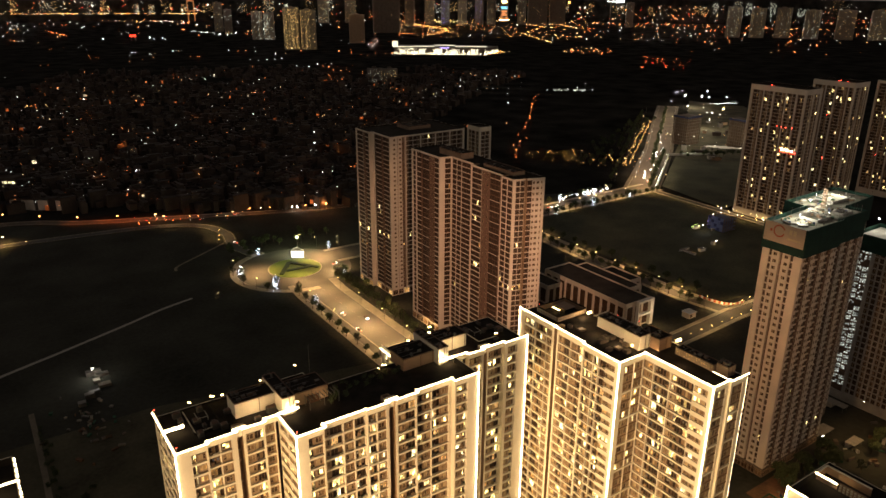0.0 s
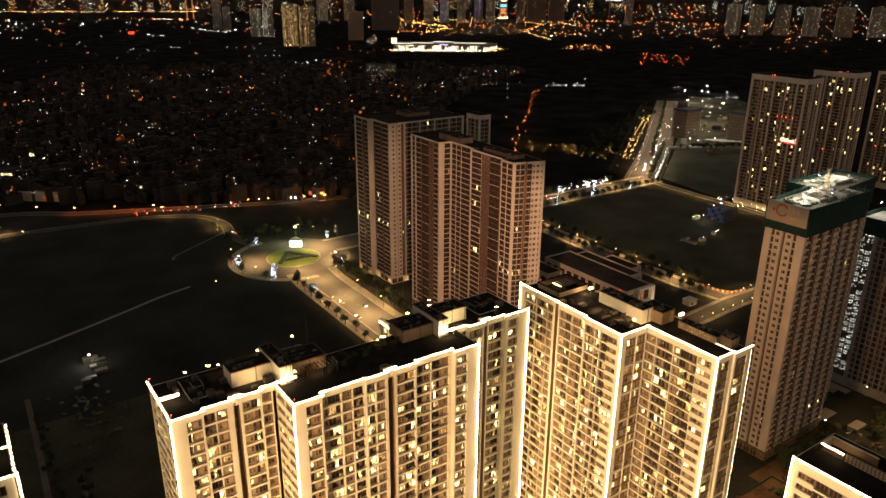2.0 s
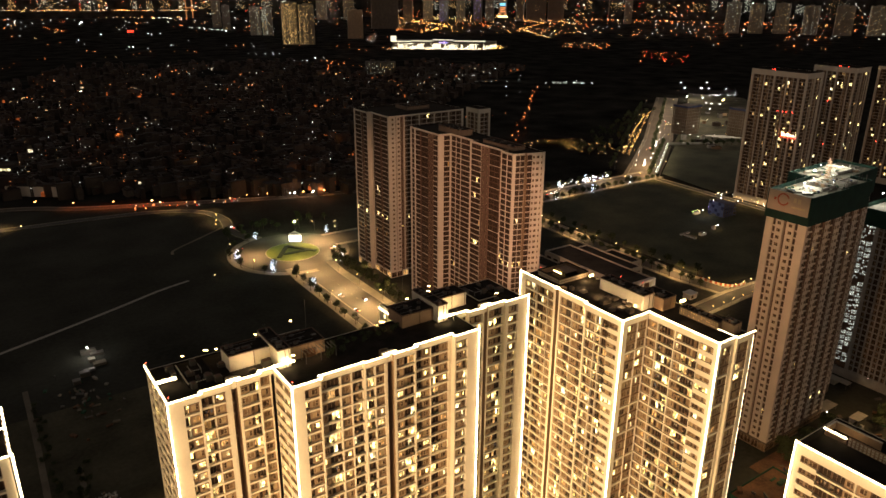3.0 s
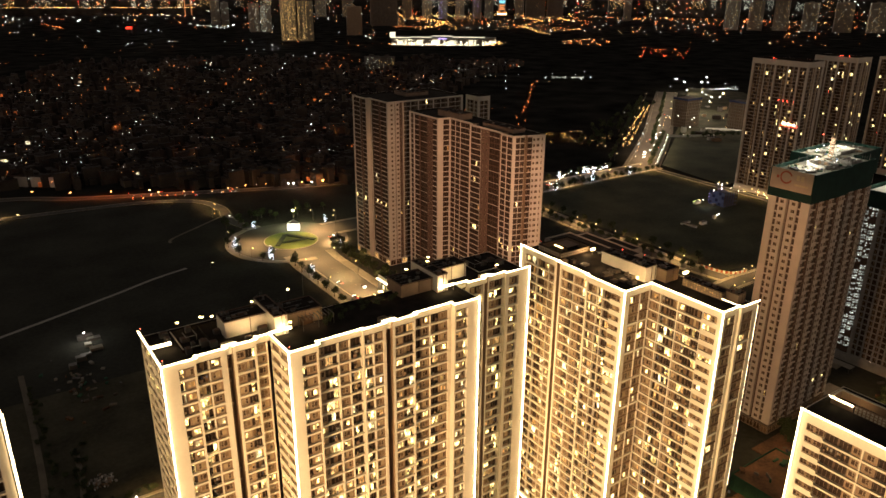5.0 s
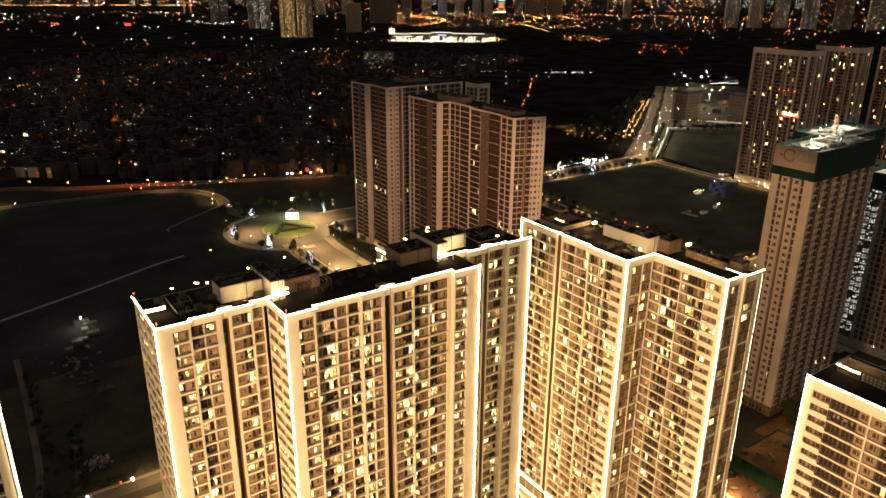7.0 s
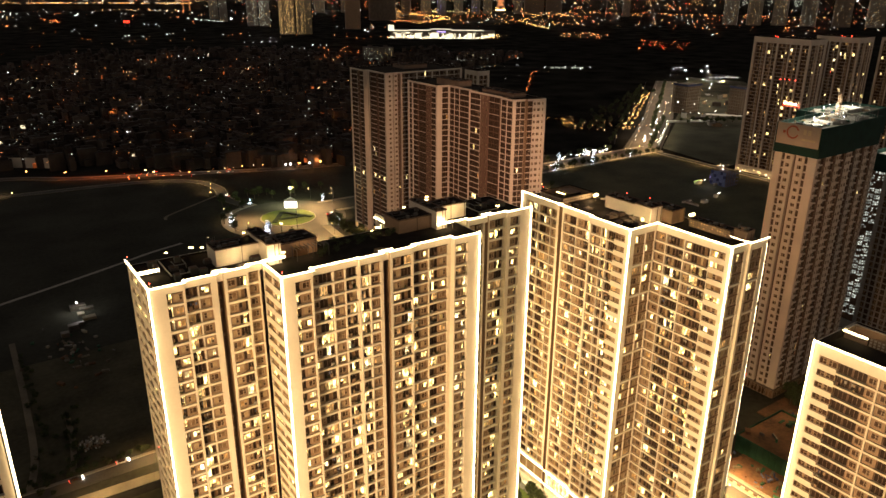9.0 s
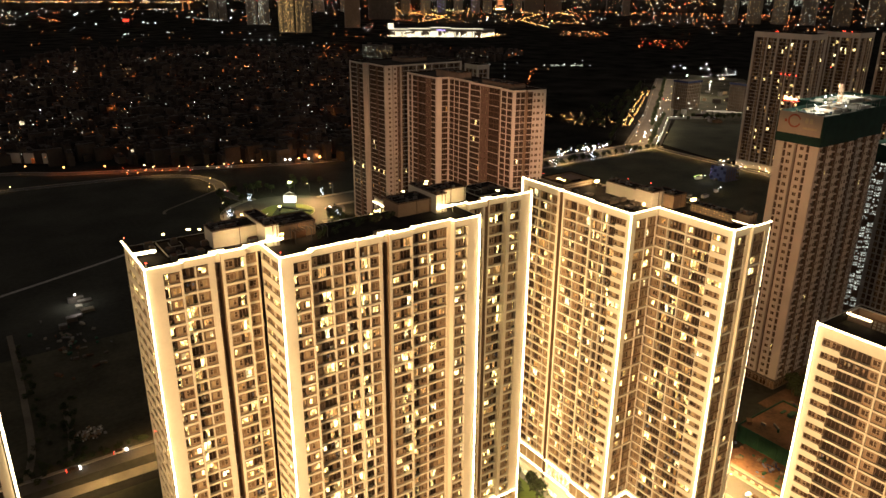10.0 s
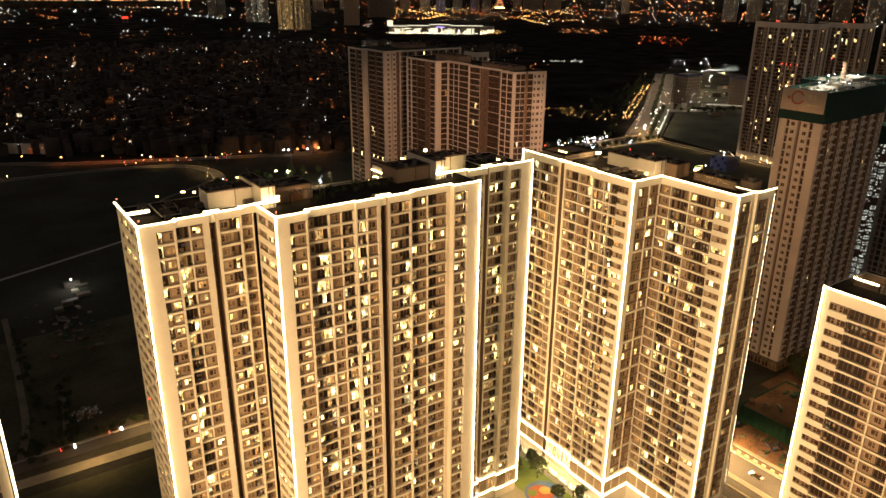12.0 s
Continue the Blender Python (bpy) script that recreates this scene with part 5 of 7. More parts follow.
shed = thing("site_shed", "long open shed with a white lamp-lit roof in the building yard", "shed")
for k in range(3):
    q = Solid()
    q.box((842 + k * 3, 596 - k * 9, 0.8, -0.6), 0, 30, 0, 6, 4.2, 4.5, WHITEPAINT)
    q.box((842 + k * 3, 596 - k * 9, 0.8, -0.6), 0.5, 1.0, 0.5, 5.5, 0, 4.2, METAL)
    q.box((842 + k * 3, 596 - k * 9, 0.8, -0.6), 29, 29.5, 0.5, 5.5, 0, 4.2, METAL)
    put("roof", q, shed)
for k in range(26):
    q = Solid()
    x, y = 790 + rng.uniform(0, 250), 0
    y = 560 + (x - 790) * 0.55 + rng.uniform(-28, 60)
    w, d, h = rng.uniform(4, 14), rng.uniform(3, 7), rng.uniform(2.4, 7)
    if 832 < x < 930 and y < 665:
        continue
    q.box((x, y, 0.8, -0.6), 0, w, 0, d, 0, h, rng.choice((HOUSE, CONCRETE, METAL, PANEL)))
    q.box((x, y, 0.8, -0.6), -0.3, w + 0.3, -0.3, d + 0.3, h, h + 0.3, TIN)
    tagged(put("site_hut", q), "low tin-roofed hut in the building yard", "hut", "yard huts")

# works in the dark field
LAMP_GREEN = glow("lamp_yellow_green", (0.7, 1.0, 0.25), 4)
for k in range(5):
    for j in range(4):
        q = Solid()
        q.box((555.6, 380.2 - k * 3.2, 0, -1), 0, 2.7, -0.2, 0, 0.6 + j * 3.2, 3.2 + j * 3.2, BLUE_SHEET if (k + j) % 3 else DARK_BLUE)
        put("sheeting", q, block, "blue sheet on the side")
for k, (x, y, w, d, h) in enumerate(((543, 384, 7, 3, 2.4), (552, 372, 9, 2, 1.6), (484, 353, 11, 1.6, 1.4), (486, 341, 2, 11, 1.4), (497, 343, 6, 3, 2.4), (520, 348, 3, 2.4, 2.4))):
    q = Solid()
    q.box((x, y, 1, 0), 0, w, 0, d, 0, h, WHITEPAINT if k != 1 else DIRT)
    q.box((x, y, 1, 0), -0.2, w + 0.2, -0.2, d + 0.2, h, h + 0.2, PAVING)
    tagged(put("field_shed", q), "small pale shed on the dark field", "shed", "field sheds")
q = Solid()
for x, y, z, r in ((545, 382, 4, .4), (549, 381, 4, .3), (521, 346.5, 4, .35), (524, 347, 4, .35), (498, 342, 3.6, .2), (597, 396, 4, .5), (586, 397, 4, .4), (610, 405, 4, .5), (600, 380, 5, .4)):
    q.gem(x, y, z, r, LAMP_WARM if x == 545 else LAMP_WHITE)
for k in range(9):
    q.gem(556 + 2.2 * k, 381 + (k % 3) * 1.3, 3 + (k % 4) * 2.5, 0.28, CITY_VIOLET)
for k in range(6):
    q.gem(541 + 1.8 * k, 386 + 0.3 * k, 2.6, 0.3, LAMP_GREEN)
tagged(put("field_lamps", q), "few small white lamps in the dark field", "lamps", kind="stuff")

# green hoarded site by the estate street
site = thing("hoarded_site", "building site behind green netting with orange earth", "building site", kind="structure")
s = Solid()
s.prism(rect(212, 284, 60, 124), 0, 0.35, RUST_EARTH)
s.prism(rect(226.4, 255.6, 64.4, 127.6), 0, 6.4, RUST_EARTH)
s.prism(rect(256, 284, 60, 138), 0, 0.36, RUST_EARTH)
put("pit_floor", s, site)
s = Solid()
for a, b in zip(rect(226, 256, 64, 128), rect(226, 256, 64, 128)[1:] + rect(226, 256, 64, 128)[:1]):
    d = math.hypot(b[0] - a[0], b[1] - a[1])
    s.box((a[0], a[1], (b[0] - a[0]) / d, (b[1] - a[1]) / d), 0, d, 0, 0.2, 0, 7.0, SCREEN)
put("netting", s, site, "green netting fence")
for k in range(90):
    s = Solid()
    x, y = (rng.uniform(213, 224), rng.uniform(92, 126)) if k < 56 else (rng.uniform(257, 268), rng.uniform(70, 134))
    s.box((x, y, math.cos(0.2 * k), math.sin(0.2 * k)), 0, rng.uniform(0.5, 3.2), 0, rng.uniform(0.3, 1.2), 0.35, 0.35 + rng.uniform(0.2, 1.1), rng.choice((BLUE_SHEET, DARK_BLUE, RED_PANEL, RUST_EARTH, RUST_EARTH, METAL, SCREEN, DIRT)))
    put("material_stack", s, site, "stacked site material")
for k in range(40):
    q = Solid()
    x, y = rng.uniform(228, 252), rng.uniform(68, 125)
    q.box((x, y, math.cos(k), math.sin(k)), 0, rng.uniform(0.5, 4), 0, rng.uniform(0.4, 2), 6.4, 6.4 + rng.uniform(0.2, 1.6), rng.choice((RUST_EARTH, SCREEN, METAL, RED_PANEL, SCREEN)))
    put("material_stack", q, site, "stacked site material")
for k in range(26):
    for p, q0 in (((225.8, 64 + k * 2.5), (0, -1)),):
        q = Solid()
        q.box((p[0], p[1], 1, 0), -0.15, 0.1, 0, 0.2, 0, 7.3, SCREEN)
        put("fence_post", q, site)
for x, y, w, d, h in ((321, 141, 11, 5, 3.4), (326, 128, 9, 4, 3.0), (354, 148, 5, 11, 3.2), (343, 120, 7, 3, 2.6)):
    shed = thing("site_shed", "open site shed under pale sheeting on dark ground", "shed", "site sheds", at=(x, y, 0))
    s = Solid()
    s.prism(rect(0, w, d * 0.55, d), 0.02, h - 0.45, CONCRETE)
    put("back_store", s, shed)
    for px in (0.2, w - 0.4):
        s = Solid()
        s.prism(rect(px, px + 0.2, 0.2, 0.4), 0.02, h - 0.5, METAL)
        put("post", s, shed)
    for k in range(4):
        s = Solid()
        s.box((k * w / 4, -0.4, 1, 0), 0, w / 4 - 0.06, 0, d + 0.8, h - 0.42 + 0.05 * (k % 2), h - 0.3 + 0.05 * (k % 2), KERB)
        put("roof_sheet", s, shed, "pale sheet of roofing")
s = Solid()
s.prism([(272, 20), (470, 20), (470, 138), (272, 138)], -0.2, 0.03, WASTE)
tagged(put("site_yard", s), "dark trodden yard round the unfinished towers", "yard", kind="structure")
for k in range(46):
    q = Solid()
    x, y = rng.uniform(300, 380), rng.uniform(96, 138)
    q.box((x, y, math.cos(k), math.sin(k)), 0, rng.uniform(0.8, 4.5), 0, rng.uniform(0.5, 2.2), 0.02, rng.uniform(0.4, 1.8), rng.choice((METAL, RUST_EARTH, SCREEN, CONCRETE, TINT, TINT)))
    tagged(put("crate", q), "crate of building material on dark yard ground", "crate", "crates in the yard")

barrier = thing("road_barrier", "row of yellow and dark concrete barrier blocks along the street", "barrier", kind="structure")
for k in range(56):
    q = Solid()
    q.box((208.0, 62 + k * 1.6, 0, 1), 0, 1.25, -0.2, 0.2, 0.03, 0.85, INK_GOLD if k % 2 else RECESS)
    put("barrier_block", q, barrier)

turn = thing("corner_barrier", "curved red and white hoarding round the street corner", "barrier", kind="structure")
bend_line = curve_points([(417, 284), (418, 275), (420.5, 267), (426, 262), (436, 261)], 5)
for k, (p, q0) in enumerate(zip(bend_line, bend_line[1:])):
    d = math.hypot(q0[0] - p[0], q0[1] - p[1])
    q = Solid()
    q.box((p[0], p[1], (q0[0] - p[0]) / d, (q0[1] - p[1]) / d), 0, d - 0.05, -0.12, 0.12, 0.03, 1.9, (INK_RED, WHITEPAINT, INK_RED, BANNER)[k % 4])
    put("hoarding_panel", q, turn)

# courtyard playground
play = thing("playground", "round playground with red, blue and yellow soft surfacing", "playground", kind="structure")
for r, dx, dy, mat, z in ((6.2, 0, 0, BLUE_RUBBER, 0.10), (4.2, -1.0, 0.4, RED_RUBBER, 0.14), (1.9, 1.2, 0.8, YELLOW_RUBBER, 0.18), (1.6, -3.0, 2.2, LAWN, 0.19)):
    s = Solid()
    s.prism(ring_points(136.5 + dx, 138 + dy, r, r, 28), -0.1, z, mat)
    put("play_surface", s, play)
s = Solid()
s.prism([(131.5, 128), (143, 128), (143, 172), (131.5, 172)], -0.1, 0.06, LAWN)
tagged(put("court_lawn", s), "green lawn in the courtyard", "lawn", kind="structure")

# ---- street lamps, cars, trees ----


def leaf_crown(solid, r, h0, h1, n, size, seed):
    rg = random.Random(seed)
    lobes = [(rg.uniform(-0.5, 0.5) * r, rg.uniform(-0.5, 0.5) * r, rg.uniform(0.25, 0.8), rg.uniform(0.45, 0.75) * r) for _ in range(7)]
    for _ in range(n):
        lx, ly, lh, lr = rg.choice(lobes)
        d = Vector((rg.gauss(0, 1), rg.gauss(0, 1), rg.gauss(0, 1))).normalized() * lr * rg.uniform(0.6, 1.05)
        c = Vector((lx, ly, h0 + (h1 - h0) * lh)) + Vector((d.x, d.y, d.z * 0.8))
        a = Vector((rg.gauss(0, 1), rg.gauss(0, 1), rg.gauss(0, 1))).normalized()
        b = a.orthogonal().normalized()
        s = size * rg.uniform(0.6, 1.3)
        solid.quad(tuple(c - a * s), tuple(c - b * s * 0.6), tuple(c + a * s), tuple(c + b * s * 0.6), LEAF)


def tree_model(seed, fairy=False):
    rg = random.Random(seed)
    ob = thing("street_tree", "small dark street tree beside the kerb" if not fairy else "street tree wrapped in cold white fairy lights", "tree", "street trees" if not fairy else "fairy-lit trees")
    t = Solid()
    h = 2.6
    for i in range(3):
        r0 = 0.2 - 0.04 * i
        t.prism(ring_points(0.05 * i, 0.03 * i, r0, r0, 7), i * h / 3, (i + 1) * h / 3 + 0.02, BARK)
    for i in range(5):
        a = i * 1.26 + rg.random()
        for k in range(3):
            t.prism(ring_points(0.1 + math.cos(a) * (0.15 + k * 0.4), 0.06 + math.sin(a) * (0.15 + k * 0.4), 0.09 - 0.02 * k, 0.09 - 0.02 * k, 5), h - 0.2 + k * 0.7, h + 0.62 + k * 0.7, BARK)
    put("trunk", t, ob)
    c = Solid()
    leaf_crown(c, 2.3, 1.9, 6.2, 420, 0.36, seed)
    put("crown", c, ob)
    if fairy:
        f = Solid()
        for _ in range(130):
            d = Vector((rg.gauss(0, 0.5), rg.gauss(0, 0.5), rg.gauss(0, 0.6)))
            f.gem(d.x * 1.5, d.y * 1.5, 3.4 + d.z * 2.6, rg.uniform(0.06, 0.17), LAMP_BLUE)
        put("fairy_lights", f, ob, "cold white string lights", "stuff")
    return ob


TREES = [tree_model(s) for s in (3, 8, 15)]
FAIRY = tree_model(21, True)


def plant(ob, x, y, first=[]):
    s = rng.uniform(1.0, 1.5)
    m = Matrix.Translation((x, y, 0.0)) @ Matrix.Rotation(rng.uniform(0, 6.28), 4, "Z")
    if ob.name not in first:
        first.append(ob.name)
        ob.matrix_basis = m
        return ob
    return copy_thing(ob, m @ Matrix.Diagonal((s, s, s * rng.uniform(0.9, 1.1), 1)))


for k in range(11):
    plant(TREES[k % 3], 180.5 + rng.uniform(-0.6, 0.6), 318 + k * 12.5)
for a in (115, 140, 168, 195, 222, 250):
    plant(TREES[a % 3], 200.5 + 46.5 * math.cos(radians(a)), 496 + 46.5 * math.sin(radians(a)))
for k in range(44):
    plant(TREES[k % 3], 217 + rng.uniform(0, 11 if k % 2 else 4), 300 + k * 3.9 + rng.uniform(-2, 2))
for k in range(16):
    plant(TREES[k % 3], 170 + rng.uniform(-4, 90), 548 + rng.uniform(0, 18))
for k in range(22):
    plant(TREES[k % 3], 404 + rng.uniform(-1, 1), 275 + k * 8.4)
for k in range(12):
    plant(TREES[k % 3], 422 + rng.uniform(-0.8, 0.8), 290 + k * 14)
for k in range(20):
    plant(TREES[k % 3], 440 + k * 9.3, 489 + rng.uniform(-1, 1))
    plant(TREES[(k + 1) % 3], 300 + k * 14.5, 520 + rng.uniform(-1, 1))
for k in range(26):
    t = k / 25
    plant(TREES[k % 3], 622 + 390 * t - 12, 538 + 295 * t + 12)
    if k < 22:
        plant(TREES[k % 3], 620 + 7 * k, 503 + 4.9 * k)
for k in range(40):
    plant(TREES[k % 3], 706 + 9.2 * k + rng.uniform(-1, 1), 573 + 7.0 * k + rng.uniform(-1, 1))
for k in range(70):
    t = rng.random()
    plant(TREES[k % 3], 640 + 330 * t + rng.uniform(-26, 6), 600 + 190 * t + rng.uniform(-6, 34))
for k in range(16):
    plant(TREES[k % 3], 782 + k * 5.5 + rng.uniform(-6, 6), 583 - k * 2.6 + rng.uniform(-7, 7))
for k in range(30):
    plant(TREES[k % 3], rng.uniform(268, 314), rng.uniform(126, 138) if k % 3 else rng.uniform(114, 126))
for k in range(12):
    plant(TREES[k % 3], rng.uniform(330, 362), rng.uniform(112, 126))
for x, y in ((138, 133), (140, 145), (141.5, 150), (133, 150), (140, 158), (142, 128)):
    plant(TREES[int(x + y) % 3], x, y)
for x, y in ((187, 538), (158.5, 499), (172, 463), (184.5, 423), (223, 456.5), (242, 521.6), (500, 517), (540, 520), (470, 490), (520, 490), (575, 491)):
    plant(FAIRY, x, y)


def lamp_model(h, colour, label):
    ob = thing("street_lamp", label, "street lamp", "street lamps")
    s = Solid()
    s.prism(ring_points(0, 0, 0.12, 0.12, 8), 0, h, METAL)
    put("pole", s, ob)
    s = Solid()
    s.box((0, 0, 1, 0), 0, 1.8, -0.05, 0.05, h - 0.1, h, METAL)
    put("arm", s, ob)
    s = Solid()
    s.gem(1.7, 0, h - 0.2, 0.33, colour, 0.6)
    put("lamp_head", s, ob, "glowing lamp head")
    return ob


STREET = lamp_model(9, LAMP_WARM, "warm street lamp on a steel pole beside the kerb")
LOW = lamp_model(4.0, LAMP_WARM, "low warm garden lamp on a post")


def stand(ob, x, y, turn=0, first=[]):
    m = Matrix.Translation((x, y, 0.0)) @ Matrix.Rotation(radians(turn), 4, "Z")
    if ob.name not in first:
        first.append(ob.name)
        ob.matrix_basis = m
        return ob
    return copy_thing(ob, m)


for x, y, t in ((182, 355, 0), (182, 392, 0), (182, 430, 0), (212, 345, 180), (212, 376, 180), (212, 408, 180), (212, 440, 180), (160, 470, 40), (157, 515, 0), (246, 510, 180), (236, 532, 180), (228, 545, 200), (252, 522, 180)):
    stand(STREET, x, y, t)
for k in range(9):
    stand(STREET, 404, 270 + k * 21, 0)
for k in range(8):
    stand(LOW, 356 + k * 10.5, 246.0, 0)
    stand(LOW, 420 + k * 9, 259.5, 0)
for k in range(8):
    stand(STREET, 440 + k * 22, 493, 90)
    stand(STREET, 340 + k * 32, 517, -90)
for k in range(7):
    t = k / 6
    stand(STREET, 617 + 400 * t - 6, 545 + 300 * t, -50)
    stand(STREET, 660 + 385 * t, 512 + 300 * t, 130)
for y in (110, 128, 145):
    stand(STREET, 193.5, y, 0)
for x in (176, 181, 172, 135):
    stand(LOW, x - 4, 583 + (x - 172) * 3, 0)

def shrub_model(seed):
    ob = thing("shrub", "low dark shrub on the rough ground", "shrub", "wild shrubs")
    c = Solid()
    leaf_crown(c, 1.0, 0.1, 1.7, 150, 0.24, seed)
    put("foliage", c, ob)
    c = Solid()
    for i in range(4):
        c.prism(ring_points(0.15 * math.cos(i * 1.6), 0.15 * math.sin(i * 1.6), 0.04, 0.04, 5), 0, 0.9, BARK)
    put("stem", c, ob)
    return ob


SHRUBS = [shrub_model(k) for k in (61, 67)]
for k in range(64):
    t = (k // 2) / 32
    x, y = ((5.5 + 2.5 * math.sin(2.6 * t), 246 + 120 * t) if k % 2 else (16.5 + 1.5 * t, 254 + 48 * t))
    plant(SHRUBS[k % 2], x + rng.gauss(0, 1.6), y + rng.uniform(-2, 2))
for k in range(26):
    plant(SHRUBS[k % 2], -5 + 2.4 * k + rng.uniform(-1, 1), 254.5 + rng.gauss(0, 1.2))

garden = thing("roof_garden", "small dark shrubs and a glazed pergola on the tower roof", "roof garden")
for k, (x, y) in enumerate(((67.6, 147.5), (69.0, 149.0), (71.0, 147.2), (73.5, 149.5), (66.5, 146.0), (76, 150.5), (70, 151.5), (78.2, 149.2), (80.5, 151.0), (82.6, 149.8), (84.8, 151.2), (87, 149.6), (79, 152.6), (83.5, 152.8), (73, 152.2), (89.2, 150.8))):
    s = Solid()
    leaf_crown(s, 1.1, 107.5, 109.3, 160, 0.16, 40 + k)
    s.v = [(vx + x, vy + y, vz) for vx, vy, vz in s.v]
    put("shrub", s, garden)
for x in (60.5, 64.5, 68.5):
    for y in (146.0, 148.8):
        s = Solid()
        s.box((x, y, 1, 0), 0, 0.15, 0, 0.15, 107.5, 110.2, METAL)
        put("pergola_post", s, garden, "dark steel pergola post")
for k in range(9):
    s = Solid()
    s.box((60.4 + k, 145.8, 1, 0), 0, 0.18, 0, 3.3, 110.2, 110.35, METAL)
    put("pergola_beam", s, garden, "dark steel pergola beam")
s = Solid()
s.box((61, 148.9, 1, 0), 0, 3.4, 0, 0.06, 107.6, 109.9, GLASS)
put("screen", s, garden, "dark glass screen")

mast = thing("flood_mast", "tall mast with a brilliant greenish floodlight", "floodlight")
mast.location = (216.5, 526.5, 0)
s = Solid()
s.prism(ring_points(0, 0, 0.22, 0.22, 8), 0, 13, METAL)
put("pole", s, mast)
s = Solid()
s.gem(0, 0, 13.4, 1.0, glow("lamp_greenish", (0.95, 1.0, 0.42), 12))
put("lamp_head", s, mast)

board = thing("billboard", "white glowing billboard box on the roundabout", "billboard")
board.location = (211.5, 516, 0)
s = Solid()
s.box((-5, 0, 0.83, -0.56), 0, 9.5, 0, 1.6, 1.2, 6.6, glow("lightbox", (1.0, 0.97, 0.80), 3.0))
put("lightbox", s, board)
s = Solid()
k = len(s.v)
s.v += [(-5 + 0.83 * x + 0.56 * y, -0.56 * x + 0.83 * y, z) for y in (0.1, 1.5) for x, z in ((0.2, 7.2), (9.3, 7.2), (4.7, 9.6))]
for q in ((0, 1, 2), (5, 4, 3), (0, 3, 4, 1), (1, 4, 5, 2), (2, 5, 3, 0)):
    s.f.append([k + i for i in q])
    s.m.append(s.slot(WHITEPAINT))
put("gable", s, board, "white triangular gable over the lightbox")
s = Solid()
s.box((-5, 0, 0.83, -0.56), -0.4, 9.9, -0.3, 2.0, 6.6, 7.2, PAVING)
put("top_frame", s, board, "pale frame over the lightbox")
for x in (0.3, 4.5, 8.7):
    s = Solid()
    s.box((-5, 0, 0.83, -0.56), x, x + 0.4, 0.4, 0.8, 0, 1.2, METAL)
    put("leg", s, board)
emblem = Solid()
for a, b in (((186, 487), (201, 508)), ((201, 508), (216, 486)), ((192, 492), (211, 491))):
    d = math.hypot(b[0] - a[0], b[1] - a[1])
    emblem.box((a[0], a[1], (b[0] - a[0]) / d, (b[1] - a[1]) / d), 0, d, -1.7, 1.7, 0.42, 0.95, HEDGE)
tagged(put("hedge_emblem", emblem), "dark clipped hedge laid out as a triangle on the lawn", "hedge")


def car_model(mat, label):
    ob = thing("car", label, "car", "cars on the street")
    s = Solid()
    s.box(ORIGIN, -2.1, 2.1, -0.85, 0.85, 0.35, 0.85, mat)
    s.prism([(-1.7, -0.78), (1.1, -0.78), (1.1, 0.78), (-1.7, 0.78)], 0.85, 0.95, mat)
    put("body", s, ob)
    s = Solid()
    k = len(s.v)
    s.v += [(-1.6, -0.75, 0.95), (1.0, -0.75, 0.95), (1.0, 0.75, 0.95), (-1.6, 0.75, 0.95), (-1.1, -0.62, 1.45), (0.4, -0.62, 1.45), (0.4, 0.62, 1.45), (-1.1, 0.62, 1.45)]
    for q in ((4, 5, 6, 7), (0, 1, 5, 4), (1, 2, 6, 5), (2, 3, 7, 6), (3, 0, 4, 7)):
        s.f.append([k + i for i in q])
        s.m.append(s.slot(GLASS))
    put("cabin", s, ob, "dark glazed cabin")
    for x in (-1.3, 1.3):
        for y in (-0.86, 0.7):
            w = Solid()
            w.box((x, y, 1, 0), -0.3, 0.3, 0, 0.16, 0.05, 0.6, RECESS)
            put("wheel", w, ob)
    h = Solid()
    for y in (-0.6, 0.6):
        h.gem(2.15, y, 0.65, 0.4, LAMP_WHITE)
    put("headlight", h, ob)
    r = Solid()
    for y in (-0.6, 0.6):
        r.gem(-2.15, y, 0.7, 0.2, LAMP_RED)
    put("tail_light", r, ob)
    return ob


CARS = [car_model(CARPAINT, "dark saloon car with lamps on"), car_model(WHITEPAINT, "white saloon car with lamps on")]
for k, (x, y, a) in enumerate(((191, 372, 90), (193, 398, 90), (203, 385, -90), (230, 486, 20), (168, 520, 200), (182, 577, 100), (195, 117, 90), (201, 104, 90), (204, 128, -90), (640, 522, 35), (690, 560, 215), (735, 600, 35), (705, 562, 35), (830, 662, 215), (905, 716, 35), (478, 508, 0),
                               (14, 249, 0), (30, 251, 0), (757, 608, 215), (762, 612, 215), (768, 618, 215), (775, 622, 215), (752, 604, 215), (800, 645, 215), (862, 690, 215), (866, 694, 215), (870, 697, 215), (714, 575, 215), (650, 527, 215), (652, 538, 218), (658, 542.5, 218), (664, 547.5, 218), (670, 552, 218), (676, 557, 218), (764, 620, 218), (771, 625, 218), (778, 631, 218), (873, 699, 218), (879, 704, 218))):
    stand(CARS[k % 2], x, y, a)

# lit stall row by the cross street and sports-ground lamps
s = Solid()
for k in range(52):
    s.gem(504 + rng.uniform(0, 66), 520 + rng.uniform(-4, 4), rng.uniform(1.5, 6), (0.75 if k % 8 == 0 else 0.12 + 0.4 * rng.random() ** 2), rng.choice((LAMP_WHITE, LAMP_WHITE, LAMP_BLUE, CITY_VIOLET, LAMP_WARM)))
tagged(put("stall_lights", s), "row of bright stall lamps beside the cross street", "stall lights", kind="stuff")

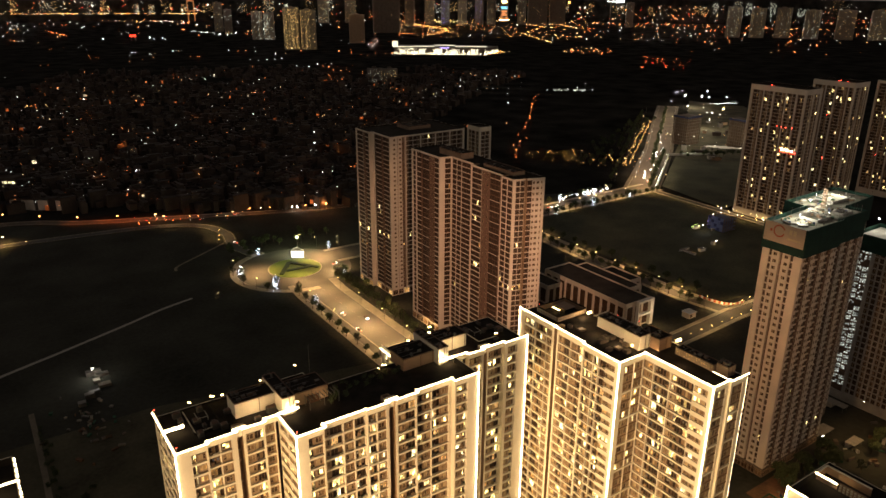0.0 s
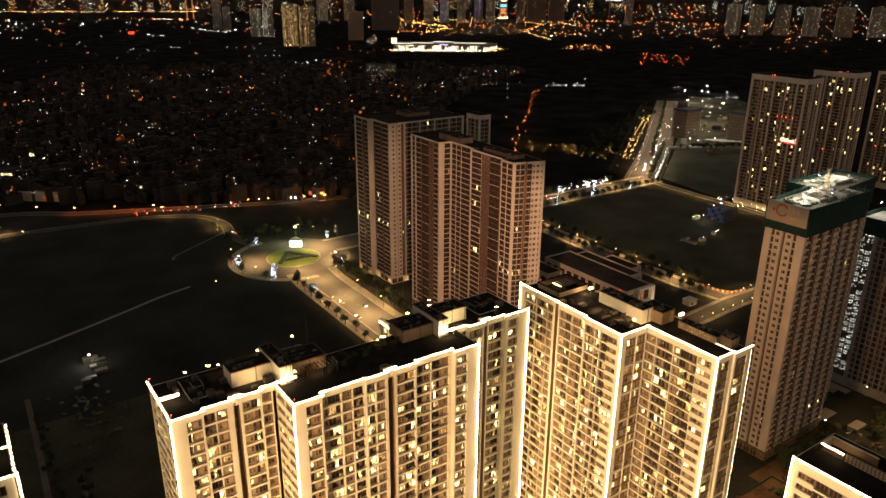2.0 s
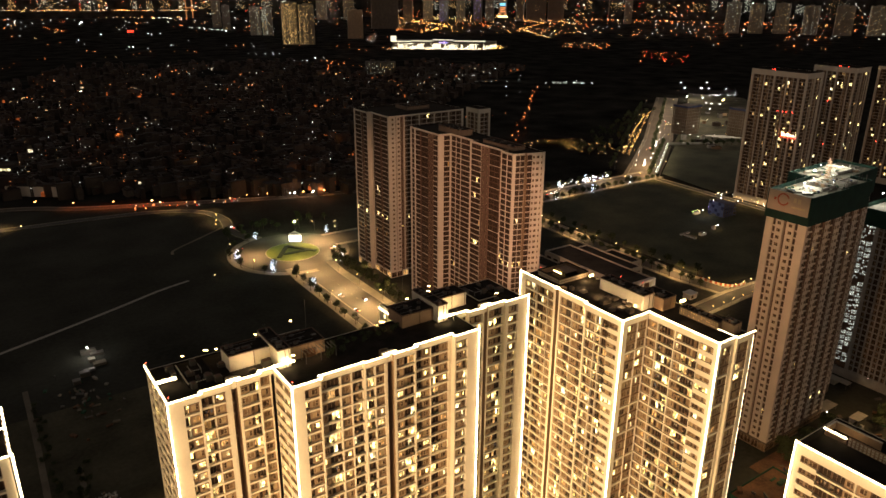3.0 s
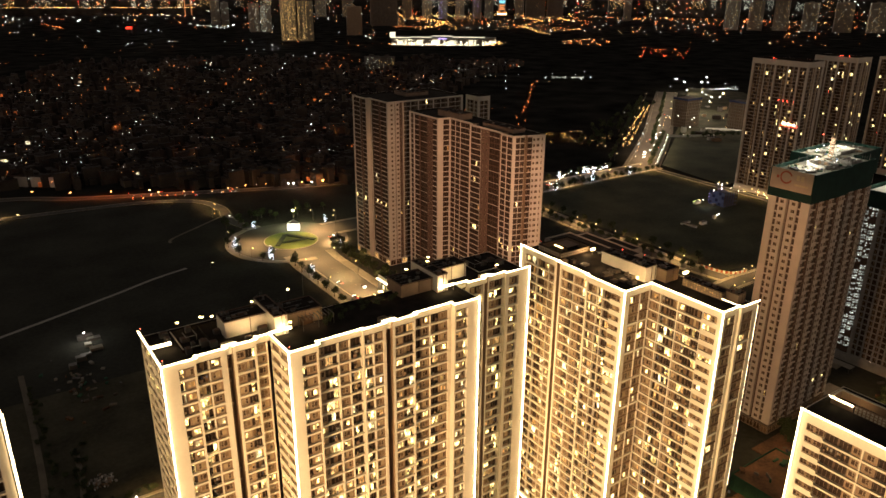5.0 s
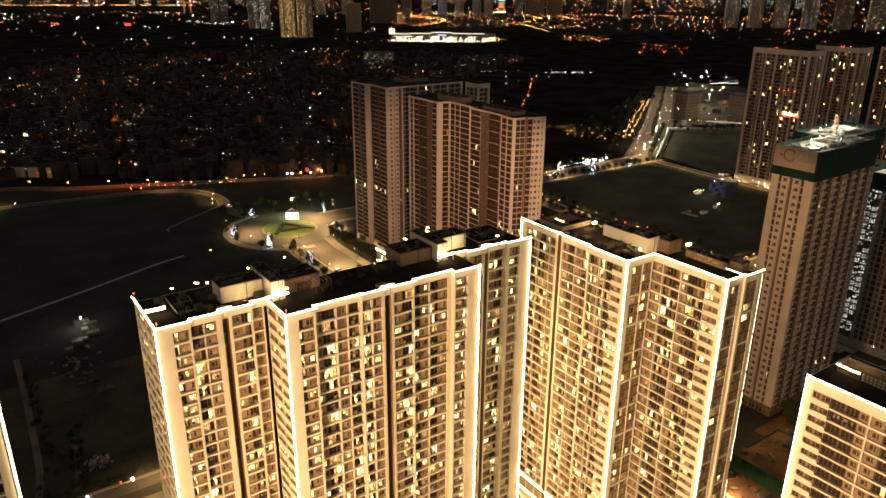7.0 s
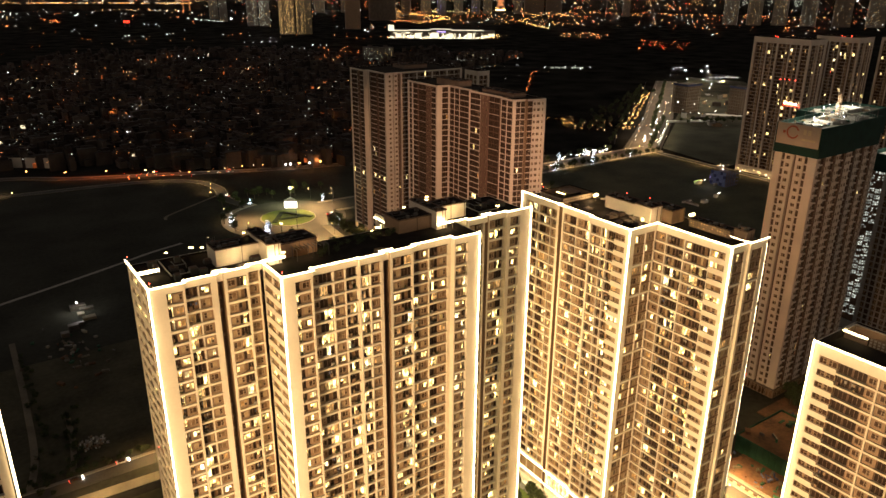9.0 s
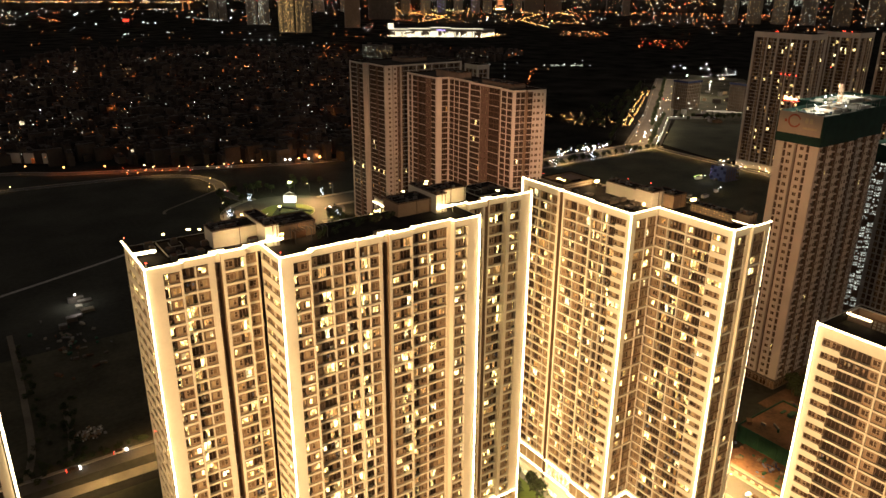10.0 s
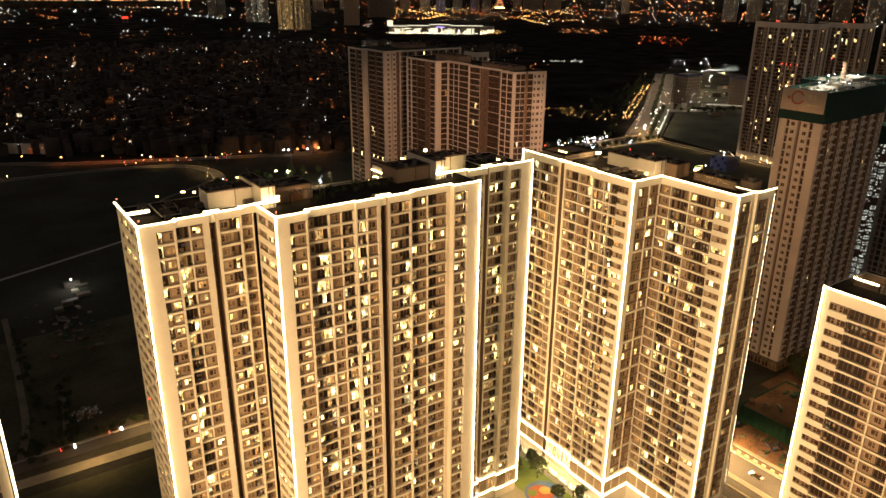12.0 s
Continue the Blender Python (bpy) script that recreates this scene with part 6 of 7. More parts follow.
# street and site lamps that light their surroundings
SODIUM, COLD = (1.0, 0.61, 0.235), (1.0, 0.95, 0.76)
# the spots at (350, 266), (268, 110) and (248, 128) are added fill
for x, y, z, w in ((199, 340, 11, 4600), (199, 372, 11, 5200), (199, 405, 11, 4400), (201, 442, 12, 4300), (172, 500, 12, 3600), (228, 506, 12, 6000), (196, 470, 12, 3400), (224, 350, 9, 1300), (226, 470, 8, 6500), (222, 425, 9, 900), (221, 385, 9, 1300),
                   (412, 262, 9, 1500), (380, 250, 9, 600), (350, 266, 9, 420), (560, 506, 10, 3500), (490, 506, 10, 3500), (201, 118, 10, 6600), (203, 95, 10, 4200), (216, 112, 9, 260), (268, 110, 14, 1600), (248, 128, 26, 900), (330, 118, 20, 900), (411, 300, 9, 1800), (411, 350, 9, 1800), (411, 400, 9, 1800), (411, 450, 9, 1800), (440, 255, 8, 900), (430, 512, 10, 5000), (612, 504, 12, 4500), (652, 536, 12, 3000), *((640 + 25 * k, 526 + 18.6 * k, 16, 1900 - 50 * k) for k in range(17)), *((613 - k * 1.2, 480 - 26 * k, 8, 330) for k in range(9)), (614, 392, 6, 500), (616, 365, 6, 500), (547, 380, 5, 45), (522, 346, 5, 30), (492, 344, 5, 30), (176, 600, 8, 800), (176, 632, 8, 600), (150, 655, 8, 400),
                   (39, 244.8, 8, 800), (-20, 240, 9, 1200), (20, 236, 9, 650), (137, 140, 9, 900)):
    spot_lamp("street_light", (x, y, z), (x, y, 0), 150, 8 * w, SODIUM if z != 16 else (1.0, 0.76, 0.5), 0.4)
for x, y, z, w in ((48.5, 150.0, 109.6, 450), (108.5, 150.0, 109.6, 450), (64, 147.5, 109.6, 160), (154.6, 140, 105.6, 330), (155.0, 131.5, 105.6, 330), (156.4, 124.4, 106.6, 420), (160.6, 122.6, 105.4, 110), (155, 147, 106.0, 300), (160, 112, 106.4, 260)):
    point_lamp("roof_light", (x, y, z), w, (1.0, 0.66, 0.32), 0.2)
for x, y, z in ((56, 147.0, 109.2), (101.2, 147.0, 109.2), ):
    point_lamp("roof_light", (x, y - 0.6, z + 0.3), 800, (1.0, 0.72, 0.34), 0.3)
for x, y, w in ((79, 710, 200), (104, 701, 450), (125, 693, 450), (142, 686, 450), (165, 676, 300)):
    spot_lamp("street_light", (x, y, 9), (x, y, 0), 150, 8 * w, (1.0, 0.22, 0.05), 0.4)
for x, y, w in ((270, 634, 2500), (288, 630, 3500), (228, 652, 1500)):
    point_lamp("street_light", (x, y - 3, 7), w, (1.0, 0.36, 0.1))
for x, y in ((17, 680), (14, 676)):
    spot_lamp("street_light", (x, y, 8), (x, y, 0), 150, 4500, SODIUM, 0.4)
for x, y, w in ((120, 840, 1500), (210, 800, 1500), (330, 900, 1800), (262, 742, 1200), (300, 690, 1200), (400, 820, 1800), (180, 1010, 2200), (450, 980, 2500), (330, 1180, 2500)):
    point_lamp("street_light", (x, y, 9), w, (1.0, 0.30, 0.07))
for y in (158, 146, 132, 124):
    point_lamp("shop_light", (142.0, y, 3.6), 420, (1.0, 0.86, 0.62), 0.4)
# added fill at the school gable, in place of spill from the floods
point_lamp("porch_light", (351, 268, 9), 1500, (1.0, 0.72, 0.42), 0.4)
point_lamp("site_light", (544, 374, 7), 700, (0.75, 0.82, 1.0), 0.3)
point_lamp("flood_light", (216.5, 524.5, 15.2), 17000, (0.95, 1.0, 0.5), 1.0)
for x, y, z, w in ((283, 151, 121, 4600), (306, 160, 122, 9000), (328, 163, 121, 4600), (380, 162, 98, 3000), (1026, 771, 22, 30000), (1125, 838, 22, 40000), (1044, 715, 22, 20000), (800, 600, 26, 10000), (858, 600, 50, 6000), (828, 606, 20, 8000), (880, 560, 16, 7000), (905, 655, 40, 26000), (965, 690, 20, 42000), (1010, 650, 22, 34000), (870, 610, 12, 5000), (690, 528, 8, 1200), (650, 500, 8, 900), (735, 558, 8, 900)):
    point_lamp("site_light", (x, y, z), w, COLD if z > 90 else (1.0, 0.84, 0.58), 0.8)
sl = Solid()
for x, y, z, r in ((283, 151, 119.2, .35), (297, 155, 118.6, .3), (306, 160, 119.6, .6), (384, 140, 96, 1.0), (300, 148, 118, .25), (330, 160, 118.4, .25), (322, 166, 118.6, .35), (860, 615, 46, .8), (905, 640, 30, 1.2), (884, 610, 42, .7), (820, 600, 20, .8), (800, 590, 12, .7),
                   (1117, 847, 22, 2.4), (1137, 826, 22, 2.7), (1026, 771, 22, 2.0), (1211, 869, 22, 1.8), (1166, 796, 22, 1.6), (1186, 924, 14, 1), (1200, 929, 14, 1), (1219, 934, 14, 1), *((1110 + 3.3 * k, 788 - 2 * k, 16, 0.55) for k in range(14)), *((rng.uniform(800, 1060), rng.uniform(590, 760), rng.uniform(4, 14), rng.uniform(0.2, 0.5)) for k in range(13)), (382, 163, 97, 1.0), (1033, 746, 22, 1.3), (806, 615, 22, 1.2), (1142, 815, 22, 1.2), (1113, 754, 22, 1.2), (1135, 755, 22, 1), (996, 702, 22, 1.4), (909, 667, 22, 1.3), (784, 542, 22, .9), (755, 545, 22, .8),
                   (299, 138.5, 4, .45), (364, 143, 6, .45), (318, 139, 5, .5)):
    sl.gem(x, y, z, r * (0.38 if r > 0.7 else 0.6), LAMP_SITE if r > 1.1 else LAMP_WHITE)
sl.gem(733.6, 402, 46, 1.3, LAMP_WHITE)
sl.gem(1044, 715, 22, 1.5, LAMP_WARM)
for k in range(110):
    t = rng.random()
    sl.gem(790 + 400 * t + rng.uniform(-30, 30), 580 + 270 * t + rng.uniform(-60, 60), rng.uniform(4, 16), 0.1 + 0.28 * rng.random() ** 3, rng.choice((CITY_WHITE, CITY_WARM, CITY_WARM, LAMP_WARM)))
for k in range(34):
    sl.gem(rng.uniform(606, 621), rng.uniform(346, 412), rng.uniform(2, 5), rng.uniform(0.15, 0.35), LAMP_WARM if k % 4 else LAMP_WHITE)
tagged(put("site_lights", sl), "bright white construction floodlights", "floodlights", kind="stuff")

# ---- the old town and the far city ----
# view axis of the plain: distance r and bearing a from the estate, in degrees right of the y axis


def polar(r, a):
    return r * math.sin(radians(a)), r * math.cos(radians(a))


town, roofs = Solid(), Solid()
lights = Solid()
tn = random.Random(11)


def house(x, y, turn, w, d, h):
    c, s = math.cos(turn), math.sin(turn)
    walls, top = town, roofs
    front = y + 0.47 * x < 822 and len(HOUSES) < 160
    if front:
        walls, top = Solid(), Solid()
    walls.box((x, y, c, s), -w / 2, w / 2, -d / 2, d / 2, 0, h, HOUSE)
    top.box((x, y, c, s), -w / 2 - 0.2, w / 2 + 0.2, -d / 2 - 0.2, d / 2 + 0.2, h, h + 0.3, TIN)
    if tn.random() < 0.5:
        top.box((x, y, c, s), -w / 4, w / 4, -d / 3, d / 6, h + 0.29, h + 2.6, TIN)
    if front:
        ob = thing("town_house", "narrow town house with a tin roof, unlit", "house", "houses at the edge of the town")
        put("wall", walls, ob)
        put("roof", top, ob)
        HOUSES.append(ob)


HOUSES = []


def lamp(x, y, z, r, mats=(CITY_ORANGE, CITY_WARM, CITY_WHITE, CITY_WHITE)):
    lights.gem(x, y, z, r, tn.choice(mats), tn.uniform(0.6, 1.0))


GLOW_PATCH_ORANGE = glow("wall_glow_orange", (1.0, 0.22, 0.05), 0.55, vary="island", scale=0.5)
GLOW_PATCH_PALE = glow("wall_glow_pale", (1.0, 0.80, 0.50), 1.2, vary="island", scale=0.5)
count = 0
while count < 5000:
    r, a = 650 + 1300 * tn.random() ** 1.1, tn.uniform(-6, 50)
    if a > 28 + (r - 650) / 90 or (r < 700 and a > 27) or r * math.cos(radians(a)) < (782 if r * math.sin(radians(a)) < 170 else 768) - 0.47 * r * math.sin(radians(a)):
        continue
    x, y = polar(r, a)
    if r > 1500 and noise.noise((x / 260, y / 260, 4)) < (-0.05 if a > 16 else -0.4):
        continue
    count += 1
    g0 = 0.6 * noise.noise((x / 300, y / 300, 0))
    h = tn.choice((4, 6.5, 9.5, 9.5, 12.5, 16))
    house(x, y, g0 + tn.choice((0, math.pi / 2)), tn.uniform(4, 7), tn.uniform(9, 17), h)
    dens = noise.noise((x / 120, y / 120, 9))
    if tn.random() < 0.12 + 0.55 * dens:
        lamp(x + tn.uniform(-8, 8), y - tn.uniform(4, 9), tn.uniform(4, 14), r * tn.choice((0.00018, 0.00025, 0.00025, 0.0003, 0.0005)), (CITY_ORANGE, CITY_ORANGE, CITY_WARM, CITY_WHITE, CITY_WHITE))
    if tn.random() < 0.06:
        # a glowing panel in place of the lamp's light on a house front
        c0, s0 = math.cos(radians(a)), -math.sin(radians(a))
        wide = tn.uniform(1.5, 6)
        lights.box((x - 8 * math.sin(radians(a)), y - 8 * math.cos(radians(a)), c0, s0), -wide / 2, wide / 2, -0.2, 0.2, tn.uniform(0.5, 4), tn.uniform(4.5, 7), tn.choice((GLOW_PATCH_ORANGE, GLOW_PATCH_ORANGE, GLOW_PATCH_ORANGE, GLOW_PATCH_PALE)))
# lamps strung along the lanes of the town
for k in range(250):
    r, a = 690 + 1650 * tn.random() ** 1.2, tn.uniform(-5, 33)
    if r * math.cos(radians(a)) < 800 - 0.47 * r * math.sin(radians(a)) or (r > 1500 and tn.random() < 0.55):
        continue
    x, y = polar(r, a)
    way = 0.6 * noise.noise((x / 300, y / 300, 0)) + tn.choice((0, 0, math.pi / 2))
    mats = tn.choice(((CITY_ORANGE,), (CITY_ORANGE,), (CITY_ORANGE, CITY_WARM), (CITY_WHITE, CITY_WHITE, CITY_WARM), (CITY_WHITE,)))
    step, size = tn.uniform(9, 30), r * tn.choice((0.00025, 0.0003, 0.0004, 0.0006))
    for i in range(tn.randrange(2, 9)):
        lamp(x + i * step * math.cos(way) + tn.uniform(-5, 5), y + i * step * math.sin(way) + tn.uniform(-5, 5), tn.uniform(5, 11), size * tn.uniform(0.5, 1.1), mats)
for k in range(20):
    r, a = tn.choice((tn.uniform(1250, 1420), tn.uniform(1350, 1800))), tn.uniform(2.5, 12)
    x, y = polar(r, a)
    for i in range(tn.randrange(1, 5)):
        lamp(x + tn.uniform(-14, 14), y + tn.uniform(-6, 6), tn.uniform(5, 14), r * tn.uniform(0.0003, 0.0009), (CITY_WHITE, CITY_WARM, CITY_WARM, CITY_ORANGE))
# porch and lane lamps of the nearer streets
for k in range(230):
    r, a = 690 + 420 * tn.random(), tn.uniform(-5, 33)
    x, y = polar(r, a)
    if y + 0.47 * x < 790:
        continue
    mats = tn.choice(((CITY_ORANGE,), (CITY_ORANGE,), (CITY_WHITE,), (CITY_WARM, CITY_WHITE)))
    for i in range(tn.choice((1, 1, 1, 2, 3))):
        lamp(x + tn.uniform(-7, 7), y + tn.uniform(-5, 5), tn.uniform(7, 17), tn.uniform(0.16, 0.42), mats)
tagged(put("town_houses", town), "dense low town houses in the dark", "houses", kind="stuff")
tagged(put("town_roofs", roofs), "flat and tin roofs of the town houses", "roofs", kind="stuff")

hall = thing("hall", "long low pale hall at the edge of the town", "building")
s = Solid()
s.prism([(33, 792), (80, 757), (88, 768), (41, 803)], 0, 10, GREYWALL)
put("wall", s, hall)
s = Solid()
s.prism([(32.4, 791.8), (80, 756.4), (88.6, 768.2), (41, 803.6)], 10, 10.5, TIN)
put("roof", s, hall)
works = thing("lit_building", "small block with two rows of glowing windows", "building")
s = Solid()
s.prism([(14, 880), (45, 860), (52, 872), (21, 892)], 0, 15, HOUSE)
put("wall", s, works)
for k in range(9):
    for z in (4, 9):
        s = Solid()
        s.box((14, 880, 0.84, -0.54), 1 + k * 4, 3.9 + k * 4, -0.2, 0.1, z, z + 2.6, LIT_WHITE)
        put("window", s, works, "glowing window")
for k in range(44):
    q = Solid()
    x, y = 30 + rng.gauss(0, 9), 352 + rng.gauss(0, 13)
    q.box((x, y, math.cos(k), math.sin(k)), 0, rng.uniform(0.6, 4), 0, rng.uniform(0.4, 1.6), 0, rng.uniform(0.3, 1.1), rng.choice((DIRT, METAL, SCREEN, RUST_EARTH, TINT, PAVING)))
    tagged(put("scrap_board", q), "low pale piece of building scrap on dark ground", "scrap", "building scrap")
yard2 = thing("site_camp", "small dim site camp with a white lamp on dark ground", "site camp")
for k in range(7):
    s = Solid()
    x, y = 36 + rng.uniform(-9, 7), 372 + k * 5.5 + rng.uniform(-2, 2)
    s.prism(rect(x, x + rng.uniform(3, 8), y, y + rng.uniform(2, 4)), 0, rng.uniform(1.2, 3.2), rng.choice((DIRT, PAVING, METAL)))
    put("shed", s, yard2)
s = Solid()
s.gem(39.6, 403, 5, 0.5, LAMP_WHITE)
s.box((39.5, 402.9, 1, 0), 0, 0.2, 0, 0.2, 0, 4.6, METAL)
put("lamp_post", s, yard2)
point_lamp("site_light", (39.6, 400, 6), 1600, (1.0, 0.95, 0.85))
heap = Solid()
for k in range(90):
    a, r = rng.uniform(0, 6.28), rng.random() ** 0.5 * 4.5
    x, y, w = 23 + r * math.cos(a) * 1.25, 270 + r * math.sin(a), rng.uniform(0.3, 1.3)
    heap.box((x, y, math.cos(k), math.sin(k)), 0, w, 0, w * rng.uniform(0.3, 0.8), 0, 0.2 + (4.6 - r) * 0.3 * rng.random() + 0.2, rng.choice((WHITEPAINT, KERB, CONCRETE, RED_PANEL)))
tagged(put("rubble", heap), "pale heap of broken rubble on dark ground", "rubble", kind="stuff")

# lamps along the orange road
for x, y in ((24, 748), (51, 724), (79, 702), (110, 687), (140, 672), (145, 662), (165, 651), (186, 637), (18, 676), (33, 653)):
    lights.gem(x, y, 8, 0.9 if y > 655 else 0.5, LAMP_AMBER if y > 680 else LAMP_WARM, 0.5)
for i in range(40):
    x, y = 120 + tn.uniform(0, 90), 668 + tn.uniform(-4, 10)
    lamp(x, y - (x - 120) * 0.35, tn.uniform(3, 8), tn.uniform(0.2, 0.5), (CITY_ORANGE, CITY_ORANGE, CITY_WARM, CITY_WHITE, CITY_RED))
for x, y, r, mat in ((263, 634, 1.0, LAMP_WHITE), (259, 636, 0.8, LAMP_WHITE), (280, 629, 0.9, LAMP_WHITE), (291, 628, 1.1, LAMP_AMBER), (272, 634, 0.7, LAMP_AMBER), (222, 652, 0.6, LAMP_AMBER), (205, 651, 0.5, LAMP_WARM), (240, 646, 0.5, LAMP_AMBER), (232, 649, 0.35, LAMP_WHITE), (336, 622, 0.8, LAMP_AMBER)):
    lights.gem(x, y, 5, r, mat, 0.8)
# the lamp row of the lane north of the dark towers
for i in range(34):
    t = (i / 33) ** 1.3
    if i % 5 != 3:
        lamp(575 + 404 * t + tn.uniform(-6, 6), 679 + 419 * t + tn.uniform(-6, 6), tn.uniform(5, 8), tn.uniform(0.4, 0.95), (CITY_ORANGE,))
# garden lamps west of the avenue
EXPRESS_NEAR = glow("garden_lamp_amber", (1.0, 0.50, 0.13), 10, vary="island", steep=1.2)
for i in range(105):
    t = tn.random()
    lamp(620 + 56 * t + tn.uniform(-24, 40), 690 - 100 * t + tn.uniform(-34, 26), tn.uniform(3, 7), tn.uniform(0.14, 0.42), (CITY_WARM, EXPRESS_NEAR, EXPRESS_NEAR, EXPRESS_NEAR))
for i in range(150):
    t = (i % 75) / 75
    lamp(672 + 272 * t - (4 if i < 75 else 0) + tn.uniform(-1.4, 1.4), 580 + 198 * t + (5 if i < 75 else 0) + tn.uniform(-1.4, 1.4), tn.uniform(2.5, 6), tn.uniform(0.25, 0.55), (CITY_WARM, EXPRESS_NEAR, EXPRESS_NEAR, EXPRESS_NEAR))
for i in range(46):
    t = i / 45
    side = 1 if i % 2 else -1
    lamp(636 + 254 * t + (0 if side > 0 else 2), 538 + 190 * t - (0 if side > 0 else 26) + tn.uniform(-1.5, 1.5), tn.uniform(2, 7), tn.uniform(0.14, 0.44), (CITY_WHITE, CITY_WHITE, LAMP_BLUE, CITY_WARM))
# white lamps beyond the dark plain
for i in range(110):
    r, a = tn.choice((tn.uniform(1530, 1600), tn.uniform(1150, 1750))), tn.uniform(24, 46)
    if a > 41 and r < 1480:
        continue
    x, y = polar(r, a)
    lamp(x, y, 4, tn.uniform(0.25, 0.8), (CITY_WHITE, CITY_WHITE, CITY_WHITE, CITY_WARM))
for i in range(16):
    x, y = polar(tn.uniform(1555, 1580), 42.5 + 3.0 * tn.random())
    lights.box((x, y, 0.73, -0.68), 0, tn.uniform(2, 7), 0, 1, 2, 3.0, WINDOW_FAR_WHITE)
# scattered lamps of the plain, few and in knots
for i in range(330):
    r, a = 2350 + 2400 * tn.random(), tn.uniform(-4, 29)
    x, y = polar(r, a)
    if noise.noise((x / 380, y / 380, 8)) < -0.02 - 0.06 * (r > 3300):
        continue
    mats = tn.choice(((CITY_ORANGE,), (CITY_WHITE,), (CITY_WARM, CITY_WHITE)))
    for k in range(tn.randrange(1, 4)):
        lamp(x + tn.uniform(-30, 30), y + tn.uniform(-30, 30), tn.uniform(4, 18), r * tn.choice((0.0002, 0.0003, 0.0004, 0.0005)), mats)
for i in range(900):
    r, a = 2450 + 2300 * tn.random(), tn.uniform(29, 74)
    x, y = polar(r, a)
    if noise.noise((x / 300, y / 300, 8)) < (-0.12 if r > 3000 else 0.16):
        continue
    lamp(x, y, tn.uniform(4, 20), r * tn.choice((0.0002, 0.0003, 0.0004, 0.0005)), (CITY_ORANGE, CITY_ORANGE, CITY_WARM, CITY_WHITE))


def lamp_row(points, step, size, mats, spread=3.0):
    for i in range(len(points) - 1):
        (x0, y0), (x1, y1) = points[i], points[i + 1]
        n = max(1, int(math.hypot(x1 - x0, y1 - y0) / step))
        for k in range(n):
            t = k / n
            lamp(x0 + (x1 - x0) * t + tn.uniform(-spread, spread), y0 + (y1 - y0) * t + tn.uniform(-spread, spread), 9, size * tn.uniform(0.7, 1.3), mats)


# expressways with sodium lamps: distance and bearing of each bend
EXPRESS = glow("expressway_lamps", (1.0, 0.45, 0.11), 13.0, vary="island", steep=1.6)
GLARE = glow("slip_road_lamps", (1.0, 0.66, 0.24), 14.0, vary="island", steep=1.2)
for line, step, mats, sides in ((((4601, 31.0), (4138, 32.1), (3863, 33.4), (3718, 34.5), (3488, 34.6), (3318, 33.8), (3093, 32.7)), 50, (EXPRESS,), (0, 50, 110)),
                                (((3387, 30.8), (3330, 32.0), (3314, 33.0)), 40, (CITY_ORANGE,), (0,)),
                                (((4660, 39.9), (4290, 41.0), (3968, 42.0)), 46, (EXPRESS,), (0, 40)), (((3968, 42.0), (3640, 41.1), (3375, 40.3)), 44, (EXPRESS,), (0, 36)),
                                (((3379, 40.6), (3080, 41.6), (2855, 42.7)), 24, (GLARE, EXPRESS), (0, 30)), (((4291, 43.2), (4080, 43.9), (3908, 44.5)), 40, (EXPRESS,), (0, 60)),
                                (((4556, 45.7), (4380, 47.6), (4261, 49.4)), 36, (EXPRESS, CITY_ORANGE), (0, 60, 160)), (((3980, 33.6), (3900, 36.0), (4100, 38.0)), 40, (EXPRESS, CITY_ORANGE), (0,)),
                                (((3774, 6.6), (3591, 7.05), (3504, 7.4), (3380, 7.8)), 34, (CITY_ORANGE,), (0,)), (((4250, 7.4), (4330, 8.0)), 30, (CITY_ORANGE,), (0,)),
                                (((4760, 10.1), (4720, 12.8), (4680, 15.7)), 76, (EXPRESS, CITY_ORANGE), (0,)), (((3600, 16.0), (3420, 17.2), (3250, 18.6)), 30, (CITY_WHITE,), (0, 30)),
                                (((4500, 51.0), (4300, 55.0), (4400, 62.0)), 30, (EXPRESS, CITY_ORANGE), (0, 40)), (((4700, 62.0), (4500, 70.0)), 40, (EXPRESS,), (0,))):
    for side in sides:
        lamp_row(curve_points([polar(r + side, a) for r, a in line], 5), step, line[0][0] * 0.00036, mats, 7)
for i in range(330):
    r, a = 2950 + 1750 * tn.random(), tn.uniform(30.5, 46)
    x, y = polar(r, a)
    if noise.noise((x / 240, y / 240, 6)) > -0.1:
        lamp(x, y, tn.uniform(6, 26), r * tn.choice((0.0003, 0.0004, 0.0005)), (EXPRESS, CITY_WARM, CITY_ORANGE, EXPRESS))
lamp_row([polar(4480, 33.7), polar(4500, 35.8)], 14, 3.2, (glow("stadium_lamps", (0.95, 0.85, 0.28), 3),), 6)
for i in range(46):
    x, y = polar(tn.uniform(2450, 2700), tn.uniform(43.6, 47.4))
    lamp(x, y, tn.uniform(3, 8), tn.uniform(0.6, 1.3), (CITY_ORANGE, CITY_ORANGE, CITY_WARM))
for i in range(44):
    x, y = polar(tn.uniform(2040, 2380), tn.uniform(49.4, 53))
    lamp(x, y, tn.uniform(3, 8), tn.uniform(0.5, 1.3), (CITY_ORANGE, CITY_ORANGE, CITY_RED))
for r, a, z, size, mat in ((2610, 24.6, 20, 3.4, LAMP_AMBER), (2615, 23.8, 90, 1.6, LAMP_WHITE), (2560, 22.9, 8, 1.2, LAMP_WARM), (3150, 19.0, 26, 1.8, LAMP_WHITE), (4700, 43.8, 120, 4.6, LAMP_AMBER)):
    x, y = polar(r, a)
    lights.gem(x, y, z, size, mat)
tagged(put("city_lights", lights), "countless small orange and white lamps and wall glows of the night city", "city lights", kind="stuff")

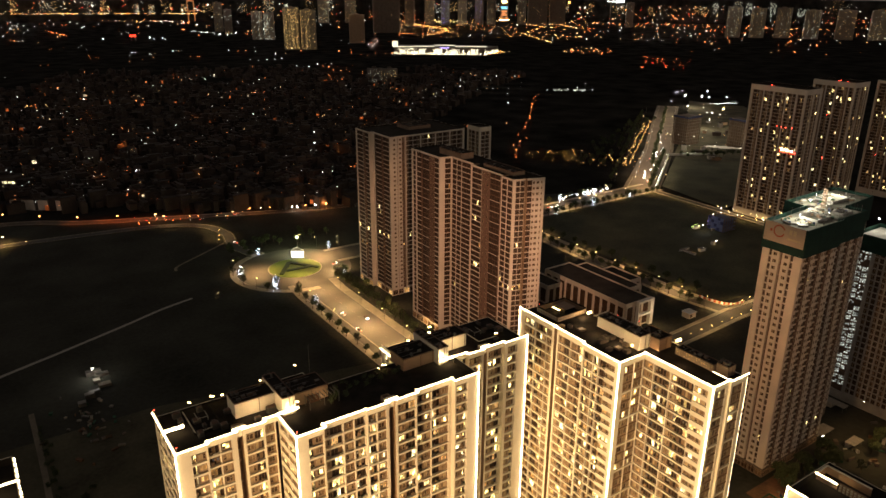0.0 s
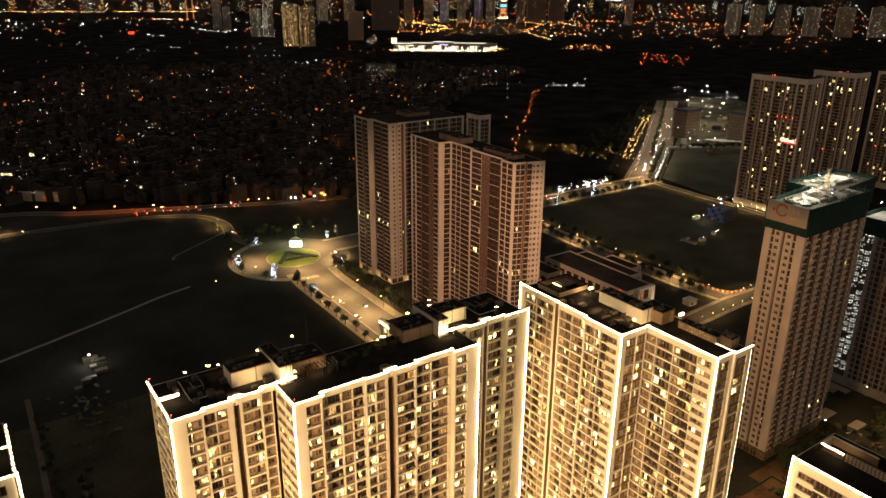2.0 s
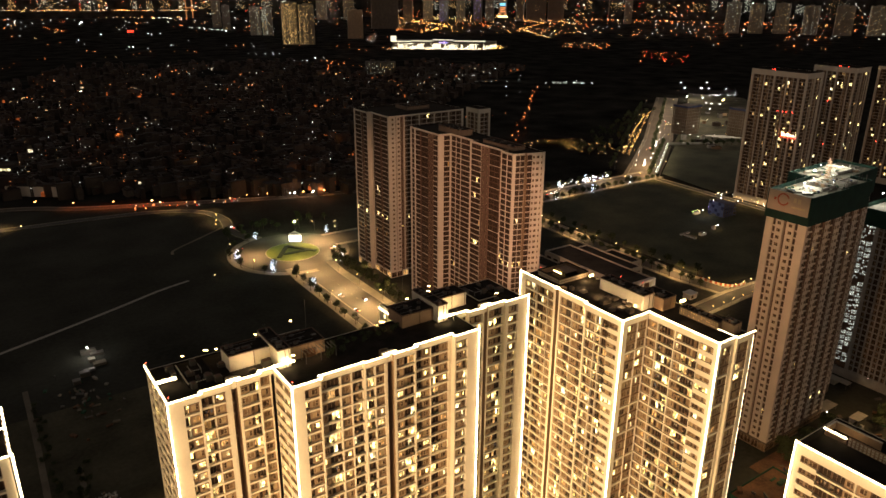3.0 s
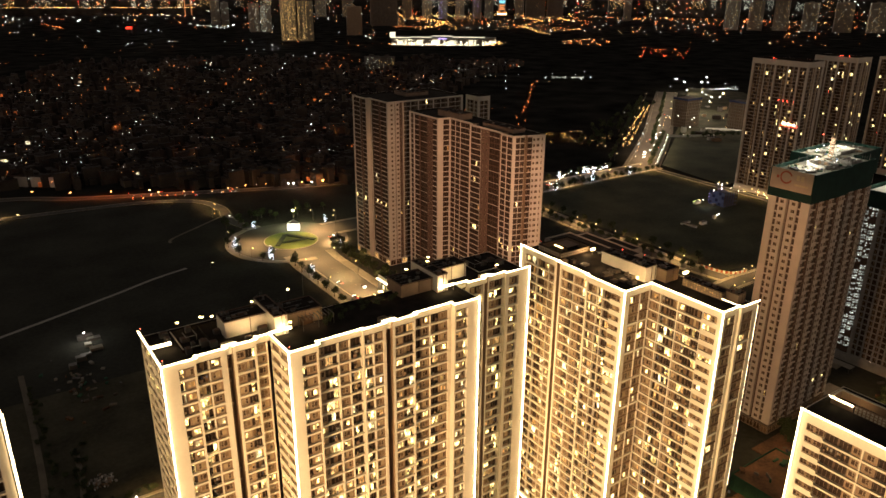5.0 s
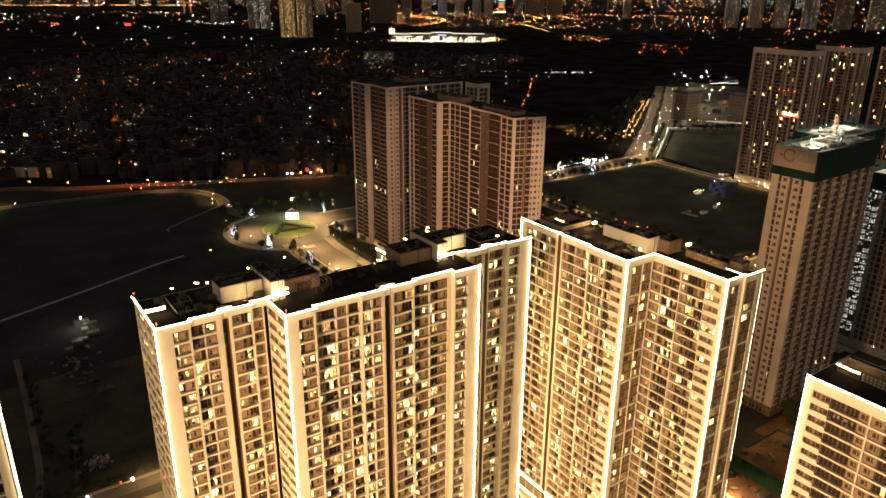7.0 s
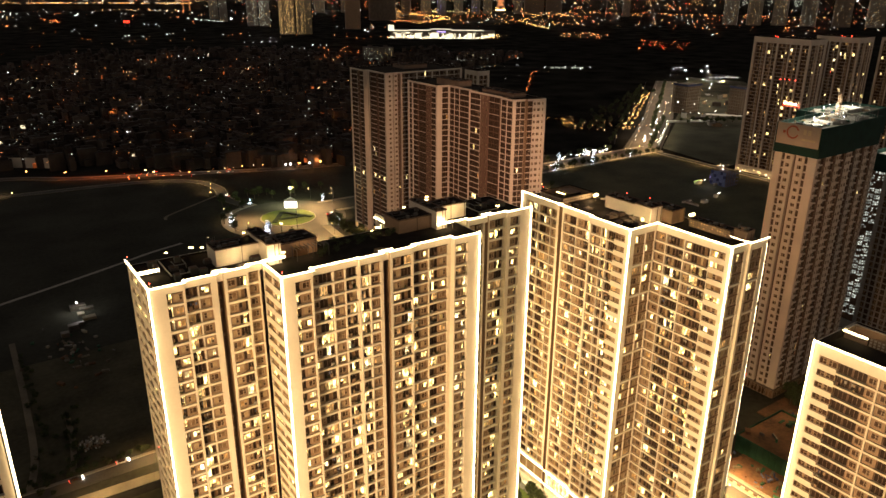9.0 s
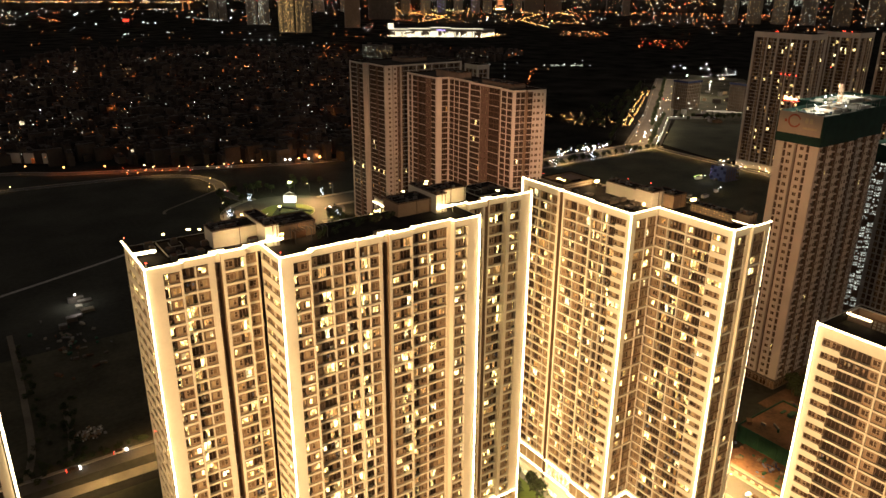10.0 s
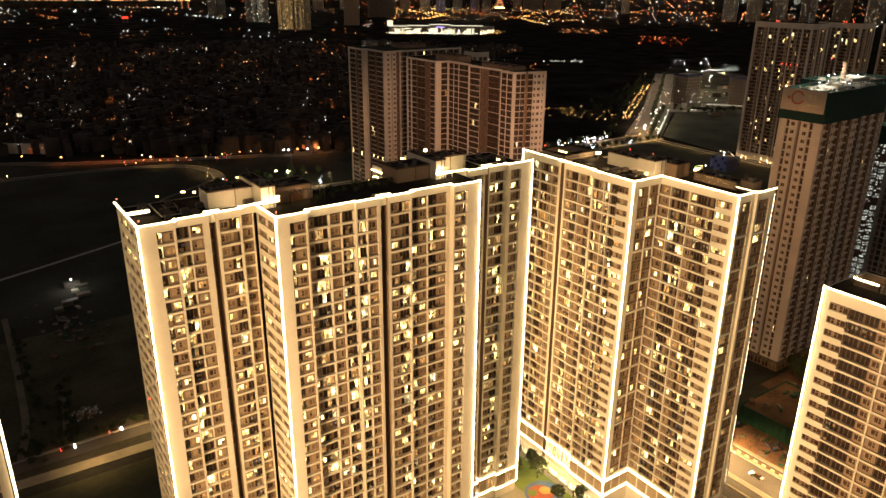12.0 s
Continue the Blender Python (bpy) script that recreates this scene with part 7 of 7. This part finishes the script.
# the city's farthest belt, a plain dark rise with lamps before it
belt = Solid()
arc = [polar(4880, a) for a in np.linspace(-30, 100, 60)]
for p, q in zip(arc, arc[1:]):
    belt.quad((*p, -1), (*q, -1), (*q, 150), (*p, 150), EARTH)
tagged(put("backdrop", belt), "dark hazy distance behind the city", "distance", kind="structure")
skyline = Solid()
lights = skyline
# the long lit road at the foot of the farthest city
for i in range(330):
    a = -4 + 20.5 * i / 330
    x, y = polar(4850, a)
    if noise.noise((a * 2.0, 0, 3)) > -0.25:
        lamp(x, y, 50 - 0.5 * a + tn.uniform(-2.5, 2.5), tn.uniform(0.9, 2.4), (EXPRESS, EXPRESS, CITY_ORANGE, CITY_WARM, CITY_WHITE))
for i in range(1500):
    a = tn.uniform(-6, 80)
    if noise.noise((a * 0.9, i % 7 * 0.2, 3)) < (0.0 if a < 26 else -0.12):
        continue
    x, y = polar(tn.uniform(4780, 4860), a)
    lamp(x, y, (56 if a < 17 else 20) + 90 * tn.random() ** 1.6, 4880 * tn.choice((0.0002, 0.0003, 0.0003, 0.0005)), (CITY_ORANGE, CITY_WARM, CITY_WARM, CITY_WHITE, CITY_WHITE, CITY_ORANGE, CITY_RED))
# window fields of the farthest blocks
for k in range(58):
    a0, wide, z0, z1 = -5 + 84 * (k + tn.random()) / 58, tn.uniform(0.3, 0.9), tn.uniform(40, 62), tn.uniform(90, 145)
    mats = tn.choice(((WINDOW_FAR,), (WINDOW_FAR_WHITE,), (WINDOW_FAR_WHITE, WINDOW_FAR)))
    for i in range(tn.randrange(25, 80)):
        x, y = polar(4864, a0 + wide * int(tn.random() * 9) / 9)
        z = z0 + (z1 - z0) * int(tn.random() * 17) / 17
        skyline.box((x, y, math.cos(radians(a0)), -math.sin(radians(a0))), 0, 2.4, -0.3, 0, z, z + 2.2, tn.choice(mats))
tagged(put("skyline_lights", skyline), "small lamps and windows of the farthest city", "city lights", kind="stuff")

# dark woods and ponds between town and city are part of the ground; far towers follow


def far_tower(x, y, w, d, h, lit, mats, label="far tower with rows of lit windows", wall=TINT, turn=0.6, fine=False):
    ob = thing("far_tower", label, "tower block", "far city towers")
    c, s = math.cos(turn), math.sin(turn)
    b = Solid()
    b.box((x, y, c, s), 0, w, 0, d, 0, h, wall)
    b.box((x, y, c, s), w * 0.3, w * 0.6, d * 0.3, d * 0.6, h, h + 4, wall)
    put("wall", b, ob)
    win = Solid()
    stacks = [tn.random() < 0.35 for _ in range(9)]
    for i in range(int(h / 3.6) - 1):
        for face in (0, 1):
            n = int((w if face == 0 else d) / 4.2)
            for k in range(n):
                if tn.random() < (lit if fine else lit * 2.2 if stacks[k % 9] else lit * 0.5):
                    z = 4 + i * 3.6
                    if fine:
                        if face == 0:
                            win.box((x, y, c, s), 1 + k * 4.2, 1 + k * 4.2 + tn.uniform(0.7, 1.3), -0.3, 0.1, z, z + 1.0, tn.choice(mats))
                    elif face == 0:
                        win.box((x, y, c, s), 1 + k * 4.2, 3.0 + k * 4.2, -0.3, 0.1, z, z + 1.7, tn.choice(mats))
                    else:
                        win.box((x, y, c, s), -0.3, 0.1, 1 + k * 4.2, 3.2 + k * 4.2, z, z + 1.9, tn.choice(mats))
    if win.v:
        put("glazing", win, ob, "small lit windows", "stuff")
    return ob


WARM, MIXED, COOL = (WINDOW_FAR,), (WINDOW_FAR, WINDOW_FAR_WHITE, WINDOW_FAR), (WINDOW_FAR_WHITE, WINDOW_FAR_WHITE, WINDOW_FAR)


for r, a, w, d, h, lit, mats, wall in ((2590, 22.6, 48, 24, 138, 0.50, WARM, TINT), (2585, 23.8, 48, 24, 130, 0.45, WARM, TINT), (3110, 20.15, 42, 24, 108, 0.36, COOL, TINT), (3100, 21.0, 40, 24, 104, 0.36, COOL, TINT), (2890, 27.3, 57, 26, 104, 0.0, WARM, PANEL),
                                 (3555, 29.1, 126, 30, 146, 0.004, WARM, TINT), (3700, 17.5, 40, 26, 130, 0.25, COOL, TINT), (3500, 18.2, 34, 24, 104, 0.16, COOL, TINT),
                                 (4300, 33, 55, 30, 160, 0.35, MIXED, TINT), (4250, 34.3, 45, 30, 150, 0.4, (CITY_VIOLET, WINDOW_FAR_WHITE), TINT), (4300, 35.5, 50, 30, 155, 0.3, MIXED, TINT), (4350, 36.8, 45, 30, 150, 0.35, (CITY_VIOLET, WINDOW_FAR, WINDOW_FAR_WHITE), TINT), (4400, 37.7, 46, 30, 150, 0.3, MIXED, TINT), (4450, 40.0, 46, 30, 165, 0.3, MIXED, TINT),
                                 (4350, 40.8, 110, 40, 190, 0.02, WARM, TINT), (4400, 42.4, 90, 40, 185, 0.02, WARM, TINT), (4200, 31.5, 50, 30, 140, 0.25, WARM, TINT), (4500, 27, 60, 30, 140, 0.25, MIXED, TINT), (4500, 25, 60, 30, 130, 0.25, MIXED, TINT),
                                 (3600, 55, 60, 30, 130, 0.35, COOL, TINT), (3620, 56.6, 60, 30, 125, 0.35, MIXED, TINT), (3650, 58.2, 60, 30, 128, 0.3, MIXED, TINT), (3650, 60, 60, 30, 120, 0.35, COOL, TINT), (3660, 62, 70, 30, 122, 0.35, MIXED, TINT), (3700, 64, 70, 30, 122, 0.35, MIXED, TINT), (4300, 48, 40, 30, 130, 0.16, COOL, TINT),
                                 (1660, 28.6, 34, 16, 33, 0.7, COOL, HOUSE), (1672, 29.8, 32, 16, 31, 0.6, COOL, HOUSE)):
    x, y = polar(r, a)
    far_tower(x, y, w, d, h, lit * (0.75 if r < 3200 else 0.4), mats, "far tower with rows of lit windows" if lit > 0.1 else "far tower with nearly all windows dark", wall, -radians(a) + tn.uniform(-0.2, 0.2) + (0.2 if r < 3000 else 0), r < 2000)

# glowing landmarks at the foot of the sky
NEON = glow("neon_orange", (1.0, 0.36, 0.12), 0.8)
NEON_CYAN = glow("neon_cyan", (0.25, 0.75, 1.0), 1.4)
gate = thing("neon_tower", "far tower outlined by two orange neon posts", "tower block", "far city towers")
gx, gy = polar(4780, 15.75)
at = (gx, gy, math.cos(radians(15.75)), -math.sin(radians(15.75)))
for x0, x1, z0, z1 in ((0, 2.5, 20, 118), (36, 38.5, 20, 118), (2.5, 36, 115, 118), (2.5, 36, 58, 60)):
    q = Solid()
    q.box(at, x0, x1, 0, 4, 0 if z0 == 20 else z0, z1, NEON)
    put("neon_line", q, gate, "glowing orange neon line")
beacon_tower = thing("sign_tower", "far tower covered in glowing orange and cyan sign panels", "tower block", "far city towers")
gx, gy = polar(4790, 38.65)
at = (gx, gy, math.cos(radians(38.65)), -math.sin(radians(38.65)))
q = Solid()
q.box(at, 4, 56, 2, 30, 0, 128, TINT)
put("wall", q, beacon_tower)
for x0, x1, z0, z1, mat in ((0, 60, 8, 15, LAMP_WARM), (6, 22, 18, 30, NEON), (38, 54, 18, 30, NEON), (12, 48, 36, 70, NEON), (10, 50, 76, 92, NEON_CYAN), (14, 46, 112, 126, LAMP_WARM)):
    n = 3 if z1 - z0 > 10 else 1
    for k in range(n):
        q = Solid()
        q.box(at, x0 + (3 if k == 1 else 0), x1 - (6 if k == 1 else 0), -1, 1.9, z0 + k * (z1 - z0) / n, z0 + (k + 0.7) * (z1 - z0) / n, mat)
        put("sign_panel", q, beacon_tower, "glowing sign panel")
crane = thing("lit_crane", "far crane with white lamps along its jib", "crane")
gx, gy = polar(4790, 46.6)
at = (gx, gy, math.cos(radians(46.6)), -math.sin(radians(46.6)))
q = Solid()
q.box(at, 18, 22, 0, 3, 0, 126, TINT)
put("mast", q, crane)
for k in range(11):
    q = Solid()
    q.box(at, k * 9, k * 9 + tn.uniform(3, 8), 0, 3, 124 + tn.uniform(-3, 3), 129, CITY_WHITE if k % 3 else LAMP_WHITE)
    put("jib_lamp", q, crane, "white lamp on the jib")

mall = thing("shopping_mall", "long low mall blazing with white light", "mall")
MALL = glow("mall_light", (1.0, 0.90, 0.64), 1.05)
MALL_SOFT = glow("mall_shop_light", (1.0, 0.90, 0.60), 2.2, vary="island", scale=0.25)
mx0, my0, mex, mey = 1228, 2074, 0.784, -0.620
at = (mx0, my0, mex, mey)
wing = (mx0 + 300 * mex, my0 + 300 * mey, 0.82, 0.57)
s = Solid()
s.box(at, 0, 300, 8, 110, 0, 22, TINT)
s.box(wing, 0, 150, 8, 60, 0, 18, TINT)
put("wall", s, mall)
s = Solid()
x = 0.0
while x < 298:
    wide = tn.uniform(1.5, 6)
    s.box(at, x, x + wide, tn.uniform(4.5, 6.5), 8, 0.5, tn.choice((4, 6, 8, 10, 14)) + tn.uniform(-1, 1), tn.choice((MALL, MALL_SOFT, MALL_SOFT)))
    if tn.random() < 0.5:
        s.box(at, x, x + wide, 6.8, 8, 15, 15.8 + tn.uniform(0, 2), tn.choice((MALL, MALL_SOFT)))
    x += wide + tn.uniform(0.2, 2.5)
for i in range(5):
    x = 20 + 56 * i + tn.uniform(-6, 6)
    s.box(at, x, x + tn.uniform(14, 24), 3.5, 6.5, 2, tn.uniform(13, 18), MALL)
x = 0.0
while x < 148:
    s.box(wing, x, x + tn.uniform(0.8, 4), 6, 8, 0.5, tn.uniform(2, 11), tn.choice((MALL, MALL_SOFT)))
    x += tn.uniform(2, 5.5)
put("shop_glazing", s, mall, "dazzling white shop fronts", "stuff")
s = Solid()
for i in range(150):
    x, y = tn.uniform(-12, 300), tn.uniform(-46, 2)
    s.gem(mx0 + x * mex - y * mey, my0 + x * mey + y * mex, tn.uniform(2, 5), tn.uniform(0.4, 0.8), tn.choice((CITY_WHITE, CITY_WARM, CITY_WARM)))
for i in range(60):
    x, y = tn.uniform(0, 150), tn.uniform(-36, 3)
    s.gem(wing[0] + x * wing[2] - y * wing[3], wing[1] + x * wing[3] + y * wing[2], tn.uniform(2, 5), tn.uniform(0.4, 0.9), tn.choice((CITY_WARM, EXPRESS)))
tagged(put("car_park_lamps", s), "many small lamps over the mall's car park", "lamps", kind="stuff")
s = Solid()
s.box(at, -6, 12, 5, 9, 24, 40, MALL)
put("sign", s, mall, "bright white corner sign")
s = Solid()
for x0, x1, z in ((-4, 60, 22), (60, 130, 24), (130, 196, 28), (196, 300, 25)):
    s.box(at, x0, x1, 7, 8.5, z, z + 2.4, MALL)
put("roof_light_line", s, mall, "white light line along the eaves")
s = Solid()
s.box(at, 150, 178, 5.8, 6.9, 19, 23, CITY_VIOLET)
put("sign", s, mall, "small violet glowing sign")
px, py = polar(3150, 11.7)
s = Solid()
s.box((px, py, 1, 0), 0, 22, 0, 1, 15, 23, CITY_RED)
for x in (4, 19):
    s.box((px, py, 1, 0), x, x + 1, 0.2, 0.8, 0, 14, METAL)
tagged(put("roof_sign", s), "red glowing roof sign", "sign")
s = Solid()
for k, (z, w, h, mat) in enumerate(((68.4, 1.6, 2.4, LAMP_WARM), (68.6, 1.0, 1.2, LAMP_WHITE), (68.4, 1.2, 2.2, LAMP_WARM), (68.6, 1.0, 1.1, LAMP_WARM), (68.6, 1.6, 0.9, LAMP_WHITE))):
    s.box((621.6, 361 - k * 2.5, 0, -1), 0, w, -0.3, 0.1, z, z + h, mat)
s.box((621.6, 361.5, 0, -1), 0, 14.5, -0.25, 0.1, 67.4, 68.2, LAMP_RED)
tagged(put("wall_sign", s), "red and white glowing sign on the tower wall", "sign")
